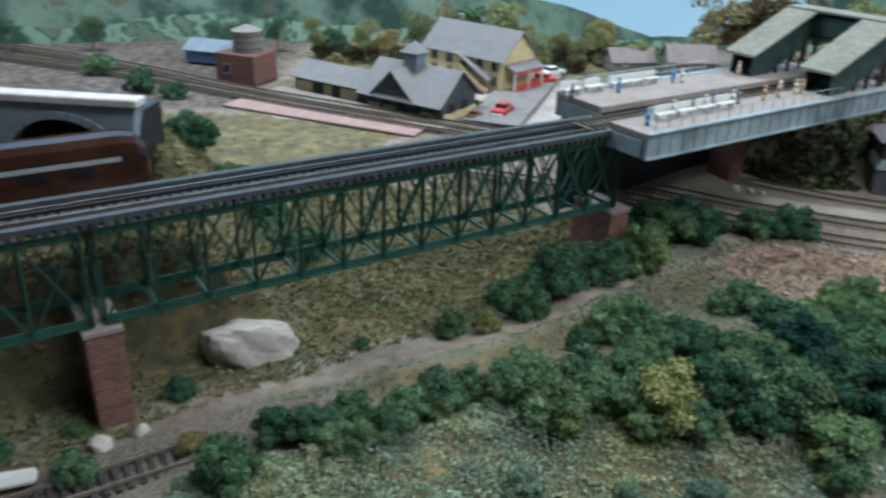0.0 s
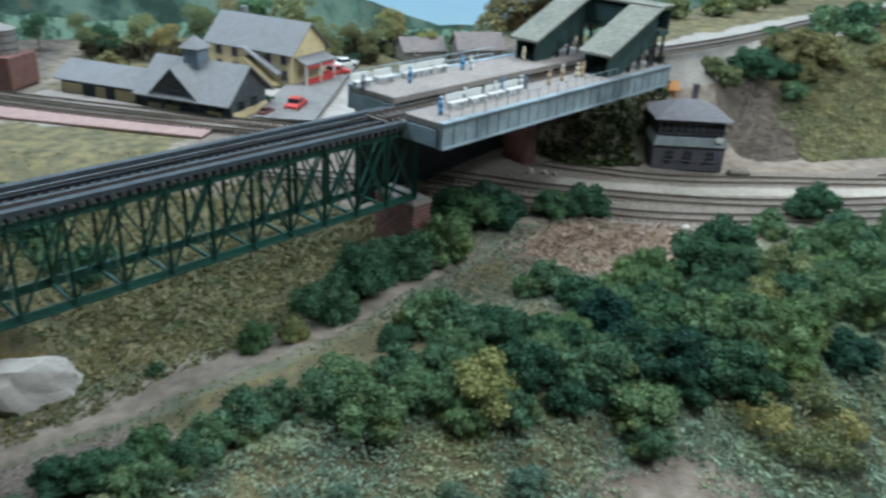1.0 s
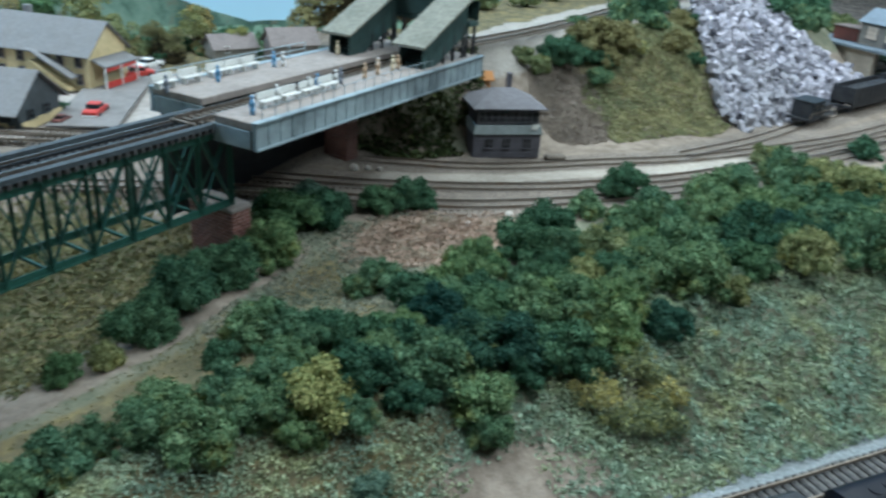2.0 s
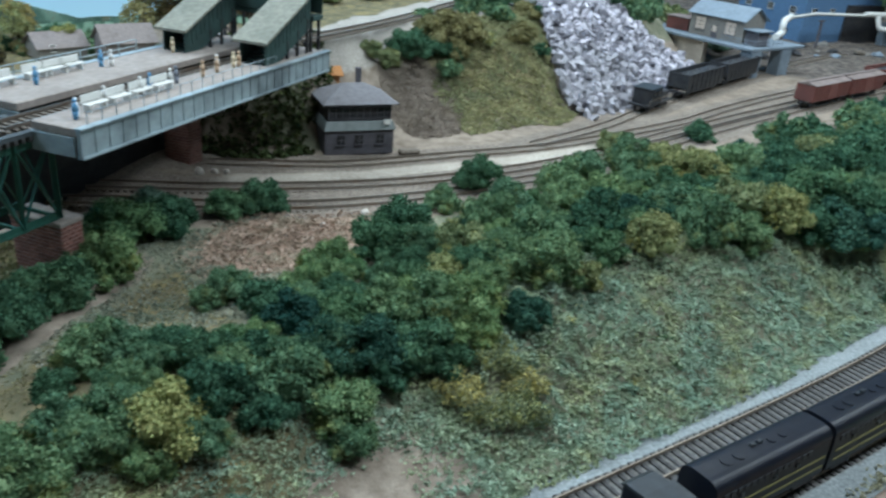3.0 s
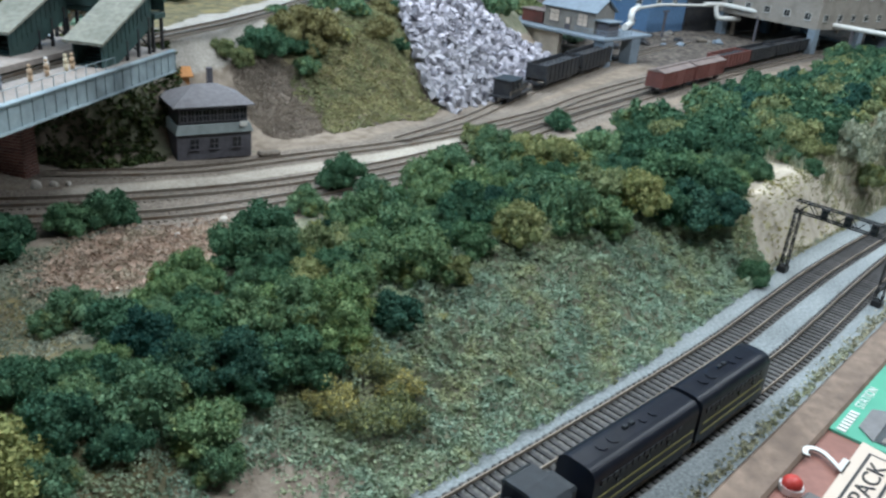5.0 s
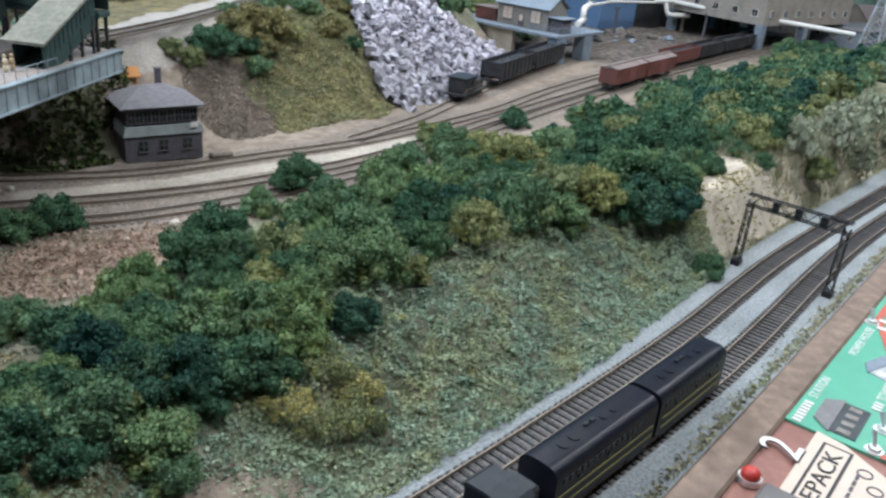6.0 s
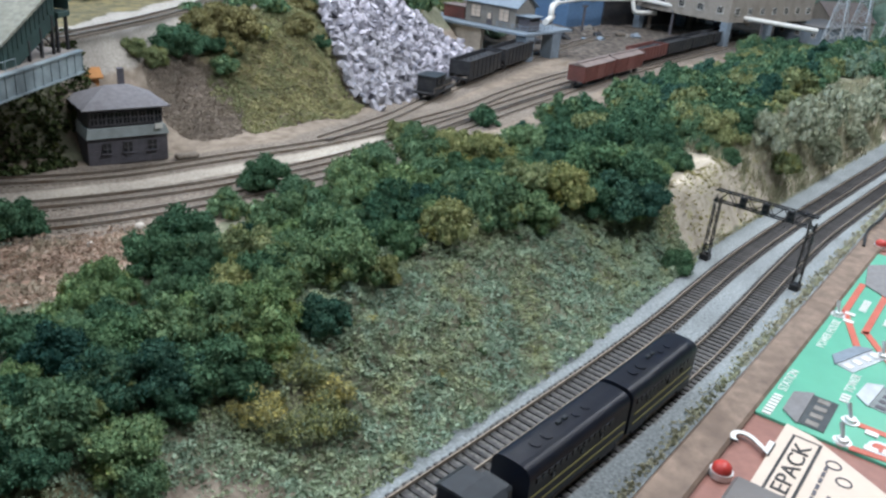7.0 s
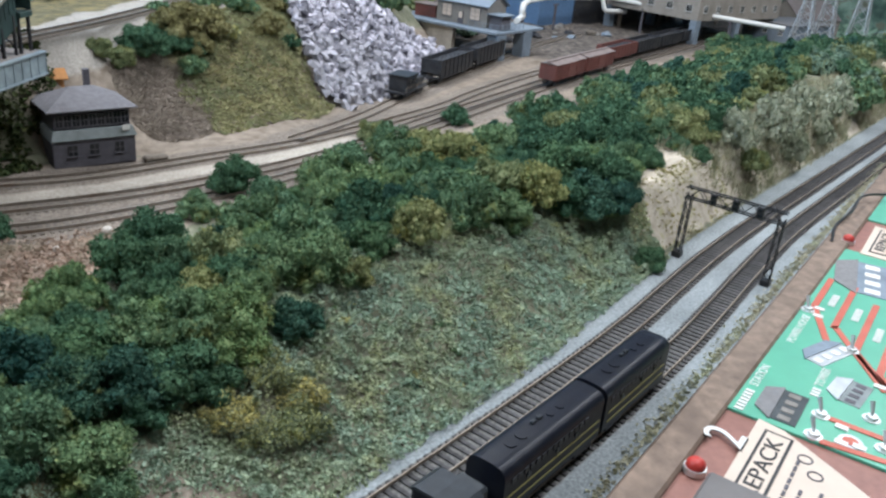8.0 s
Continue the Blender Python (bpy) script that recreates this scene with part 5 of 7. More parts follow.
# added wall, coloured near-black to stand for the deep shade under the platform
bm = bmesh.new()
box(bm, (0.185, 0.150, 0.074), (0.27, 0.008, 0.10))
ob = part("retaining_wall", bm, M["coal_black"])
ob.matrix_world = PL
tagged(ob, "added near-black wall standing for the deep shade behind the platform piers", "wall", kind="structure")
plain_house("orange_shed", face(0.508, 0.934, 0.088, -12), 0.024, 0.018, 0.018, 0.005, "orange", "orange", "small orange shed on the slope behind the signal tower")
bm = bmesh.new()
box(bm, (0.578, 0.838, YARD + 0.003), (0.026, 0.010, 0.006), -10, bevel=0.002)
tagged(part("handcar", bm, M["tie_brown"]), "small brown handcar lying beside the signal tower", "handcar")
UP_LINE = [PL @ Vector((PL_LEN + 0.02, 0.059, 0)), Vector((0.60, 0.995, 0)), Vector((0.711, 1.068, 0)), Vector((0.985, 1.262, 0)), Vector((1.4, 1.5, 0))]
track("upper_track", [(p.x, p.y) for p in UP_LINE], "single grey track on the upper embankment", M["tie_brown"], M["rail"], UPPER + 0.001)


# ---- rolling stock ----
def truck(parent, x, z, y_gauge=0.0172, axle=0.011, r=0.0042):
    """A four-wheel truck: side frames and wheels."""
    for dx in (-axle / 2, axle / 2):
        for s in (-1, 1):
            bm = bmesh.new()
            rod(bm, (x + dx, s * (y_gauge / 2 - 0.0008), z + r), (x + dx, s * (y_gauge / 2 + 0.0012), z + r), r, 12)
            part("wheel", bm, M["coal_black"], parent)
    for s in (-1, 1):
        bm = bmesh.new()
        box(bm, (x, s * (y_gauge / 2 + 0.003), z + r + 0.0006), (axle + 0.008, 0.0022, 0.0034), bevel=0.0006)
        part("truck_frame", bm, M["coal_black"], parent)


def on_line(pts, x):
    """Place and heading on a track at x."""
    l = smooth_path([(*p, 0) for p in pts], 0.01)
    for a, b in zip(l[:-1], l[1:]):
        if a.x <= x <= b.x:
            k = (x - a.x) / (b.x - a.x)
            return a.lerp(b, k), math.degrees(math.atan2(b.y - a.y, b.x - a.x))


def car_pose(pts, x, z):
    p, a = on_line(pts, x)
    return face(p.x, p.y, z, a)


def hopper(m, paint, label, L=0.150, W=0.034, loaded=True, H=0.030):
    """An open hopper car with ribbed sides, slope sheets and a load."""
    t = thing("hopper_car", m, label, "hopper car", "hopper cars in the yard")
    z0 = 0.0095
    for s in (-1, 1):
        bm = bmesh.new()
        box(bm, (0, s * W / 2, z0 + H / 2), (L, 0.0014, H))
        for i in range(9):
            box(bm, (-L / 2 + L * i / 8, s * (W / 2 + 0.001), z0 + H / 2), (0.0018, 0.0016, H))
        box(bm, (0, s * (W / 2 + 0.0006), z0 + H), (L + 0.002, 0.0028, 0.0014))
        part("side", bm, M[paint], t)
        bm = bmesh.new()
        box(bm, (s * L / 2, 0, z0 + H * 0.62), (0.0014, W, H * 0.76))
        box(bm, (s * (L / 2 + 0.003), 0, z0 + 0.001), (0.008, W * 0.9, 0.002))
        part("end", bm, M[paint], t)
    bm = bmesh.new()
    prism(bm, [(-L / 2, -W / 2, z0 + 0.012), (-L * 0.3, -W / 2, z0 - 0.002), (L * 0.3, -W / 2, z0 - 0.002), (L / 2, -W / 2, z0 + 0.012), (L / 2, -W / 2, z0 + 0.014), (-L / 2, -W / 2, z0 + 0.014)], (0, W, 0))
    part("slope_sheet", bm, M[paint], t)
    if loaded:
        bm = bmesh.new()
        bmesh.ops.create_grid(bm, x_segments=40, y_segments=10, size=0.5)
        for v in bm.verts:
            x, y = v.co.x * (L - 0.003), v.co.y * (W - 0.003)
            v.co = Vector((x, y, z0 + H - 0.007 + 0.004 * math.cos(math.pi * v.co.y) + 0.003 * noise.noise(Vector((x * 220, y * 220, m.translation.x)))))
        part("coal_load", bm, M["coal_black"], t, "heaped black coal load")
    for s in (-1, 1):
        truck(t, s * L * 0.36, 0.0)
        bm = bmesh.new()
        box(bm, (s * (L / 2 + 0.008), 0, 0.008), (0.008, 0.003, 0.003), bevel=0.0005)
        part("coupler", bm, M["coal_black"], t)
    return t


def boxcar(m, label, L=0.132, W=0.033, H=0.027):
    t = thing("boxcar", m, label, "boxcar", "dull red boxcars")
    z0 = 0.011
    bm = bmesh.new()
    box(bm, (0, 0, z0 + H / 2), (L, W, H), bevel=0.0008)
    part("body", bm, M["boxcar"], t)
    for i in range(17):
        for s in (-1, 1):
            if abs(i - 8) > 1:
                bm = bmesh.new()
                box(bm, (-L / 2 + L * (i + 0.5) / 17, s * (W / 2 + 0.0004), z0 + H / 2), (0.0012, 0.0008, H * 0.96))
                part("rib", bm, M["boxcar"], t)
    for s in (-1, 1):
        bm = bmesh.new()
        box(bm, (0, s * (W / 2 + 0.0006), z0 + H / 2), (0.030, 0.0014, H * 0.94), bevel=0.0003)
        part("door", bm, M["boxcar"], t)
    bm = bmesh.new()
    prism(bm, [(-L / 2 - 0.001, -W / 2 - 0.001, z0 + H), (-L / 2 - 0.001, W / 2 + 0.001, z0 + H), (-L / 2 - 0.001, 0, z0 + H + 0.0045)], (L + 0.002, 0, 0))
    part("roof", bm, M["car_roof"], t, "dusty brown roof")
    bm = bmesh.new()
    box(bm, (0, 0, z0 + H + 0.0052), (L, 0.006, 0.001))
    part("running_board", bm, M["car_roof"], t)
    for s in (-1, 1):
        truck(t, s * L * 0.36, 0.0)
        bm = bmesh.new()
        box(bm, (s * (L / 2 + 0.005), 0, 0.0085), (0.011, 0.003, 0.003), bevel=0.0005)
        part("coupler", bm, M["coal_black"], t)
    return t


RAILTOP = YARD + 0.0038
hopper(car_pose(COAL_SPUR, 1.222, RAILTOP), "coal_black", "black ribbed hopper car loaded with coal below the rock heap")
hopper(car_pose(COAL_SPUR, 1.386, RAILTOP), "coal_black", "black ribbed hopper car loaded with coal under the mine deck")


def switcher(m):
    t = thing("switcher_locomotive", m, "small black switcher locomotive with weathered frame", "locomotive")
    bm = bmesh.new()
    box(bm, (0, 0, 0.011), (0.072, 0.030, 0.004), bevel=0.0006)
    part("frame", bm, M["coal_black"], t)
    bm = bmesh.new()
    box(bm, (-0.014, 0, 0.026), (0.032, 0.028, 0.026), bevel=0.001)
    cab = part("cab", bm, M["coal_black"], t)
    bm = bmesh.new()
    box(bm, (-0.014, 0, 0.0402), (0.036, 0.031, 0.0022), bevel=0.0008)
    part("cab_roof", bm, M["loco_grey"], cab)
    bm = bmesh.new()
    box(bm, (0.018, 0, 0.020), (0.034, 0.018, 0.015), bevel=0.0015)
    part("hood", bm, M["coal_black"], t)
    bm = bmesh.new()
    rod(bm, (0.022, 0, 0.027), (0.022, 0, 0.033), 0.002, 10)
    part("stack", bm, M["coal_black"], t)
    for s in (-1, 1):
        for x in (-0.021, -0.008):
            window_on(t, face(x, s * 0.0142, 0.031, 0 if s < 0 else 180), 0.008, 0.008, "loco_grey", (0, 0))
    for s in (-1, 1):
        bm = bmesh.new()
        for x in (-0.034, 0.0, 0.034):
            rod(bm, (x, s * 0.0148, 0.013), (x, s * 0.0148, 0.021), 0.0004, 6)
        rod(bm, (-0.034, s * 0.0148, 0.021), (0.034, s * 0.0148, 0.021), 0.0004, 6)
        part("handrail", bm, M["rusty_rail"], t)
    for s in (-1, 1):
        truck(t, s * 0.02, 0.0)


switcher(car_pose(COAL_SPUR, 1.055, RAILTOP) @ Matrix.Diagonal((1.25, 1.1, 0.85, 1)))
boxcar(car_pose(YARD_3, 1.395, RAILTOP), "dull red ribbed boxcar standing on the front yard track")
boxcar(car_pose(YARD_3, 1.536, RAILTOP), "dull red ribbed boxcar coupled behind another")
for x in (1.74, 1.90, 2.06, 2.22):
    hopper(car_pose(YARD_2, x, RAILTOP), "boxcar" if x < 1.8 else "coal_black", "dull brown hopper car in the row before the coal plant" if x < 1.8 else "dark hopper car in the row before the coal plant", H=0.024)


def cab_unit(m, L, label, nose):
    """A streamlined road diesel: rounded roof, side stripe, portholes, fans."""
    t = thing("diesel_unit", m, label, "locomotive", "diesel train on the near track")
    W, z0, zt = 0.0255, 0.0070, 0.0385
    prof = [(-W / 2, z0), (W / 2, z0)] + [(W / 2 * math.copysign(abs(math.cos(a)) ** 0.55, math.cos(a)), zt - 0.008 + 0.008 * math.sin(a) ** 0.8) for a in [math.pi * i / 18 for i in range(19)]]
    stations = [(-L / 2, 1.0, 1.0), (L / 2 - (0.016 if nose else 0.0), 1.0, 1.0)]
    if nose:
        stations += [(L / 2 - 0.008, 0.97, 0.97), (L / 2 - 0.0025, 0.86, 0.86), (L / 2, 0.66, 0.66)]
    bm = bmesh.new()
    rings = []
    for x, sy, sz in stations:
        rings.append([bm.verts.new((x, y * sy, z0 + (z - z0) * sz)) for y, z in prof])
    for a, b in zip(rings[:-1], rings[1:]):
        for k in range(len(prof)):
            bm.faces.new((a[k], b[k], b[(k + 1) % len(prof)], a[(k + 1) % len(prof)]))
    bm.faces.new(rings[0])
    bm.faces.new(rings[-1][::-1])
    bmesh.ops.recalc_face_normals(bm, faces=bm.faces)
    part("body", bm, M["loco_green"], t)
    for s in (-1, 1):
        for z, h in ((0.0195, 0.0011), (0.0125, 0.0011)):
            bm = bmesh.new()
            box(bm, (-0.004 if nose else 0, s * (W / 2 + 0.0002), z), (L - (0.018 if nose else 0.004), 0.0006, h))
            part("stripe", bm, M["yellow"], t, "faded yellow stripe")
        for x in (-L * 0.28, 0.0, L * 0.2):
            bm = bmesh.new()
            rod(bm, (x, s * (W / 2), 0.0245), (x, s * (W / 2 + 0.0006), 0.0245), 0.002, 14)
            part("porthole", bm, M["glass"], t)
        bm = bmesh.new()
        for i in range(14):
            box(bm, (-L * 0.42 + i * L * 0.055, s * (W / 2 + 0.0002), 0.0290), (L * 0.04, 0.0006, 0.0035))
        part("grille", bm, M["loco_grey"], t)
    for x in (-L * 0.3, -L * 0.2, L * 0.08, L * 0.18):
        bm = bmesh.new()
        rod(bm, (x, 0, zt - 0.001), (x, 0, zt + 0.0006), 0.0036 if x < 0 else 0.0026, 16)
        part("roof_fan", bm, M["loco_green"], t)
    for x in (-L * 0.06, L * 0.0):
        bm = bmesh.new()
        box(bm, (x, 0.002, zt + 0.0006), (0.004, 0.0026, 0.0022), bevel=0.0004)
        part("exhaust", bm, M["loco_grey"], t)
    if nose:
        bm = bmesh.new()
        box(bm, (L / 2 - 0.0135, 0, 0.0315), (0.004, 0.020, 0.005), bevel=0.0006)
        part("windshield", bm, M["glass"], t)
        bm = bmesh.new()
        rod(bm, (L / 2 - 0.004, 0, 0.029), (L / 2 - 0.0005, 0, 0.029), 0.0022, 14)
        part("headlight", bm, M["silver"], t)
    for s in (-1, 1):
        truck(t, s * L * 0.33, 0.0, axle=0.013, r=0.0045)
    bm = bmesh.new()
    box(bm, (0, 0, 0.006), (L * 0.3, 0.020, 0.006), bevel=0.001)
    part("fuel_tank", bm, M["coal_black"], t)
    return t


def hood_unit(m, L, label):
    """A road switcher: long hood, cab, short hood, walkways and handrails."""
    t = thing("diesel_unit", m, label, "locomotive", "diesel train on the near track")
    bm = bmesh.new()
    box(bm, (0, 0, 0.010), (L, 0.029, 0.004), bevel=0.0005)
    part("frame", bm, M["loco_green"], t)
    for x0, x1 in ((-L / 2 + 0.004, L * 0.16), (L * 0.33, L / 2 - 0.004)):
        bm = bmesh.new()
        box(bm, ((x0 + x1) / 2, 0, 0.0225), (x1 - x0, 0.019, 0.0215), bevel=0.0018)
        part("hood", bm, M["loco_grey"], t)
    bm = bmesh.new()
    box(bm, (L * 0.245, 0, 0.025), (L * 0.17, 0.028, 0.027), bevel=0.0006)
    cab = part("cab", bm, M["loco_green"], t)
    bm = bmesh.new()
    prism(bm, [(L * 0.15, -0.0155, 0.038), (L * 0.15, -0.012, 0.0405), (L * 0.15, 0, 0.0415), (L * 0.15, 0.012, 0.0405), (L * 0.15, 0.0155, 0.038), (L * 0.15, 0, 0.0395)], (L * 0.19, 0, 0))
    part("cab_roof", bm, M["loco_grey"], cab, "grey rounded cab roof")
    for s in (-1, 1):
        for x in (L * 0.205, L * 0.285):
            window_on(t, face(x, s * 0.0142, 0.031, 0 if s < 0 else 180), 0.006, 0.008, "loco_grey", (0, 0))
        bm = bmesh.new()
        for i in range(8):
            x = -L / 2 + 0.003 + i * (L - 0.006) / 7
            rod(bm, (x, s * 0.0142, 0.012), (x, s * 0.0142, 0.021), 0.0004, 6)
        rod(bm, (-L / 2 + 0.003, s * 0.0142, 0.021), (L / 2 - 0.003, s * 0.0142, 0.021), 0.0004, 6)
        part("handrail", bm, M["yellow"], t)
        bm = bmesh.new()
        box(bm, (0, s * 0.0147, 0.0098), (L, 0.0006, 0.0018))
        part("stripe", bm, M["yellow"], t)
    for x in (-L * 0.36, -L * 0.22, -L * 0.05):
        bm = bmesh.new()
        rod(bm, (x, 0, 0.033), (x, 0, 0.0346), 0.0048, 16)
        part("roof_fan", bm, M["loco_green"], t)
    for s in (-1, 1):
        truck(t, s * L * 0.33, 0.0, axle=0.013, r=0.0045)


TRAIN_X = 0.632
cab_unit(car_pose(NEAR_R, TRAIN_X - 0.052, 0.004), 0.102, "dark streamlined diesel cab unit with yellow stripes", True)
cab_unit(car_pose(NEAR_R, TRAIN_X - 0.160, 0.004), 0.106, "dark streamlined booster unit coupled behind the cab unit", False)
hood_unit(car_pose(NEAR_R, TRAIN_X - 0.274, 0.004), 0.112, "dark grey hood diesel with yellow handrails at the train's end")


def coach():
    m = BR @ Matrix.Translation((0.150, 0.080, 0.1235))
    t = thing("passenger_coach", m, "glossy brown streamlined coach standing before the tunnel portal", "coach")
    L, W, z0, zt = 0.40, 0.031, 0.006, 0.043
    prof = [(-W / 2, z0), (W / 2, z0), (W / 2, zt - 0.011), (W / 2 - 0.002, zt - 0.005), (W / 2 - 0.007, zt - 0.001), (0, zt), (-W / 2 + 0.007, zt - 0.001), (-W / 2 + 0.002, zt - 0.005), (-W / 2, zt - 0.011)]
    bm = bmesh.new()
    rings = []
    for x, k in ((-L / 2, 1), (L / 2 - 0.018, 1), (L / 2 - 0.008, 0.95), (L / 2 - 0.002, 0.8), (L / 2, 0.55)):
        rings.append([bm.verts.new((x, y * k, z0 + (z - z0) * k)) for y, z in prof])
    for a, b in zip(rings[:-1], rings[1:]):
        for k in range(len(prof)):
            bm.faces.new((a[k], b[k], b[(k + 1) % len(prof)], a[(k + 1) % len(prof)]))
    bm.faces.new(rings[0])
    bm.faces.new(rings[-1][::-1])
    bmesh.ops.recalc_face_normals(bm, faces=bm.faces)
    part("body", bm, M["brown_car"], t)
    for s in (-1, 1):
        bm = bmesh.new()
        box(bm, (-0.009, s * (W / 2 + 0.0002), 0.0285), (L - 0.02, 0.0008, 0.003))
        part("stripe", bm, M["silver"], t, "silver side stripe")
        for i in range(13):
            bm = bmesh.new()
            box(bm, (-L / 2 + 0.02 + i * 0.028, s * (W / 2 + 0.0002), 0.0225), (0.014, 0.0006, 0.0055))
            part("window", bm, M["glass"], t)
    for s in (-1, 1):
        truck(t, s * L * 0.36, 0.0)


coach()
line = [BR @ Vector((u, 0.080, 0)) for u in (-0.3, 0.0, 0.2, 0.385)]
track("coach_track", [(p.x, p.y) for p in line], "short track on the ledge behind the truss bridge", M["tie_brown"], M["rusty_rail"], 0.1202)


# ---- signal gantry over the near tracks ----
def gantry():
    a, b = Vector((0.873, 0.3665, 0)), Vector((0.876, 0.2765, 0))
    t = thing("signal_gantry", frame_to(a, b), "black lattice signal bridge over the two near tracks", "signal bridge")
    L, h = (b - a).length, 0.0745
    for x in (0.0, L):
        bm = bmesh.new()
        box(bm, (x, 0, 0.0025), (0.009, 0.010, 0.007), bevel=0.0006)
        part("footing", bm, M["black"], t)
        bm = bmesh.new()
        for dx, dy in ((-1, -1), (1, -1), (1, 1), (-1, 1)):
            beam(bm, (x + dx * 0.0030, dy * 0.0032, 0.004), (x + dx * 0.0026, dy * 0.0026, h - 0.006), 0.0009, 0.0009, (0, 1, 0))
        n = 9
        for i in range(n):
            z0, z1 = 0.006 + (h - 0.014) * i / n, 0.006 + (h - 0.014) * (i + 1) / n
            s = 1 if i % 2 else -1
            for y in (-0.0029, 0.0029):
                beam(bm, (x - s * 0.0028, y, z0), (x + s * 0.0028, y, z1), 0.0006, 0.0006, (0, 1, 0))
            for dx in (-0.0028, 0.0028):
                beam(bm, (x + dx, -s * 0.0029, z0), (x + dx, s * 0.0029, z1), 0.0006, 0.0006, (1, 0, 0))
        part("leg", bm, M["black"], t, "black lattice leg")
    bm = bmesh.new()
    for y in (-0.0032, 0.0032):
        for z in (h - 0.011, h):
            beam(bm, (-0.004, y, z), (L + 0.004, y, z), 0.0012, 0.0012)
        n = 10
        for i in range(n):
            x0, x1 = L * i / n, L * (i + 1) / n
            s = i % 2
            beam(bm, (x0, y, h - 0.011 + 0.011 * s), (x1, y, h - 0.011 * s), 0.0007, 0.0007)
    for i in range(11):
        beam(bm, (L * i / 10, -0.0032, h), (L * i / 10, 0.0032, h), 0.0008, 0.0008)
    part("truss", bm, M["black"], t, "black lattice cross truss")
    for x in (L * 0.28, L * 0.52, L * 0.78):
        bm = bmesh.new()
        box(bm, (x, -0.005, h - 0.005), (0.007, 0.002, 0.011), bevel=0.0008)
        head = part("signal_head", bm, M["black"], t)
        for z in (-0.003, 0.003):
            bm = bmesh.new()
            rod(bm, (x, -0.0058, h - 0.005 + z), (x, -0.0066, h - 0.005 + z), 0.0016, 12)
            part("lens", bm, M["glass"], head)


gantry()


# ---- rock heap ----
def in_poly(x, y, poly):
    c = False
    for (ax, ay), (bx, by) in zip(poly, poly[1:] + poly[:1]):
        if (ay > y) != (by > y) and x < (bx - ax) * (y - ay) / (by - ay) + ax:
            c = not c
    return c


HEAP = [(0.893, 0.925), (0.912, 0.885), (1.0, 0.906), (1.19, 0.985), (1.40, 1.055), (1.27, 1.13), (1.20, 1.26), (1.02, 1.26), (0.985, 1.13)]


def heap_z(x, y):
    d = -(x - 0.912) * 0.331 + (y - 0.885) * 0.944
    e = 1 - 0.25 * float(sst(1.15, 1.4, x))
    return YARD - 0.004 + max(0.0, min(0.70 * d * e, 0.19)) + 0.007 * noise.noise(Vector((x * 22, y * 22, 2.0)))


def rock_heap():
    t = thing("rock_heap", Matrix.Identity(4), "tall loose heap of angular grey-lilac rock chunks", "rock heap")
    n = 60
    bm = bmesh.new()
    grid = {}
    for i in range(n):
        for j in range(n):
            x, y = 0.86 + 0.56 * i / (n - 1), 0.87 + 0.40 * j / (n - 1)
            if in_poly(x, y, HEAP):
                grid[i, j] = bm.verts.new((x, y, heap_z(x, y) - 0.002))
    for (i, j), v in list(grid.items()):
        if all(k in grid for k in ((i + 1, j), (i + 1, j + 1), (i, j + 1))):
            bm.faces.new((v, grid[i + 1, j], grid[i + 1, j + 1], grid[i, j + 1]))
    part("heap_core", bm, M["chunk"], t)
    rng = random.Random(5)
    meshes = []
    for k in range(10):
        bm = bmesh.new()
        bmesh.ops.create_cube(bm, size=1.0)
        bmesh.ops.bevel(bm, geom=list(bm.edges)[:4], offset=0.22, segments=1, affect="EDGES")
        for v in bm.verts:
            v.co = Vector((v.co.x * rng.uniform(0.8, 1.5), v.co.y * rng.uniform(0.5, 1.1), v.co.z * rng.uniform(0.25, 0.6)))
        me = bpy.data.meshes.new("rock_chunk")
        bm.to_mesh(me)
        bm.free()
        me.materials.append(M["chunk"])
        meshes.append(me)
    single, rest_v, rest_f = 0, [], []
    count = 0
    while count < 1900:
        x, y = rng.uniform(0.86, 1.42), rng.uniform(0.87, 1.27)
        if not in_poly(x, y, HEAP):
            continue
        count += 1
        s = rng.uniform(0.0055, 0.0085) if rng.random() < 0.45 else rng.uniform(0.0085, 0.0155)
        m = Matrix.Translation((x, y, heap_z(x, y) + s * rng.uniform(0.05, 0.45))) @ Euler([rng.uniform(0, 6.28) for _ in range(3)]).to_matrix().to_4x4() @ Matrix.Diagonal((s, s, s, 1))
        me = rng.choice(meshes)
        if single < 300 and y < 1.03 and x < 1.12 and s > 0.0065:
            LATE.append(("rock_chunk", me, t, m))
            single += 1
        else:
            b = len(rest_v)
            rest_v += [tuple(m @ v.co) for v in me.vertices]
            rest_f += [tuple(b + i for i in p.vertices) for p in me.polygons]
    me = bpy.data.meshes.new("rock_chunks")
    me.from_pydata(rest_v, [], rest_f)
    mm = M["chunk"].copy()
    nt = mm.node_tree
    g = nt.nodes.new("ShaderNodeNewGeometry")
    bs = nt.nodes["Principled BSDF"]
    src = bs.inputs["Base Color"].links[0].from_socket
    nt.links.new(mixed(nt, 1.0, src, ramp(nt, g.outputs["Random Per Island"], [(0, (0.4, 0.4, 0.43)), (0.5, (0.95, 0.95, 0.97)), (1, (1.6, 1.57, 1.6))]), "MULTIPLY"), bs.inputs["Base Color"])
    me.materials.append(mm)
    ob = new("rock_chunks", me)
    ob.parent = t
    ob["kind"] = "stuff"


rock_heap()


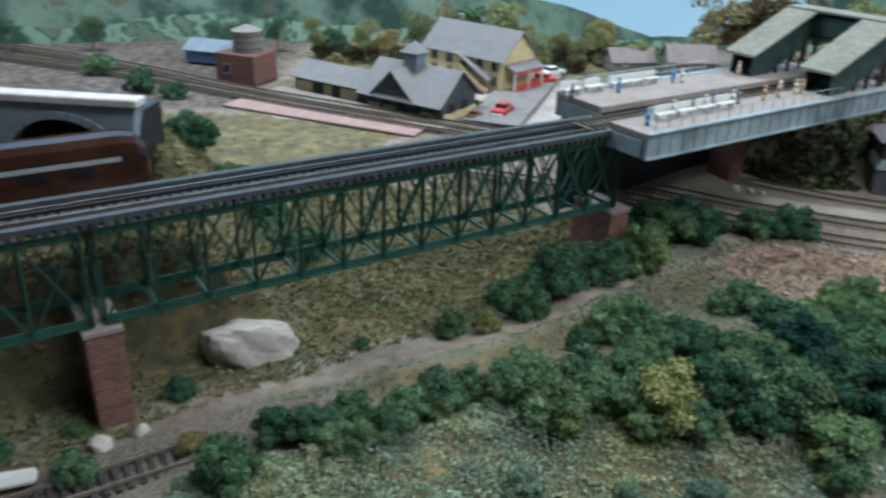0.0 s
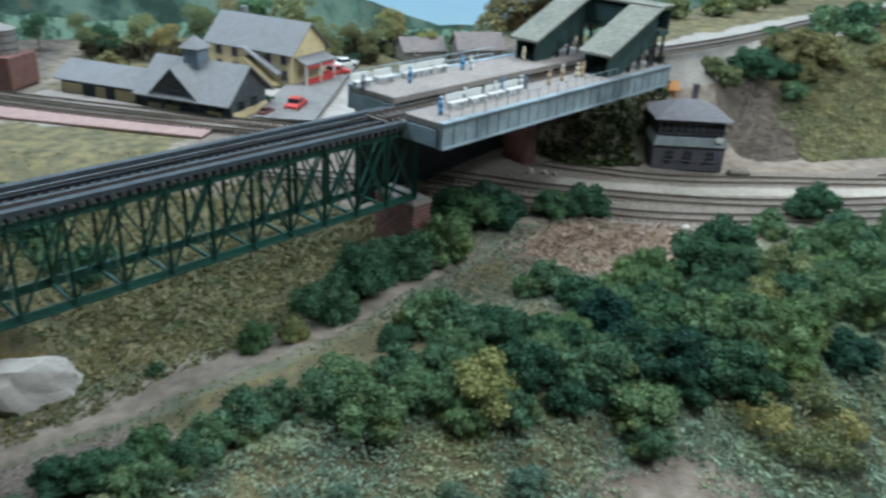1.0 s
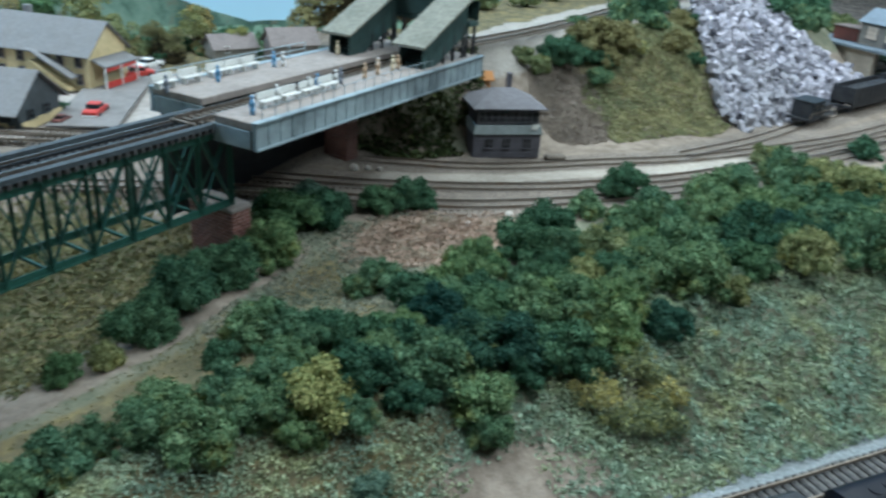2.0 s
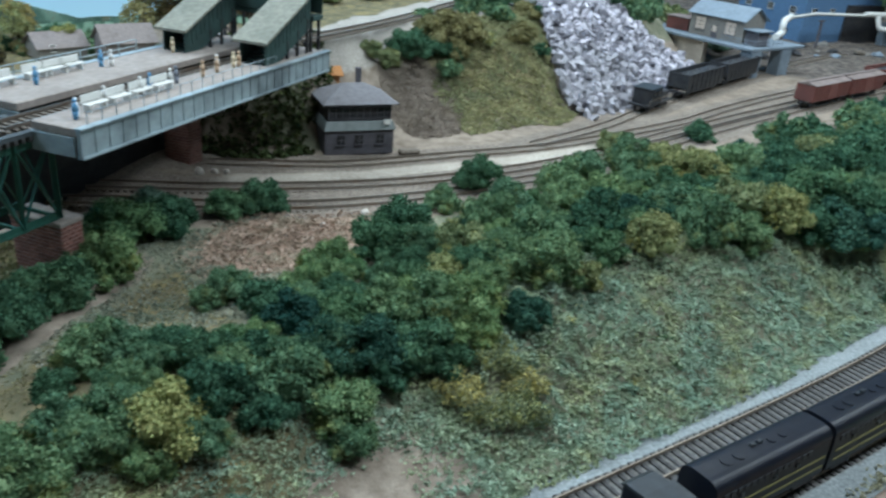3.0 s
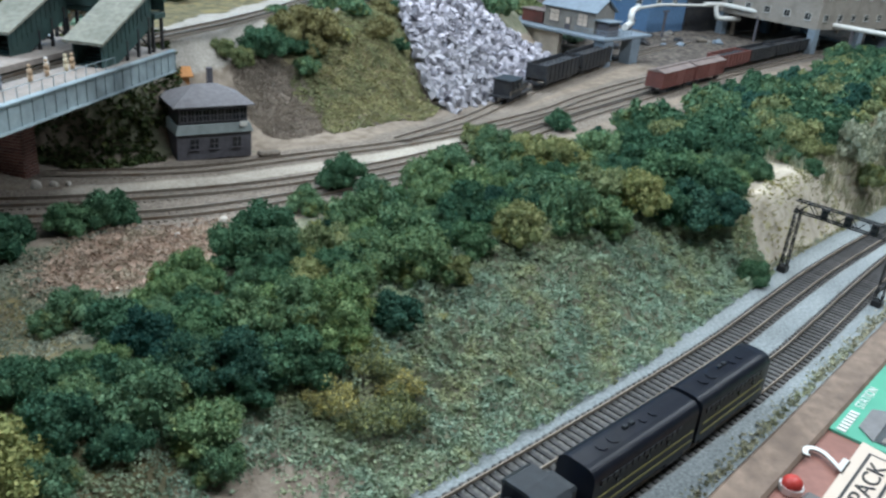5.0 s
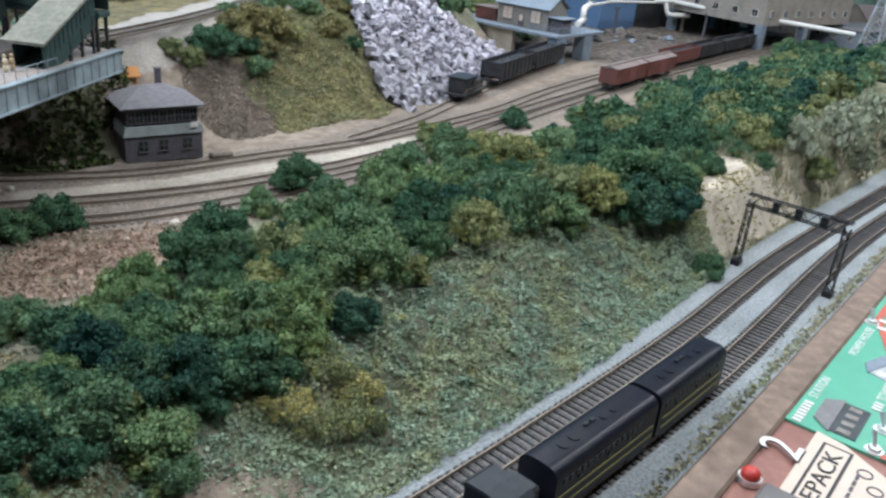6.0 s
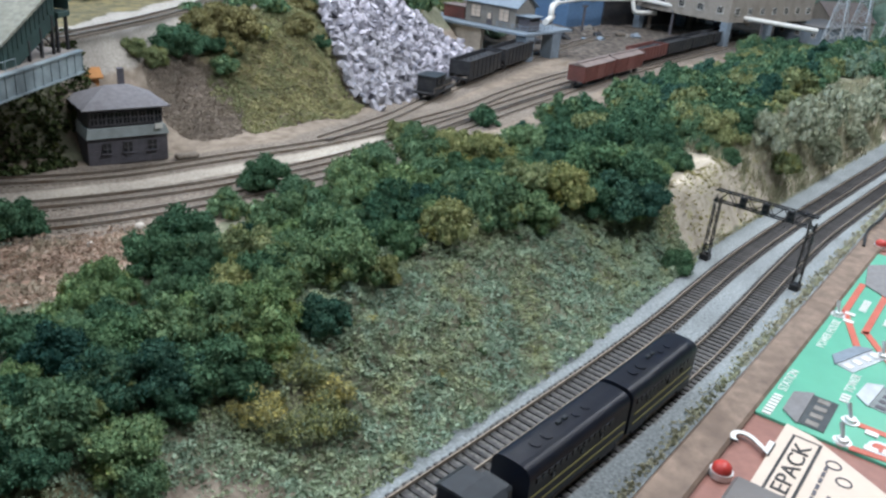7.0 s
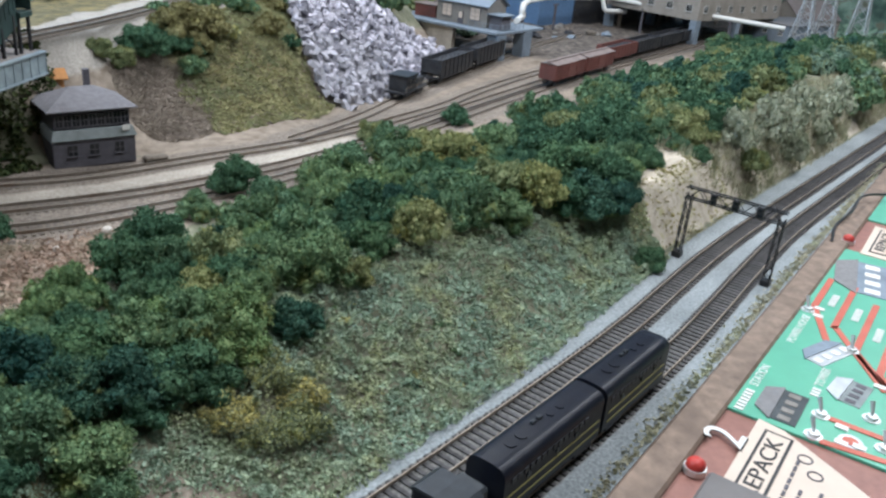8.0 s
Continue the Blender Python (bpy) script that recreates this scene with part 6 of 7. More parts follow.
# ---- mine deck and coal plant ----
def mine():
    m = frame_to((1.43, 1.30), (1.447, 1.022), 0.0)
    t = thing("mine_deck", m, "raised concrete mine deck on a wall and a blue-grey pier", "deck")
    L = 0.28
    bm = bmesh.new()
    box(bm, (L / 2, 0.085, 0.0840), (L, 0.185, 0.006), bevel=0.001)
    part("deck", bm, M["blue_grey"], t, "blue-grey deck slab")
    bm = bmesh.new()
    box(bm, (L / 2 - 0.055, 0.012, 0.055), (L - 0.12, 0.012, 0.054))
    part("wall", bm, M["pale_wall"], t, "cream stained retaining wall")
    for y in (0.016, 0.12):
        bm = bmesh.new()
        box(bm, (L - 0.014, y, 0.054), (0.026, 0.034, 0.052), bevel=0.001)
        part("pier", bm, M["blue_grey"], t)
    s = thing("mine_shack", m @ Matrix.Translation((0.110, 0.022, 0.0875)), "grey boarded mine office with cream windows coloured as lit and blue-grey roof", "shack")
    w, d, h = 0.125, 0.07, 0.044
    bm = bmesh.new()
    gable_walls(bm, 0, w, 0, d, 0, h, h + 0.02)
    part("wall", bm, M["grey_wall"], s)
    bm = bmesh.new()
    gable_roof(bm, 0, w, 0, d, h, h + 0.021, 0.006)
    part("roof", bm, M["blue_grey"], s, "blue-grey roof")
    # no light inside: the cream card colour makes these panes look lit
    for x in (0.026, 0.096):
        window_on(s, face(x, -0.0002, 0.024), 0.024, 0.024, "tower_wall", (1, 2), "card")
    bm = bmesh.new()
    box(bm, (0.061, -0.0008, 0.013), (0.013, 0.0016, 0.024))
    door = part("door", bm, M["tower_wall"], s)
    bm = bmesh.new()
    box(bm, (0.061, -0.0018, 0.018), (0.009, 0.001, 0.012))
    part("door_glass", bm, M["card"], door)
    bm = bmesh.new()
    box(bm, (w + 0.016, 0.025, 0.013), (0.03, 0.035, 0.026), bevel=0.0006)
    part("lean_to", bm, M["tower_wall"], s)
    bm = bmesh.new()
    box(bm, (w + 0.018, 0.022, 0.028), (0.04, 0.046, 0.003), bevel=0.0008)
    part("lean_to_roof", bm, M["blue_grey"], s)
    railing(t, [(L * 0.72, 0.004, 0.0875), (L - 0.004, 0.004, 0.0875), (L - 0.004, 0.10, 0.0875)], 0.012, 2, 0.0005, name="railing", material="blue_grey", gap=0.016)
    b = thing("loading_shed", m @ Matrix.Translation((0.045, 0.03, 0.0875)), "low dark red shed beside the mine office", "shed")
    bm = bmesh.new()
    box(bm, (0.028, 0.02, 0.012), (0.055, 0.04, 0.024), bevel=0.0006)
    part("wall", bm, M["boxcar"], b)
    bm = bmesh.new()
    box(bm, (0.028, 0.02, 0.0252), (0.06, 0.045, 0.0024), bevel=0.0006)
    part("roof", bm, M["car_roof"], b)


mine()


def pipe(name, pts, r, label):
    """A bent pipe with round elbows."""
    cu = bpy.data.curves.new(name, "CURVE")
    cu.dimensions, cu.bevel_depth, cu.bevel_resolution = "3D", r, 3
    sp = cu.splines.new("POLY")
    line = []
    for i, p in enumerate(pts):
        p = Vector(p)
        if 0 < i < len(pts) - 1:
            a, b = Vector(pts[i - 1]), Vector(pts[i + 1])
            k = min(r * 1.6, (a - p).length * 0.45, (b - p).length * 0.45)
            s, e = p + (a - p).normalized() * k, p + (b - p).normalized() * k
            line += [s, s.lerp(p, 0.5).lerp(p.lerp(e, 0.5), 0.5), e]
        else:
            line.append(p)
    sp.points.add(len(line) - 1)
    for q, p in zip(sp.points, line):
        q.co = (*p, 1)
    cu.use_fill_caps = True
    me = bpy.data.meshes.new_from_object(bpy.data.objects.new("tmp", cu))
    me.materials.append(M["white_paint"])
    ob = new(name, me)
    return ob


PIPE_Z = 0.100
t = thing("steam_pipe", Matrix.Identity(4), "fat white lagged steam pipe with square expansion loops", "pipe")
for pts in (((1.60, 1.085, 0.094), (1.70, 1.135, 0.094), (1.67, 1.120, 0.094), (1.67, 1.120, 0.120), (1.76, 1.165, 0.120)),
            ((1.76, 1.165, 0.118), (1.97, 1.238, 0.112), (2.22, 1.215, 0.108)),
            ((2.16, 1.222, 0.112), (2.235, 1.205, 0.112), (2.235, 1.12, 0.108), (2.26, 0.98, 0.104), (2.31, 0.74, 0.096)),
            ((2.20, 1.21, 0.108), (2.20, 1.20, 0.078), (2.27, 1.17, 0.078))):
    o = pipe("pipe_run", pts, 0.0068 if pts[0][0] < 1.7 else (0.0035 if pts[0][0] == 1.76 else 0.0062), "")
    o.parent = t
for x, y in ((1.72, 1.15), (2.0, 1.236), (2.235, 1.10), (2.28, 0.87)):
    bm = bmesh.new()
    beam(bm, (x, y, YARD - 0.004), (x, y, PIPE_Z - 0.006), 0.005, 0.005, (1, 0, 0))
    beam(bm, (x - 0.012, y, PIPE_Z - 0.005), (x + 0.012, y, PIPE_Z - 0.005), 0.004, 0.004)
    part("support", bm, M["tower_wall"], t)


def works(name, m, size, z0, wall, roof, label, rows, cols, posts=True, wide=(0.018, 0.016)):
    """A plant building with rows of windows, raised on posts over the tracks where z0 is above the ground."""
    w, d, h = size
    t = thing(name, m, label, "plant building", "coal plant buildings")
    bm = bmesh.new()
    box(bm, (w / 2, d / 2, z0 + h / 2), (w, d, h), bevel=0.001)
    part("wall", bm, M[wall], t)
    bm = bmesh.new()
    box(bm, (w / 2, d / 2, z0 + h + 0.002), (w + 0.01, d + 0.01, 0.004), bevel=0.001)
    part("roof", bm, M[roof], t)
    for side, ln, mk in (("x", w, lambda a, z: face(a, -0.0002, z)), ("y", d, lambda a, z: face(-0.0002, a, z, -90))):
        k = max(1, round(cols * ln / w))
        for r in range(rows):
            for c in range(k):
                window_on(t, mk(ln * (c + 0.5) / k, z0 + h * (r + 0.55) / rows), wide[0], wide[1], "white_paint", (1, 1))
    if posts and z0 > YARD + 0.01:
        for x in (0.01, w / 2, w - 0.01):
            for y in (0.01, d - 0.01):
                bm = bmesh.new()
                box(bm, (x, y, (z0 + YARD) / 2), (0.02, 0.02, z0 - YARD + 0.004))
                part("pier", bm, M["blue_grey"], t)
    return t


works("coal_breaker", face(2.20, 0.93, 0, -10), (0.42, 0.30, 0.16), 0.090, "beige_wall", "slate", "tall beige coal breaker with window rows over the tracks", 3, 7)
bm = bmesh.new()
box(bm, (2.42, 1.24, 0.075), (0.5, 0.01, 0.10), -10)
tagged(part("loading_bay_wall", bm, M["coal_black"]), "near-black wall behind the loading tracks", "wall", kind="structure")
rngc = random.Random(9)
for i in range(26):
    x, y, r = rngc.uniform(1.62, 2.1), rngc.uniform(1.12, 1.28), rngc.uniform(0.006, 0.016)
    bm = bmesh.new()
    bmesh.ops.create_icosphere(bm, subdivisions=2, radius=r)
    for v in bm.verts:
        v.co *= 1 + 0.5 * noise.noise(v.co * 90 + Vector((i, 0, 0)))
        v.co.z *= 0.6
    ob = part("scrap_lump", bm, M[rngc.choice(["coal_black", "blue_grey", "tie_brown", "grey_wall"])])
    ob.matrix_world = Matrix.Translation((x, y, lie1(x, y) + r * 0.2))
    tagged(ob, "small heap of dark scrap in the plant yard", "scrap", "scrap heaps in the plant yard")
works("power_house", face(2.02, 1.30, 0, -6), (0.34, 0.22, 0.14), YARD, "blue_wall", "blue_grey", "blue corrugated power house behind the pipes", 1, 5, False)
works("engine_shed", face(2.56, 0.80, 0, -18), (0.22, 0.16, 0.05), YARD, "blue_grey", "slate", "low blue-grey engine shed beyond the bushes", 1, 4, False, (0.014, 0.012))
plain_house("coal_office", face(2.84, 0.86, YARD, -22), 0.20, 0.13, 0.05, 0.05, "beige_wall", "brown_roof", "beige house with brown roof at the far end", ((0.04, 0.03), (0.12, 0.03)))
plain_house("low_store", face(2.60, 0.545, 0.055, -35), 0.20, 0.09, 0.022, 0.018, "grey_wall", "blue_grey", "low store with pale roof beyond the bush belt")


def pylon(x, y, h):
    t = thing("lattice_pylon", Matrix.Translation((x, y, YARD)), "silver lattice power pylon beside the coal plant", "pylon", "silver pylons")
    n = 7
    for sx, sy in ((-1, -1), (1, -1), (1, 1), (-1, 1)):
        bm = bmesh.new()
        beam(bm, (sx * 0.028, sy * 0.028, 0), (sx * 0.005, sy * 0.005, h), 0.002, 0.002, (0, 1, 0))
        part("leg", bm, M["silver"], t)
    for i in range(n):
        k0, k1 = i / n, (i + 1) / n
        r0, r1 = 0.028 - 0.023 * k0, 0.028 - 0.023 * k1
        bm = bmesh.new()
        for a in range(4):
            c0, c1 = math.pi / 4 + a * math.pi / 2, math.pi / 4 + (a + 1) * math.pi / 2
            p = lambda r, c, k: (r * 1.414 * math.cos(c), r * 1.414 * math.sin(c), h * k)
            beam(bm, p(r0, c0, k0), p(r1, c1, k1), 0.0013, 0.0013)
            beam(bm, p(r0, c1, k0), p(r1, c0, k1), 0.0013, 0.0013)
        part("lacing", bm, M["silver"], t)
    for z in (0.7, 0.85):
        bm = bmesh.new()
        beam(bm, (-0.045, 0, h * z), (0.045, 0, h * z), 0.002, 0.002)
        part("cross_arm", bm, M["silver"], t)


pylon(2.60, 0.72, 0.20)
pylon(2.72, 0.66, 0.22)
pylon(2.5, 0.75, 0.18)


# ---- control panel ----
PN = frame_to((0.637, 0.226), (1.048, 0.258), 0.0)


def writing(name, body, size, m, material, parent=None):
    cu = bpy.data.curves.new(name, "FONT")
    cu.body, cu.size, cu.extrude, cu.align_x, cu.align_y = body, size, 0.0003, "CENTER", "CENTER"
    me = bpy.data.meshes.new_from_object(bpy.data.objects.new("tmp", cu))
    me.materials.append(material)
    ob = new(name, me)
    ob.matrix_world = m
    if parent:
        ob.parent = parent
        ob.matrix_parent_inverse = Matrix.Identity(4)
    return ob


def toggle(parent, u, v, turn):
    bm = bmesh.new()
    rod(bm, (u, v, 0.0010), (u, v, 0.0022), 0.0062, 18)
    rod(bm, (u, v, 0.0022), (u, v, 0.0046), 0.0042, 6)
    sw = part("toggle_switch", bm, M["chrome"], parent, "chrome toggle switch")
    bm = bmesh.new()
    rod(bm, (u, v, 0.004), (u + 0.006 * math.cos(turn), v + 0.006 * math.sin(turn), 0.013), 0.0011, 10, 0.0018)
    part("lever", bm, M["chrome"], sw)


def button(parent, u, v):
    bm = bmesh.new()
    rod(bm, (u, v, 0.0), (u, v, 0.004), 0.0072, 20)
    base = part("push_button", bm, M["chrome"], parent, "red push button")
    bm = bmesh.new()
    r = bmesh.ops.create_uvsphere(bm, u_segments=20, v_segments=10, radius=0.0062)
    bmesh.ops.transform(bm, matrix=Matrix.Translation((u, v, 0.005)) @ Matrix.Diagonal((1, 1, 0.85, 1)), verts=r["verts"])
    part("button_cap", bm, M["red_paint"], base, smooth=True)


def bar(parent, name, u0, v0, u1, v1, w, material, z=0.0018, h=0.0006):
    bm = bmesh.new()
    beam(bm, (u0, v0, z), (u1, v1, z), w, h)
    return part(name, bm, material, parent)


def control_panel():
    bm = bmesh.new()
    box(bm, (0.35, -0.11, -0.006), (1.9, 0.222, 0.010), bevel=0.001)
    ob = part("panel_shelf", bm, M["panel_brown"])
    ob.matrix_world = PN
    tagged(ob, "red-brown hardboard shelf along the bench edge", "shelf", kind="structure")
    white, red, black = M["white_paint"], M["panel_red"], M["black"]
    t = thing("control_panel", PN, "green track diagram panel with toggle switches and red lines", "control panel")
    bm = bmesh.new()
    box(bm, (0.206, -0.100, 0.0), (0.412, 0.2, 0.0026), bevel=0.0004)
    part("board", bm, M["panel_green"], t, "green painted board")
    bm = bmesh.new()
    box(bm, (0.206, 0.0008, 0.0002), (0.412, 0.0014, 0.003))
    part("edge_strip", bm, white, t, "thin white edge")
    for u0, v0, u1, v1 in ((0.306, -0.017, 0.225, -0.017), (0.225, -0.017, 0.160, -0.040), (0.302, -0.040, 0.190, -0.040), (0.195, -0.040, 0.104, -0.093), (0.272, -0.063, 0.158, -0.063), (0.160, -0.062, 0.08, -0.112), (0.245, -0.085, 0.13, -0.085), (0.13, -0.085, 0.07, -0.12),
                           (0.036, -0.056, 0.036, -0.125), (-0.012 + 0.014, -0.066, 0.014, -0.145), (0.22, -0.11, 0.12, -0.11), (0.036, -0.125, 0.3, -0.125), (0.014, -0.145, 0.34, -0.145)):
        bar(t, "track_line", u0, v0, u1, v1, 0.0058, red)
    for u, v in ((0.030, -0.075), (0.222, -0.022), (0.010, -0.078), (0.013, -0.089), (0.11, -0.088), (0.205, -0.024)):
        bm = bmesh.new()
        box(bm, (u, v, 0.0022), (0.0058, 0.0085, 0.0006))
        part("white_mark", bm, white, t)
    for u, v, a in ((0.212, -0.014, 0.6), (0.157, -0.060, 0.4), (0.036, -0.060, 0.8), (0.057, -0.090, 0.5), (0.006, -0.061, 0.7), (0.023, -0.103, 0.5), (0.11, -0.105, 0.6), (0.25, -0.10, 0.6)):
        toggle(t, u, v, a)
    writing("panel_lettering", "POWER HOUSE", 0.0092, Matrix.Translation((0.168, -0.0165, 0.0014)) @ Matrix.Identity(4), white, t)
    writing("panel_lettering", "STATION", 0.0092, Matrix.Translation((0.062, -0.0115, 0.0014)), white, t)
    writing("panel_lettering", "TOWER", 0.0092, Matrix.Translation((0.094, -0.0505, 0.0014)), white, t)
    for u, v, w, n in ((0.018, -0.0115, 0.034, 7), (0.066, -0.0505, 0.014, 3), (0.252, -0.029, 0.030, 6), (0.235, -0.052, 0.030, 6), (0.205, -0.074, 0.030, 6), (0.19, -0.098, 0.034, 6)):
        for i in range(n):
            bm = bmesh.new()
            box(bm, (u - w / 2 + w * (i + 0.5) / n, v, 0.0018), (w / n * 0.62, 0.0062, 0.0006))
            part("letter_bar", bm, white, t)

    def picture(u, v, sx, sy, turn, cols):
        """A little printed picture of a building, as flat shapes."""
        q = Matrix.Translation((u, v, 0.0016)) @ Matrix.Rotation(radians(turn), 4, "Z")
        bm = bmesh.new()
        box(bm, (0, -sy * 0.2, 0), (sx, sy * 0.6, 0.0007), m=q)
        pic = part("printed_picture", bm, M[cols[0]], t, "small printed picture of a building")
        bm = bmesh.new()
        prism(bm, [(-sx * 0.55, sy * 0.08, 0.0002), (sx * 0.55, sy * 0.08, 0.0002), (sx * 0.35, sy * 0.5, 0.0002), (-sx * 0.3, sy * 0.5, 0.0002)], (0, 0, 0.0009), q)
        part("printed_roof", bm, M[cols[1]], pic)
        for i in range(4):
            bm = bmesh.new()
            box(bm, (-sx * 0.38 + sx * 0.25 * i, -sy * 0.2, 0.0004), (sx * 0.13, sy * 0.28, 0.0008), m=q)
            part("printed_window", bm, M[cols[2]], pic)

    picture(0.335, -0.040, 0.090, 0.050, 8, ("blue_grey", "slate", "white_paint"))
    picture(0.138, -0.044, 0.050, 0.024, -20, ("silver", "blue_grey", "white_paint"))
    picture(0.030, -0.034, 0.046, 0.030, 0, ("station_wall", "slate", "grey_wall"))
    picture(0.086, -0.070, 0.038, 0.026, -6, ("tower_band", "silver", "tower_wall"))
    bm = bmesh.new()
    rod(bm, (0.016, -0.083, 0.0012), (0.016, -0.083, 0.0020), 0.0082, 24)
    badge = part("round_badge", bm, M["silver"], t, "round grey printed badge")
    bm = bmesh.new()
    rod(bm, (0.016, -0.083, 0.0020), (0.016, -0.083, 0.0024), 0.0052, 24)
    part("badge_centre", bm, M["panel_red"], badge)

    for off in (0.0, 0.522):
        t2 = thing("button_plate", PN @ Matrix.Translation((off, 0, 0)), "red-brown button plate with printed cream card", "button plate", "button plates on the shelf")
        button(t2, -0.086, -0.010)
        bm = bmesh.new()
        prism(bm, [(-0.115, -0.027, 0.0002), (-0.001, -0.0265, 0.0002), (-0.004, -0.045, 0.0002), (-0.030, -0.088, 0.0002), (-0.06, -0.135, 0.0002), (-0.115, -0.135, 0.0002)], (0, 0, 0.0022))
        card = part("printed_card", bm, M["card"], t2, "cream printed card")
        bm = bmesh.new()
        box(bm, (-0.0575, -0.043, 0.0026), (0.092, 0.019, 0.0006))
        part("black_frame", bm, black, card)
        bm = bmesh.new()
        box(bm, (-0.0575, -0.043, 0.003), (0.087, 0.0150, 0.0006))
        part("frame_inset", bm, M["card"], card)
        writing("heavy_lettering", "REPACK", 0.0150, Matrix.Translation((-0.0575, -0.0432, 0.0036)) @ Matrix.Diagonal((1.35, 1, 1, 1)), black, card)
        for i, (u, v, n) in enumerate(((-0.088, -0.060, 5), (-0.05, -0.060, 3), (-0.088, -0.068, 4), (-0.09, -0.079, 5), (-0.095, -0.092, 5))):
            for k in range(n):
                bm = bmesh.new()
                box(bm, (u + k * 0.0075, v, 0.0027), (0.0055, 0.0022, 0.0005))
                part("print_bar", bm, M["tower_wall"], card)
        for u, v in ((-0.042, -0.072), (-0.028, -0.063)):
            bm = bmesh.new()
            for i in range(16):
                a, b = i * math.pi / 8, (i + 1) * math.pi / 8
                beam(bm, (u + 0.0045 * math.cos(a), v + 0.0045 * math.sin(a), 0.0027), (u + 0.0045 * math.cos(b), v + 0.0045 * math.sin(b), 0.0027), 0.0010, 0.0005)
            part("printed_ring", bm, M["tower_wall"], card)
        if off == 0.0:
            two_back = writing("number_shadow", "2", 0.040, Matrix.Translation((-0.0400, -0.0160, 0.0026)), black, t2)
            writing("number", "2", 0.0375, Matrix.Translation((-0.0400, -0.0157, 0.0034)), white, t2)
            bm = bmesh.new()
            box(bm, (-0.112, -0.040, 0.006), (0.036, 0.040, 0.012), bevel=0.002)
            part("grey_box", bm, M["plastic_grey"], t2, "grey plastic box")
    t3 = thing("control_panel", PN @ Matrix.Translation((0.545, 0, 0)), "second green track diagram panel further along the shelf", "control panel")
    bm = bmesh.new()
    box(bm, (0.206, -0.100, 0.0), (0.412, 0.2, 0.0026), bevel=0.0004)
    part("board", bm, M["panel_green"], t3)
    cu = [(0.415, 0.004, 0.004), (0.47, 0.010, 0.006), (0.53, 0.004, 0.010), (0.60, 0.002, 0.014), (0.66, -0.03, 0.010)]
    bm = bmesh.new()
    l = smooth_path(cu, 0.01)
    for a, b in zip(l[:-1], l[1:]):
        rod(bm, a, b, 0.0016, 8)
    ob = part("cable", bm, black)
    ob.matrix_world = PN
    tagged(ob, "loose black cable lying over the bench edge", "cable")


control_panel()


# ---- more planting ----
def scatter(name, label, count, place, size, material, seed, flat=0.7, humps=0.0, leaves=3):
    """Countless small tufts of ground cover as one object; humps: height of the swellings in the growth."""
    rng = np.random.default_rng(seed)
    C, S = [], []
    while len(C) < count:
        p = place(rng)
        if p is None:
            continue
        x, y, s = p
        hump = max(0.0, noise.noise(Vector((x * 75, y * 75, seed))) + 0.6 * noise.noise(Vector((x * 150, y * 150, seed)))) if humps else 0.0
        C.append((x, y, lie1(x, y) + size * 0.25 * s + humps * hump))
        S.append(size * s)
    S = np.array(S)
    v, f = leaf_cloud(rng, C, S * 0.75, count * leaves, S * 0.8, flat, np.repeat(np.arange(count), leaves))
    return tagged(new(name, leaf_mesh(name, v, f, material)), label, "ground cover", kind="stuff")


def blades(name, label, count, place, size, material, seed):
    """Thin upright grass blades in tufts, as one object."""
    rng = np.random.default_rng(seed)
    V, F = [], []
    k = 0
    while k < count:
        p = place(rng)
        if p is None:
            continue
        k += 1
        x, y, s = p
        z = lie1(x, y) - 0.001
        for q in range(4):
            a = rng.random() * 6.283
            r, h = 0.002 * s, size * s * rng.uniform(0.5, 1.1)
            bx, by = x + rng.normal() * r, y + rng.normal() * r
            w = 0.0007 * s
            b = len(V)
            lean = rng.normal(size=2) * h * 0.22
            V += [(bx - w * math.cos(a), by - w * math.sin(a), z), (bx + w * math.cos(a), by + w * math.sin(a), z), (bx + lean[0], by + lean[1], z + h)]
            F.append((b, b + 1, b + 2))
    me = bpy.data.meshes.new(name)
    me.from_pydata([tuple(map(float, q)) for q in V], [], F)
    me.materials.append(material)
    return tagged(new(name, me), label, "grass", kind="stuff")


def carpet_mat(name, cols, patch, patch_scale=26):
    m, nt, b = base_mat(name, 0.95)
    b.inputs["Specular IOR Level"].default_value = 0.1
    g = nt.nodes.new("ShaderNodeNewGeometry")
    c = ramp(nt, g.outputs["Random Per Island"], [(0, cols[0]), (0.5, cols[1]), (1, cols[2])])
    c = mixed(nt, ramp(nt, noise_out(nt, patch_scale, 4), [(0.47, (0, 0, 0)), (0.66, (0.8, 0.8, 0.8))]), c, patch)
    c = mixed(nt, ramp(nt, noise_out(nt, patch_scale * 2.2, 5, 0.7), [(0.42, (0.55, 0.55, 0.55)), (0.54, (0, 0, 0))]), c, tuple(0.6 * v for v in cols[0]))
    c = mixed(nt, ramp(nt, noise_out(nt, patch_scale * 0.37, 3), [(0.45, (0, 0, 0)), (0.7, (0.5, 0.5, 0.5))]), c, tuple(1.1 * v for v in patch))
    nt.links.new(c, b.inputs["Base Color"])
    return m


CARPET = carpet_mat("slope_cover", ((0.265, 0.365, 0.275), (0.315, 0.42, 0.315), (0.37, 0.47, 0.355)), (0.40, 0.41, 0.22))
DRY = carpet_mat("dry_cover", ((0.17, 0.16, 0.09), (0.26, 0.235, 0.13), (0.37, 0.31, 0.16)), (0.16, 0.19, 0.11))
HILL = carpet_mat("hill_cover", ((0.22, 0.225, 0.115), (0.35, 0.34, 0.18), (0.49, 0.45, 0.25)), (0.2, 0.24, 0.14))
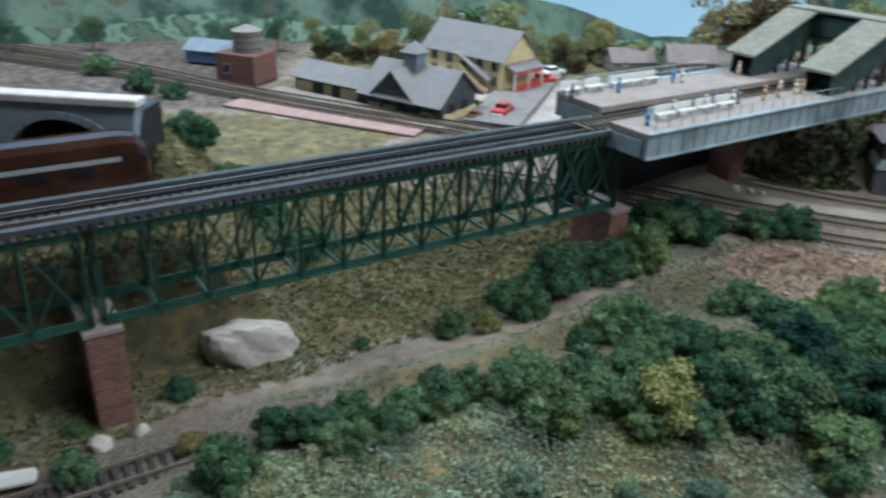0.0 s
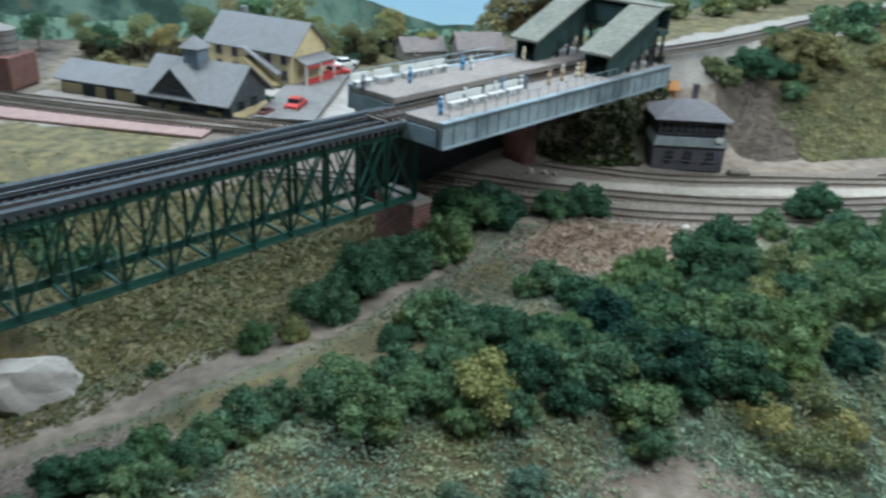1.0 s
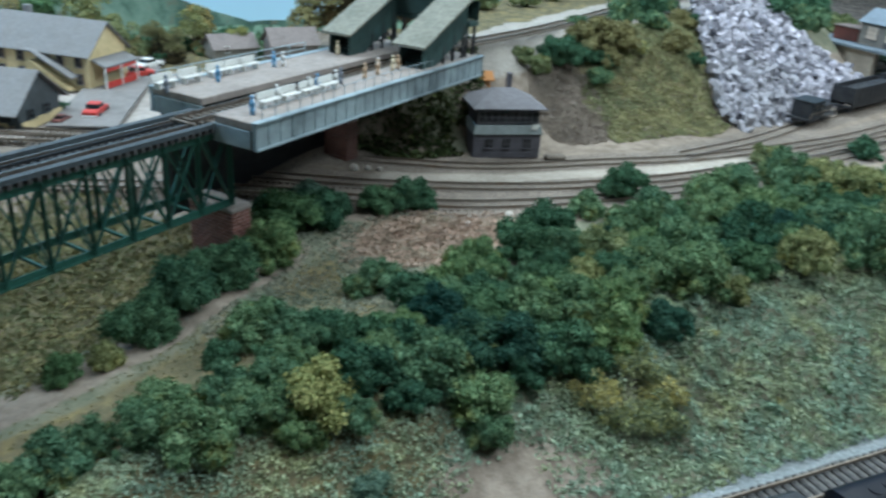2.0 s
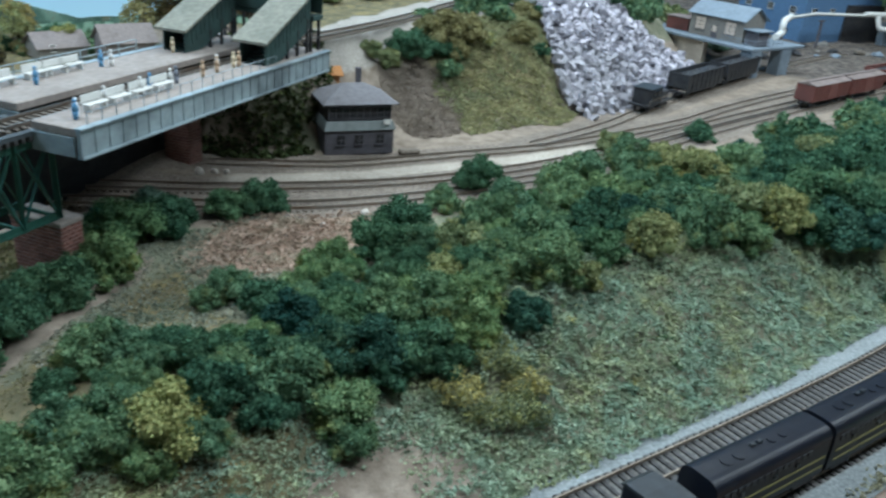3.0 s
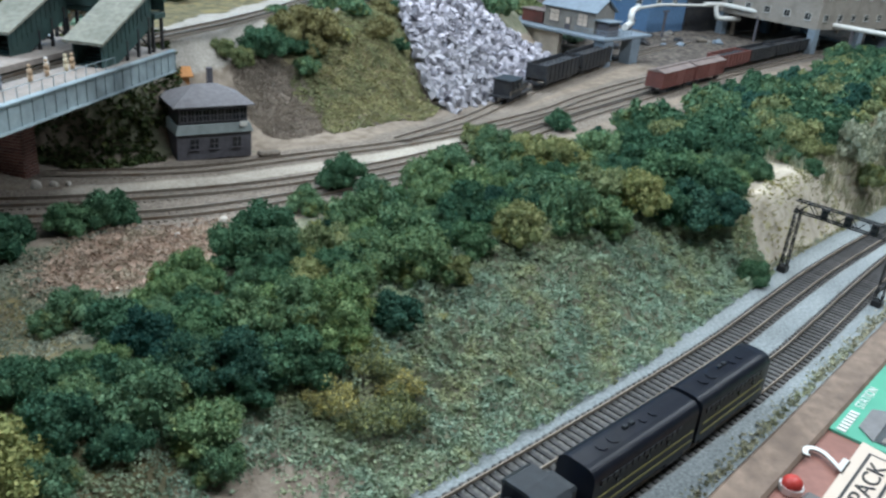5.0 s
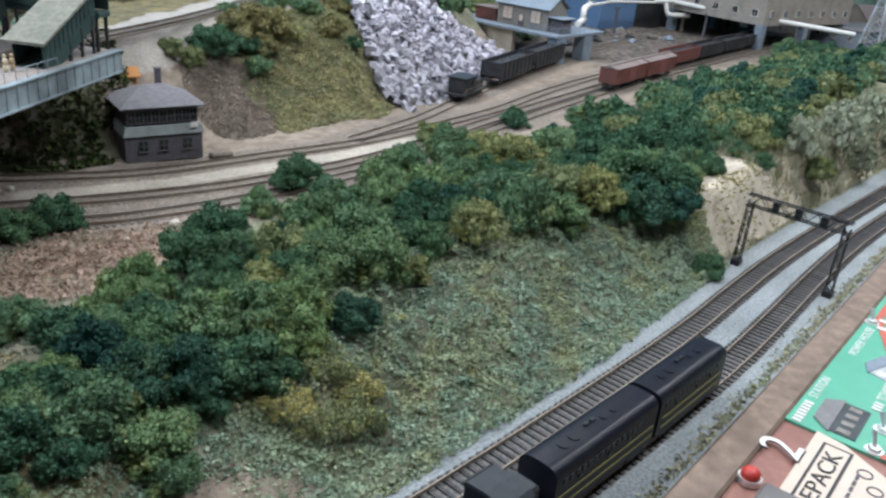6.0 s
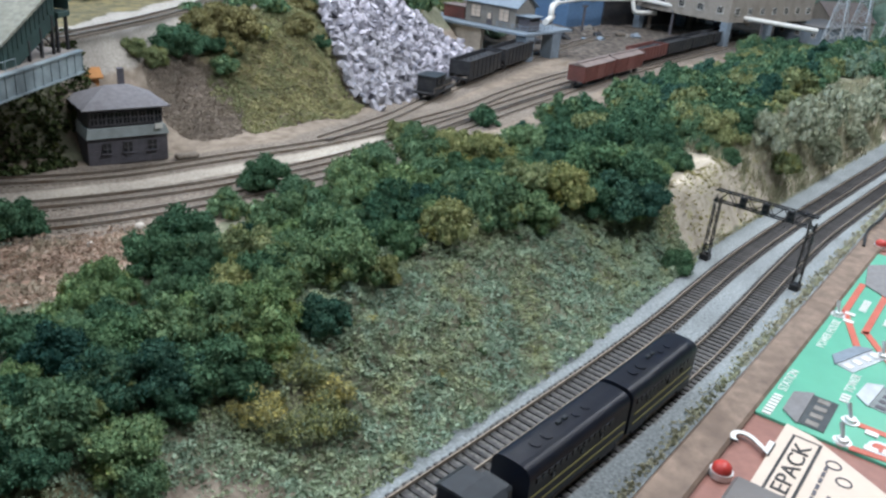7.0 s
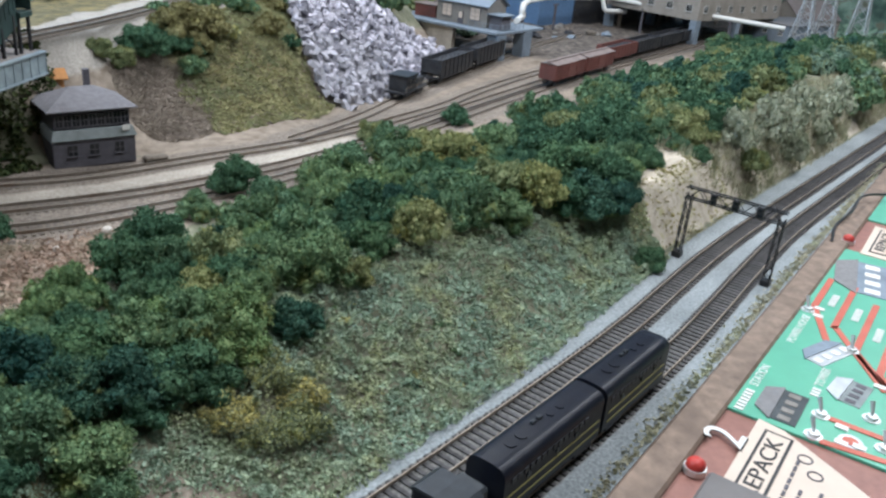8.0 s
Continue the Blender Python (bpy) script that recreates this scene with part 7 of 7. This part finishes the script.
# SHADE is kept very dark: the platform's shade is put into its colour
SHADE = carpet_mat("shade_dark_cover", ((0.03, 0.05, 0.02), (0.06, 0.085, 0.035), (0.12, 0.13, 0.05)), (0.05, 0.06, 0.03))
TAN = carpet_mat("pale_cover", ((0.33, 0.31, 0.22), (0.46, 0.44, 0.32), (0.57, 0.54, 0.41)), (0.28, 0.31, 0.19))
BROWN = carpet_mat("brown_cover", ((0.15, 0.155, 0.08), (0.23, 0.22, 0.11), (0.34, 0.285, 0.13)), (0.16, 0.2, 0.11))
DEAD = carpet_mat("dead_cover", ((0.25, 0.21, 0.175), (0.32, 0.27, 0.23), (0.39, 0.335, 0.285)), (0.3, 0.255, 0.205))
LITTER = carpet_mat("red_cover", ((0.33, 0.225, 0.17), (0.44, 0.335, 0.265), (0.56, 0.46, 0.385)), (0.36, 0.33, 0.25))
CLIFF_COVER = carpet_mat("cutting_cover", ((0.24, 0.24, 0.12), (0.34, 0.33, 0.19), (0.46, 0.43, 0.3)), (0.42, 0.36, 0.16))
GREY = carpet_mat("greyish_cover", ((0.2, 0.22, 0.17), (0.31, 0.32, 0.26), (0.42, 0.41, 0.34)), (0.19, 0.24, 0.18))


def slope_place(rng):
    x = rng.uniform(0.30, 0.86)
    lo, hi = float(foot(x)) - 0.004, belt_lo(x) + 0.03
    y = lo + (hi - lo) * rng.random()
    if x < 0.40 and rng.random() < (0.40 - x) * 9:
        return None
    return x, y, rng.uniform(0.6, 1.4)


def fore_place(rng):
    x = rng.uniform(-0.10, 0.36)
    y = rng.uniform(0.345, belt_lo(x) + 0.02)
    if noise.noise(Vector((x * 16, y * 16, 8.0))) < rng.uniform(-0.75, -0.35) or math.hypot((x - 0.295) / 1.5, y - 0.37) < 0.026 * (1 + 0.5 * rng.random()):
        return None
    return x, y, rng.uniform(0.6, 1.3)


def dry_place(rng):
    x, y = rng.uniform(-0.3, 0.26), rng.uniform(0.46, 0.92)
    if near_one(x, y, PATHWAY) < 0.022 or (x > 0.1 and y > 0.78) or noise.noise(Vector((x * 11, y * 11, 3.0))) < rng.uniform(-0.6, 0.3):
        return None
    return x, y, rng.uniform(0.5, 1.1)


PATH_PTS = {}


def near_one(x, y, pts):
    k = id(pts)
    if k not in PATH_PTS:
        PATH_PTS[k] = np.array([(q[0], q[1]) for q in smooth_path([(*a, 0) for a in pts], 0.01)])
    return float(np.min(np.hypot(PATH_PTS[k][:, 0] - x, PATH_PTS[k][:, 1] - y)))


def behind_place(rng):
    p = BR @ Vector((rng.uniform(0.1, 0.74), rng.uniform(-0.02, 0.30), 0))
    if noise.noise(Vector((p.x * 12, p.y * 12, 9.0))) < rng.uniform(-0.9, 0.0) or p.y > 0.86:
        return None
    return p.x, p.y, rng.uniform(0.6, 1.6)


def hill_place(rng):
    x = rng.uniform(0.66, 1.0)
    y = float(hill_foot(x)) + rng.uniform(0.0, 0.2)
    if y + 0.02 * noise.noise(Vector((x * 30, y * 30, 4.0))) > np.interp(x, [0.6, 0.77, 1.0], [0.95, 1.05, 1.24]) or x < 0.69 + 0.03 * noise.noise(Vector((y * 25, 0, 0))) or in_poly(x, y, HEAP):
        return None
    return x, y, rng.uniform(0.6, 1.3)


def brush_place(rng):
    a, q = rng.random() * 6.283, math.sqrt(rng.random())
    x, y = 0.652 + 0.056 * q * math.cos(a), 0.935 + 0.062 * q * math.sin(a)
    return x, y, rng.uniform(0.7, 1.5) * (1.25 - 0.6 * q)


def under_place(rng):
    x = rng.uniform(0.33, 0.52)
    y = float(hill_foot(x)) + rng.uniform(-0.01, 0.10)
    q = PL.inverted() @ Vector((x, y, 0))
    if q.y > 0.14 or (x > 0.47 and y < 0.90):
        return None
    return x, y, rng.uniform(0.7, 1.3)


def cliff_place(rng):
    x = rng.uniform(0.93, 2.4)
    y = float(foot(x)) + rng.uniform(0.004, 0.105)
    if noise.noise(Vector((x * 12, y * 12, 1.0))) < (0.05 if x < 1.02 else -0.25):
        return None
    return x, y, rng.uniform(0.7, 1.5)


def mid_place(rng):
    x, y = rng.uniform(0.14, 0.45), rng.uniform(0.55, 0.72)
    if near_one(x, y, PATHWAY) < 0.02 or near_one(x, y, YARD_3) < 0.03 or math.hypot((x - 0.355) / 1.5, y - 0.665) < 0.05 or noise.noise(Vector((x * 13, y * 13, 6.0))) < rng.uniform(-0.5, 0.2):
        return None
    return x, y, rng.uniform(0.5, 1.1)


def litter_place(rng):
    x, y = rng.uniform(0.26, 0.46), rng.uniform(0.60, 0.73)
    if near_one(x, y, YARD_3) < 0.022 or math.hypot((x - 0.355) / 1.5, y - 0.665) > rng.uniform(0.03, 0.07):
        return None
    return x, y, rng.uniform(0.4, 1.3)


def rubble_place(rng):
    x = rng.uniform(0.80, 1.10)
    y = float(foot(x)) + rng.uniform(0.0, 0.05)
    if noise.noise(Vector((x * 30, y * 30, 2.0))) < rng.uniform(-0.3, 0.4):
        return None
    return x, y, rng.uniform(0.5, 1.4)


def verge_place(rng):
    x = rng.uniform(0.36, 1.5)
    return x, float(edge_y(x)) + 0.002 + abs(rng.normal()) * 0.0042, rng.uniform(0.4, 1.0)


scatter("slope_foliage", "mottled green foam ground cover on the bank", 40000, slope_place, 0.0017, CARPET, 3, 0.8, 0.014)
scatter("bank_foliage", "pale green foam ground cover below the bushes", 20000, fore_place, 0.0016, CARPET, 4, 0.8, 0.009)
scatter("dry_grass", "dry yellow-brown turf under the bridge", 14000, dry_place, 0.0014, DRY, 5)
scatter("bridge_undergrowth", "dark tangled undergrowth behind the truss bridge", 26000, behind_place, 0.0019, BROWN, 11, 0.6, 0.004)
scatter("hill_grass", "olive turf on the embankment face", 18000, hill_place, 0.0021, HILL, 6, 0.5, 0.006)
scatter("shaded_growth", "undergrowth coloured dark green for the shade below the platform", 2200, under_place, 0.0046, SHADE, 7)
scatter("dead_brush", "grey-brown dead brush on the slope beside the signal tower", 13000, brush_place, 0.0015, DEAD, 12, 0.7, 0.005)
blades("cliff_grass", "tall pale grass on the rock cutting", 9000, cliff_place, 0.011, TAN, 8)
scatter("scrub", "grey-green scrub beside the yard", 5000, mid_place, 0.0019, GREY, 9)
scatter("red_litter", "reddish-brown litter and straw beside the yard", 3500, litter_place, 0.0020, LITTER, 13, 0.6, 0.004)
scatter("cutting_growth", "thin yellow-green growth on the rock cutting", 900, rubble_place, 0.0020, CLIFF_COVER, 14, 0.6, 0.002)
scatter("verge_grass", "thin pale grass along the bench edge", 2600, verge_place, 0.0024, TAN, 10)

for k, x, y, r in (("dark", 0.66, 0.985, 0.034), ("dark", 0.70, 0.99, 0.024), ("mid", 0.71, 0.965, 0.022), ("dark", 0.73, 0.985, 0.018), ("olive", 0.625, 0.975, 0.020), ("gold", 0.715, 1.005, 0.032), ("gold", 0.745, 1.01, 0.030),
                   ("gold", 0.772, 1.005, 0.028), ("gold", 0.735, 0.985, 0.02), ("gold", 0.862, 1.005, 0.026), ("dark", 0.899, 1.001, 0.018), ("mid", 0.852, 1.045, 0.03), ("olive", 0.60, 0.975, 0.018), ("mid", 0.86, 1.13, 0.036), ("dark", 0.92, 1.16, 0.036), ("mid", 0.98, 1.20, 0.034), ("gold", 0.945, 1.10, 0.026), ("gold", 0.935, 1.085, 0.022), ("dark", 0.965, 1.10, 0.020), ("mid", 0.74, 1.07, 0.02),
                   ("dark", 1.22, 1.20, 0.045), ("mid", 1.28, 1.17, 0.045), ("dark", 1.33, 1.22, 0.05), ("mid", 1.26, 1.28, 0.05), ("dark", 1.40, 1.30, 0.05),
                   ("olive", 0.76, 1.27, 0.035), ("olive", 0.66, 1.22, 0.03), ("mid", 0.58, 1.18, 0.03), ("olive", 0.85, 1.34, 0.04), ("mid", 0.95, 1.42, 0.05),
                   ("mid", 0.80, 0.372, 0.006), ("mid", 0.815, 0.371, 0.007), ("dark", 1.02, 0.42, 0.016),
                   ("pale", 0.20, 0.39, 0.014), ("pale", 0.16, 0.385, 0.012), ("pale", 0.10, 0.39, 0.014), ("dark", -0.07, 0.385, 0.022),
                   ("dark", -0.10, 0.695, 0.026), ("mid", -0.085, 0.712, 0.022), ("dark", -0.18, 0.665, 0.026), ("dark", -0.15, 0.675, 0.028), ("mid", -0.12, 0.685, 0.024), ("dark", -0.19, 0.70, 0.026), ("mid", -0.155, 0.71, 0.028), ("dark", -0.128, 0.70, 0.026), ("pale", 0.268, 0.755, 0.026), ("dark", 0.285, 0.75, 0.022), ("pale", 0.25, 0.748, 0.018), ("dark", -0.42, 1.12, 0.03), ("dark", -0.36, 1.09, 0.02), ("mid", -0.52, 1.2, 0.035),
                   ("gold", 0.775, 1.02, 0.024), ("straw", 0.80, 1.0, 0.020), ("gold", 0.752, 1.03, 0.022), ("dark", 0.035, 1.10, 0.016), ("dark", 0.05, 1.105, 0.014), ("mid", 2.22, 0.86, 0.04), ("olive", 1.55, 1.32, 0.05), ("pale", 1.66, 1.26, 0.045)):
    bush(k, x, y, r)
bush("gold", -0.10, 0.415, 0.012)


# ---- low tufts on the bank ----
rngt = random.Random(5)
for i in range(46):
    x = rngt.uniform(0.42, 0.80)
    lo, hi = float(foot(x)) + 0.008, belt_lo(x)
    bush(rngt.choice(["pale", "pale", "mid", "straw"]), x, lo + (hi - lo) * rngt.random(), rngt.uniform(0.005, 0.010), 0.45)

# ---- undergrowth behind the station ----
rngb = random.Random(77)
for i in range(70):
    x = rngb.uniform(-0.24, 0.44)
    y = 1.30 + 0.12 * rngb.random() + 0.12 * (x + 0.2)
    if (-0.02 < x < 0.19 and y < 1.375) or (0.21 < x < 0.41 and y < 1.405):
        continue
    bush(rngb.choice(["russet", "russet", "olive", "mid", "dark", "gold"]), x, y, rngb.uniform(0.017, 0.032))


# ---- trees behind the station ----
def autumn_tree(x, y, h, kind, seed):
    t = thing("tree", Matrix.Translation((x, y, lie1(x, y) - 0.002)), {"gold": "autumn tree with ochre crown behind the station", "olive": "olive-brown autumn tree behind the station", "russet": "dark brown autumn tree behind the stairs"}.get(kind, "dark green tree standing before the backdrop"), "tree", "trees behind the station")
    rng = np.random.default_rng(seed)
    bm = bmesh.new()
    rod(bm, (0, 0, 0), (0, 0, h * 0.55), h * 0.035, 8, h * 0.018)
    cs = []
    for i in range(9):
        a = rng.random() * 6.28
        q = Vector((math.cos(a) * h * 0.26 * rng.random() ** 0.5, math.sin(a) * h * 0.26 * rng.random() ** 0.5, h * rng.uniform(0.42, 0.88)))
        rod(bm, (0, 0, h * 0.35), q, h * 0.012, 5, h * 0.005)
        cs.append(tuple(q))
    part("trunk", bm, M["tie_brown"], t, "brown trunk and limbs")
    v, f = leaf_cloud(rng, cs, h * rng.uniform(0.12, 0.2, len(cs)), 1900, h * 0.03, 0.9)
    me = leaf_mesh("crown", v, f, LEAF[kind])
    ob = new("crown", me)
    ob.parent = t


for i, (x, y, h, k) in enumerate(((-0.10, 1.36, 0.07, "gold"), (-0.06, 1.40, 0.08, "olive"), (-0.14, 1.37, 0.07, "olive"), (-0.18, 1.34, 0.06, "dark"), (-0.02, 1.43, 0.085, "gold"), (-0.22, 1.38, 0.07, "olive"), (0.03, 1.46, 0.09, "dark"),
                                  (0.10, 1.46, 0.10, "olive"), (0.14, 1.42, 0.07, "olive"), (0.185, 1.38, 0.062, "gold"), (0.215, 1.36, 0.055, "gold"), (0.25, 1.44, 0.075, "olive"), (0.275, 1.46, 0.078, "gold"), (0.31, 1.40, 0.05, "olive"), (0.445, 1.46, 0.13, "gold"),
                                  (0.50, 1.47, 0.10, "russet"), (0.54, 1.48, 0.14, "russet"), (0.59, 1.46, 0.13, "russet"), (0.64, 1.5, 0.13, "russet"), (0.69, 1.48, 0.12, "olive"), (-0.3, 1.42, 0.06, "dark"), (-0.6, 1.36, 0.06, "dark"), (-0.72, 1.3, 0.06, "dark"), (1.5, 1.42, 0.14, "dark"), (1.62, 1.46, 0.14, "olive"), (1.4, 1.46, 0.14, "dark"),
                                  (2.3, 1.2, 0.2, "dark"), (2.48, 1.16, 0.22, "olive"), (2.62, 1.2, 0.2, "dark"), (2.78, 1.1, 0.2, "dark"), (2.92, 1.06, 0.2, "olive"))):
    autumn_tree(x, y, h, k, 40 + i)


def backdrop():
    """A painted sky and hill panorama on the wall behind the layout."""
    line = smooth_path([(-1.3, 0.2, 0), (-1.2, 0.9, 0), (-0.9, 1.3, 0), (-0.4, 1.50, 0), (0.2, 1.60, 0), (0.8, 1.72, 0), (1.6, 1.85, 0), (2.6, 1.85, 0), (3.1, 1.6, 0), (3.3, 0.8, 0), (3.3, -0.2, 0)], 0.05)
    bm = bmesh.new()
    rows = [[bm.verts.new((p.x, p.y, z)) for p in line] for z in (-0.1, 0.2, 0.5, 1.35)]
    for a, b in zip(rows[:-1], rows[1:]):
        for i in range(len(line) - 1):
            bm.faces.new((a[i], a[i + 1], b[i + 1], b[i]))
    m, nt, b = base_mat("painted_panorama", 0.8)
    tc = nt.nodes.new("ShaderNodeTexCoord")
    sep = nt.nodes.new("ShaderNodeSeparateXYZ")
    nt.links.new(tc.outputs["Object"], sep.inputs[0])
    wob = noise_out(nt, 7.0, 5)

    def math2(op, p, q, r=None):
        n = nt.nodes.new("ShaderNodeMath")
        n.operation = op
        for sock, v in zip(n.inputs, (p, q, r)):
            if isinstance(v, (int, float)):
                sock.default_value = v
            elif v is not None:
                nt.links.new(v, sock)
        return n.outputs[0]

    def skyline(stops, amp):
        """Height of a painted ridge along the wall, with an uneven edge."""
        pos = math2("MULTIPLY_ADD", sep.outputs["X"], 0.25, 0.375)
        g = ramp(nt, pos, [((x * 0.25 + 0.375), (h, h, h)) for x, h in stops])
        return math2("ADD", g, math2("MULTIPLY_ADD", wob, amp, -amp / 2))

    col = ramp(nt, sep.outputs["Z"], [(0.03, (0.45, 0.7, 0.86)), (0.35, (0.3, 0.55, 0.8))])
    far = skyline([(-1.3, 0.36), (-0.4, 0.30), (0.0, 0.19), (0.14, 0.125), (0.25, 0.098), (0.38, 0.056), (0.5, 0.06), (0.75, 0.14), (1.2, 0.22), (2.4, 0.3)], 0.02)
    col = mixed(nt, math2("GREATER_THAN", far, sep.outputs["Z"]), col, mixed(nt, ramp(nt, noise_out(nt, 26, 7), [(0.56, (0, 0, 0)), (0.62, (0.75, 0.75, 0.75))]), ramp(nt, noise_out(nt, 13, 9), [(0.38, (0.035, 0.075, 0.062)), (0.47, (0.08, 0.15, 0.12)), (0.53, (0.15, 0.25, 0.2)), (0.62, (0.22, 0.33, 0.27))]), (0.13, 0.12, 0.085)))
    mid_hill = skyline([(-1.3, 0.12), (-0.8, 0.06), (-0.45, 0.09), (-0.2, 0.07), (0.1, 0.05), (2.4, 0.05)], 0.05)
    col = mixed(nt, math2("GREATER_THAN", mid_hill, sep.outputs["Z"]), col, ramp(nt, noise_out(nt, 15, 8), [(0.38, (0.04, 0.09, 0.065)), (0.44, (0.10, 0.2, 0.145)), (0.475, (0.27, 0.42, 0.32)), (0.53, (0.22, 0.37, 0.28)), (0.55, (0.05, 0.10, 0.07)), (0.6, (0.16, 0.28, 0.2)), (0.66, (0.2, 0.16, 0.1))]))
    nt.links.new(col, b.inputs["Base Color"])
    ob = part("backdrop", bm, m, smooth=True)
    tagged(ob, "painted panorama of green hills under blue sky", "backdrop", kind="structure")


def room():
    wall = mat("room_paint", (0.3, 0.29, 0.27), 0.8, 0, 0.05, 60)
    for name, c, s in (("floor", (0.9, 0.3, -1.02), (5.4, 5.4, 0.04)), ("wall_south", (0.9, -2.2, 0.15), (5.4, 0.1, 2.4)), ("wall_west", (-1.75, 0.1, 0.15), (0.1, 4.7, 2.4)),
                       ("wall_east", (3.55, 0.1, 0.15), (0.1, 4.7, 2.4)), ("wall_north", (0.9, 2.1, 0.15), (5.4, 0.1, 2.4)), ("ceiling", (0.9, 0.1, 1.37), (5.4, 4.7, 0.06))):
        bm = bmesh.new()
        box(bm, c, s)
        tagged(part(name, bm, wall), "plain painted " + name.split("_")[0] + " of the layout room", name.split("_")[0], kind="structure")
    bm = bmesh.new()
    box(bm, (0.9, 1.08, -0.12), (5.0, 1.6, 0.03))
    tagged(part("bench_top", bm, M["wood_edge"]), "plain wooden bench top under the layout ground", "bench", kind="structure")


def join_far_bushes(keep):
    """Bushes far along the layout, past counting, become one object."""
    found = sorted((o for o in bpy.data.objects if o.name.split(".")[0] == "bush"), key=lambda o: math.hypot(o.location.x - 0.4, o.location.y - 0.1))
    V, F, K, mats, base = [], [], [], [], 0
    for o in found[keep:]:
        me = o.data
        co = np.empty(len(me.vertices) * 3)
        me.vertices.foreach_get("co", co)
        m = np.array(o.matrix_basis)
        V.append(co.reshape(-1, 3) @ m[:3, :3].T + m[:3, 3])
        if me.materials[0] not in mats:
            mats.append(me.materials[0])
        F += [tuple(base + i for i in p.vertices) for p in me.polygons]
        K += [mats.index(me.materials[0])] * len(me.polygons)
        base += len(me.vertices)
    for o in found[keep:]:
        bpy.data.objects.remove(o)
    me = bpy.data.meshes.new("far_foliage")
    me.from_pydata(np.concatenate(V).tolist(), [], F)
    for q in mats:
        me.materials.append(q)
    me.polygons.foreach_set("material_index", np.array(K, dtype=np.int32))
    tagged(new("far_foliage", me), "green, olive and brown foam bushes along the far bank", "foliage", kind="stuff")


join_far_bushes(298)
backdrop()
room()

# ---- the many small repeated pieces ----
for name, me, parent, m in LATE:
    share(name, me, parent, m)
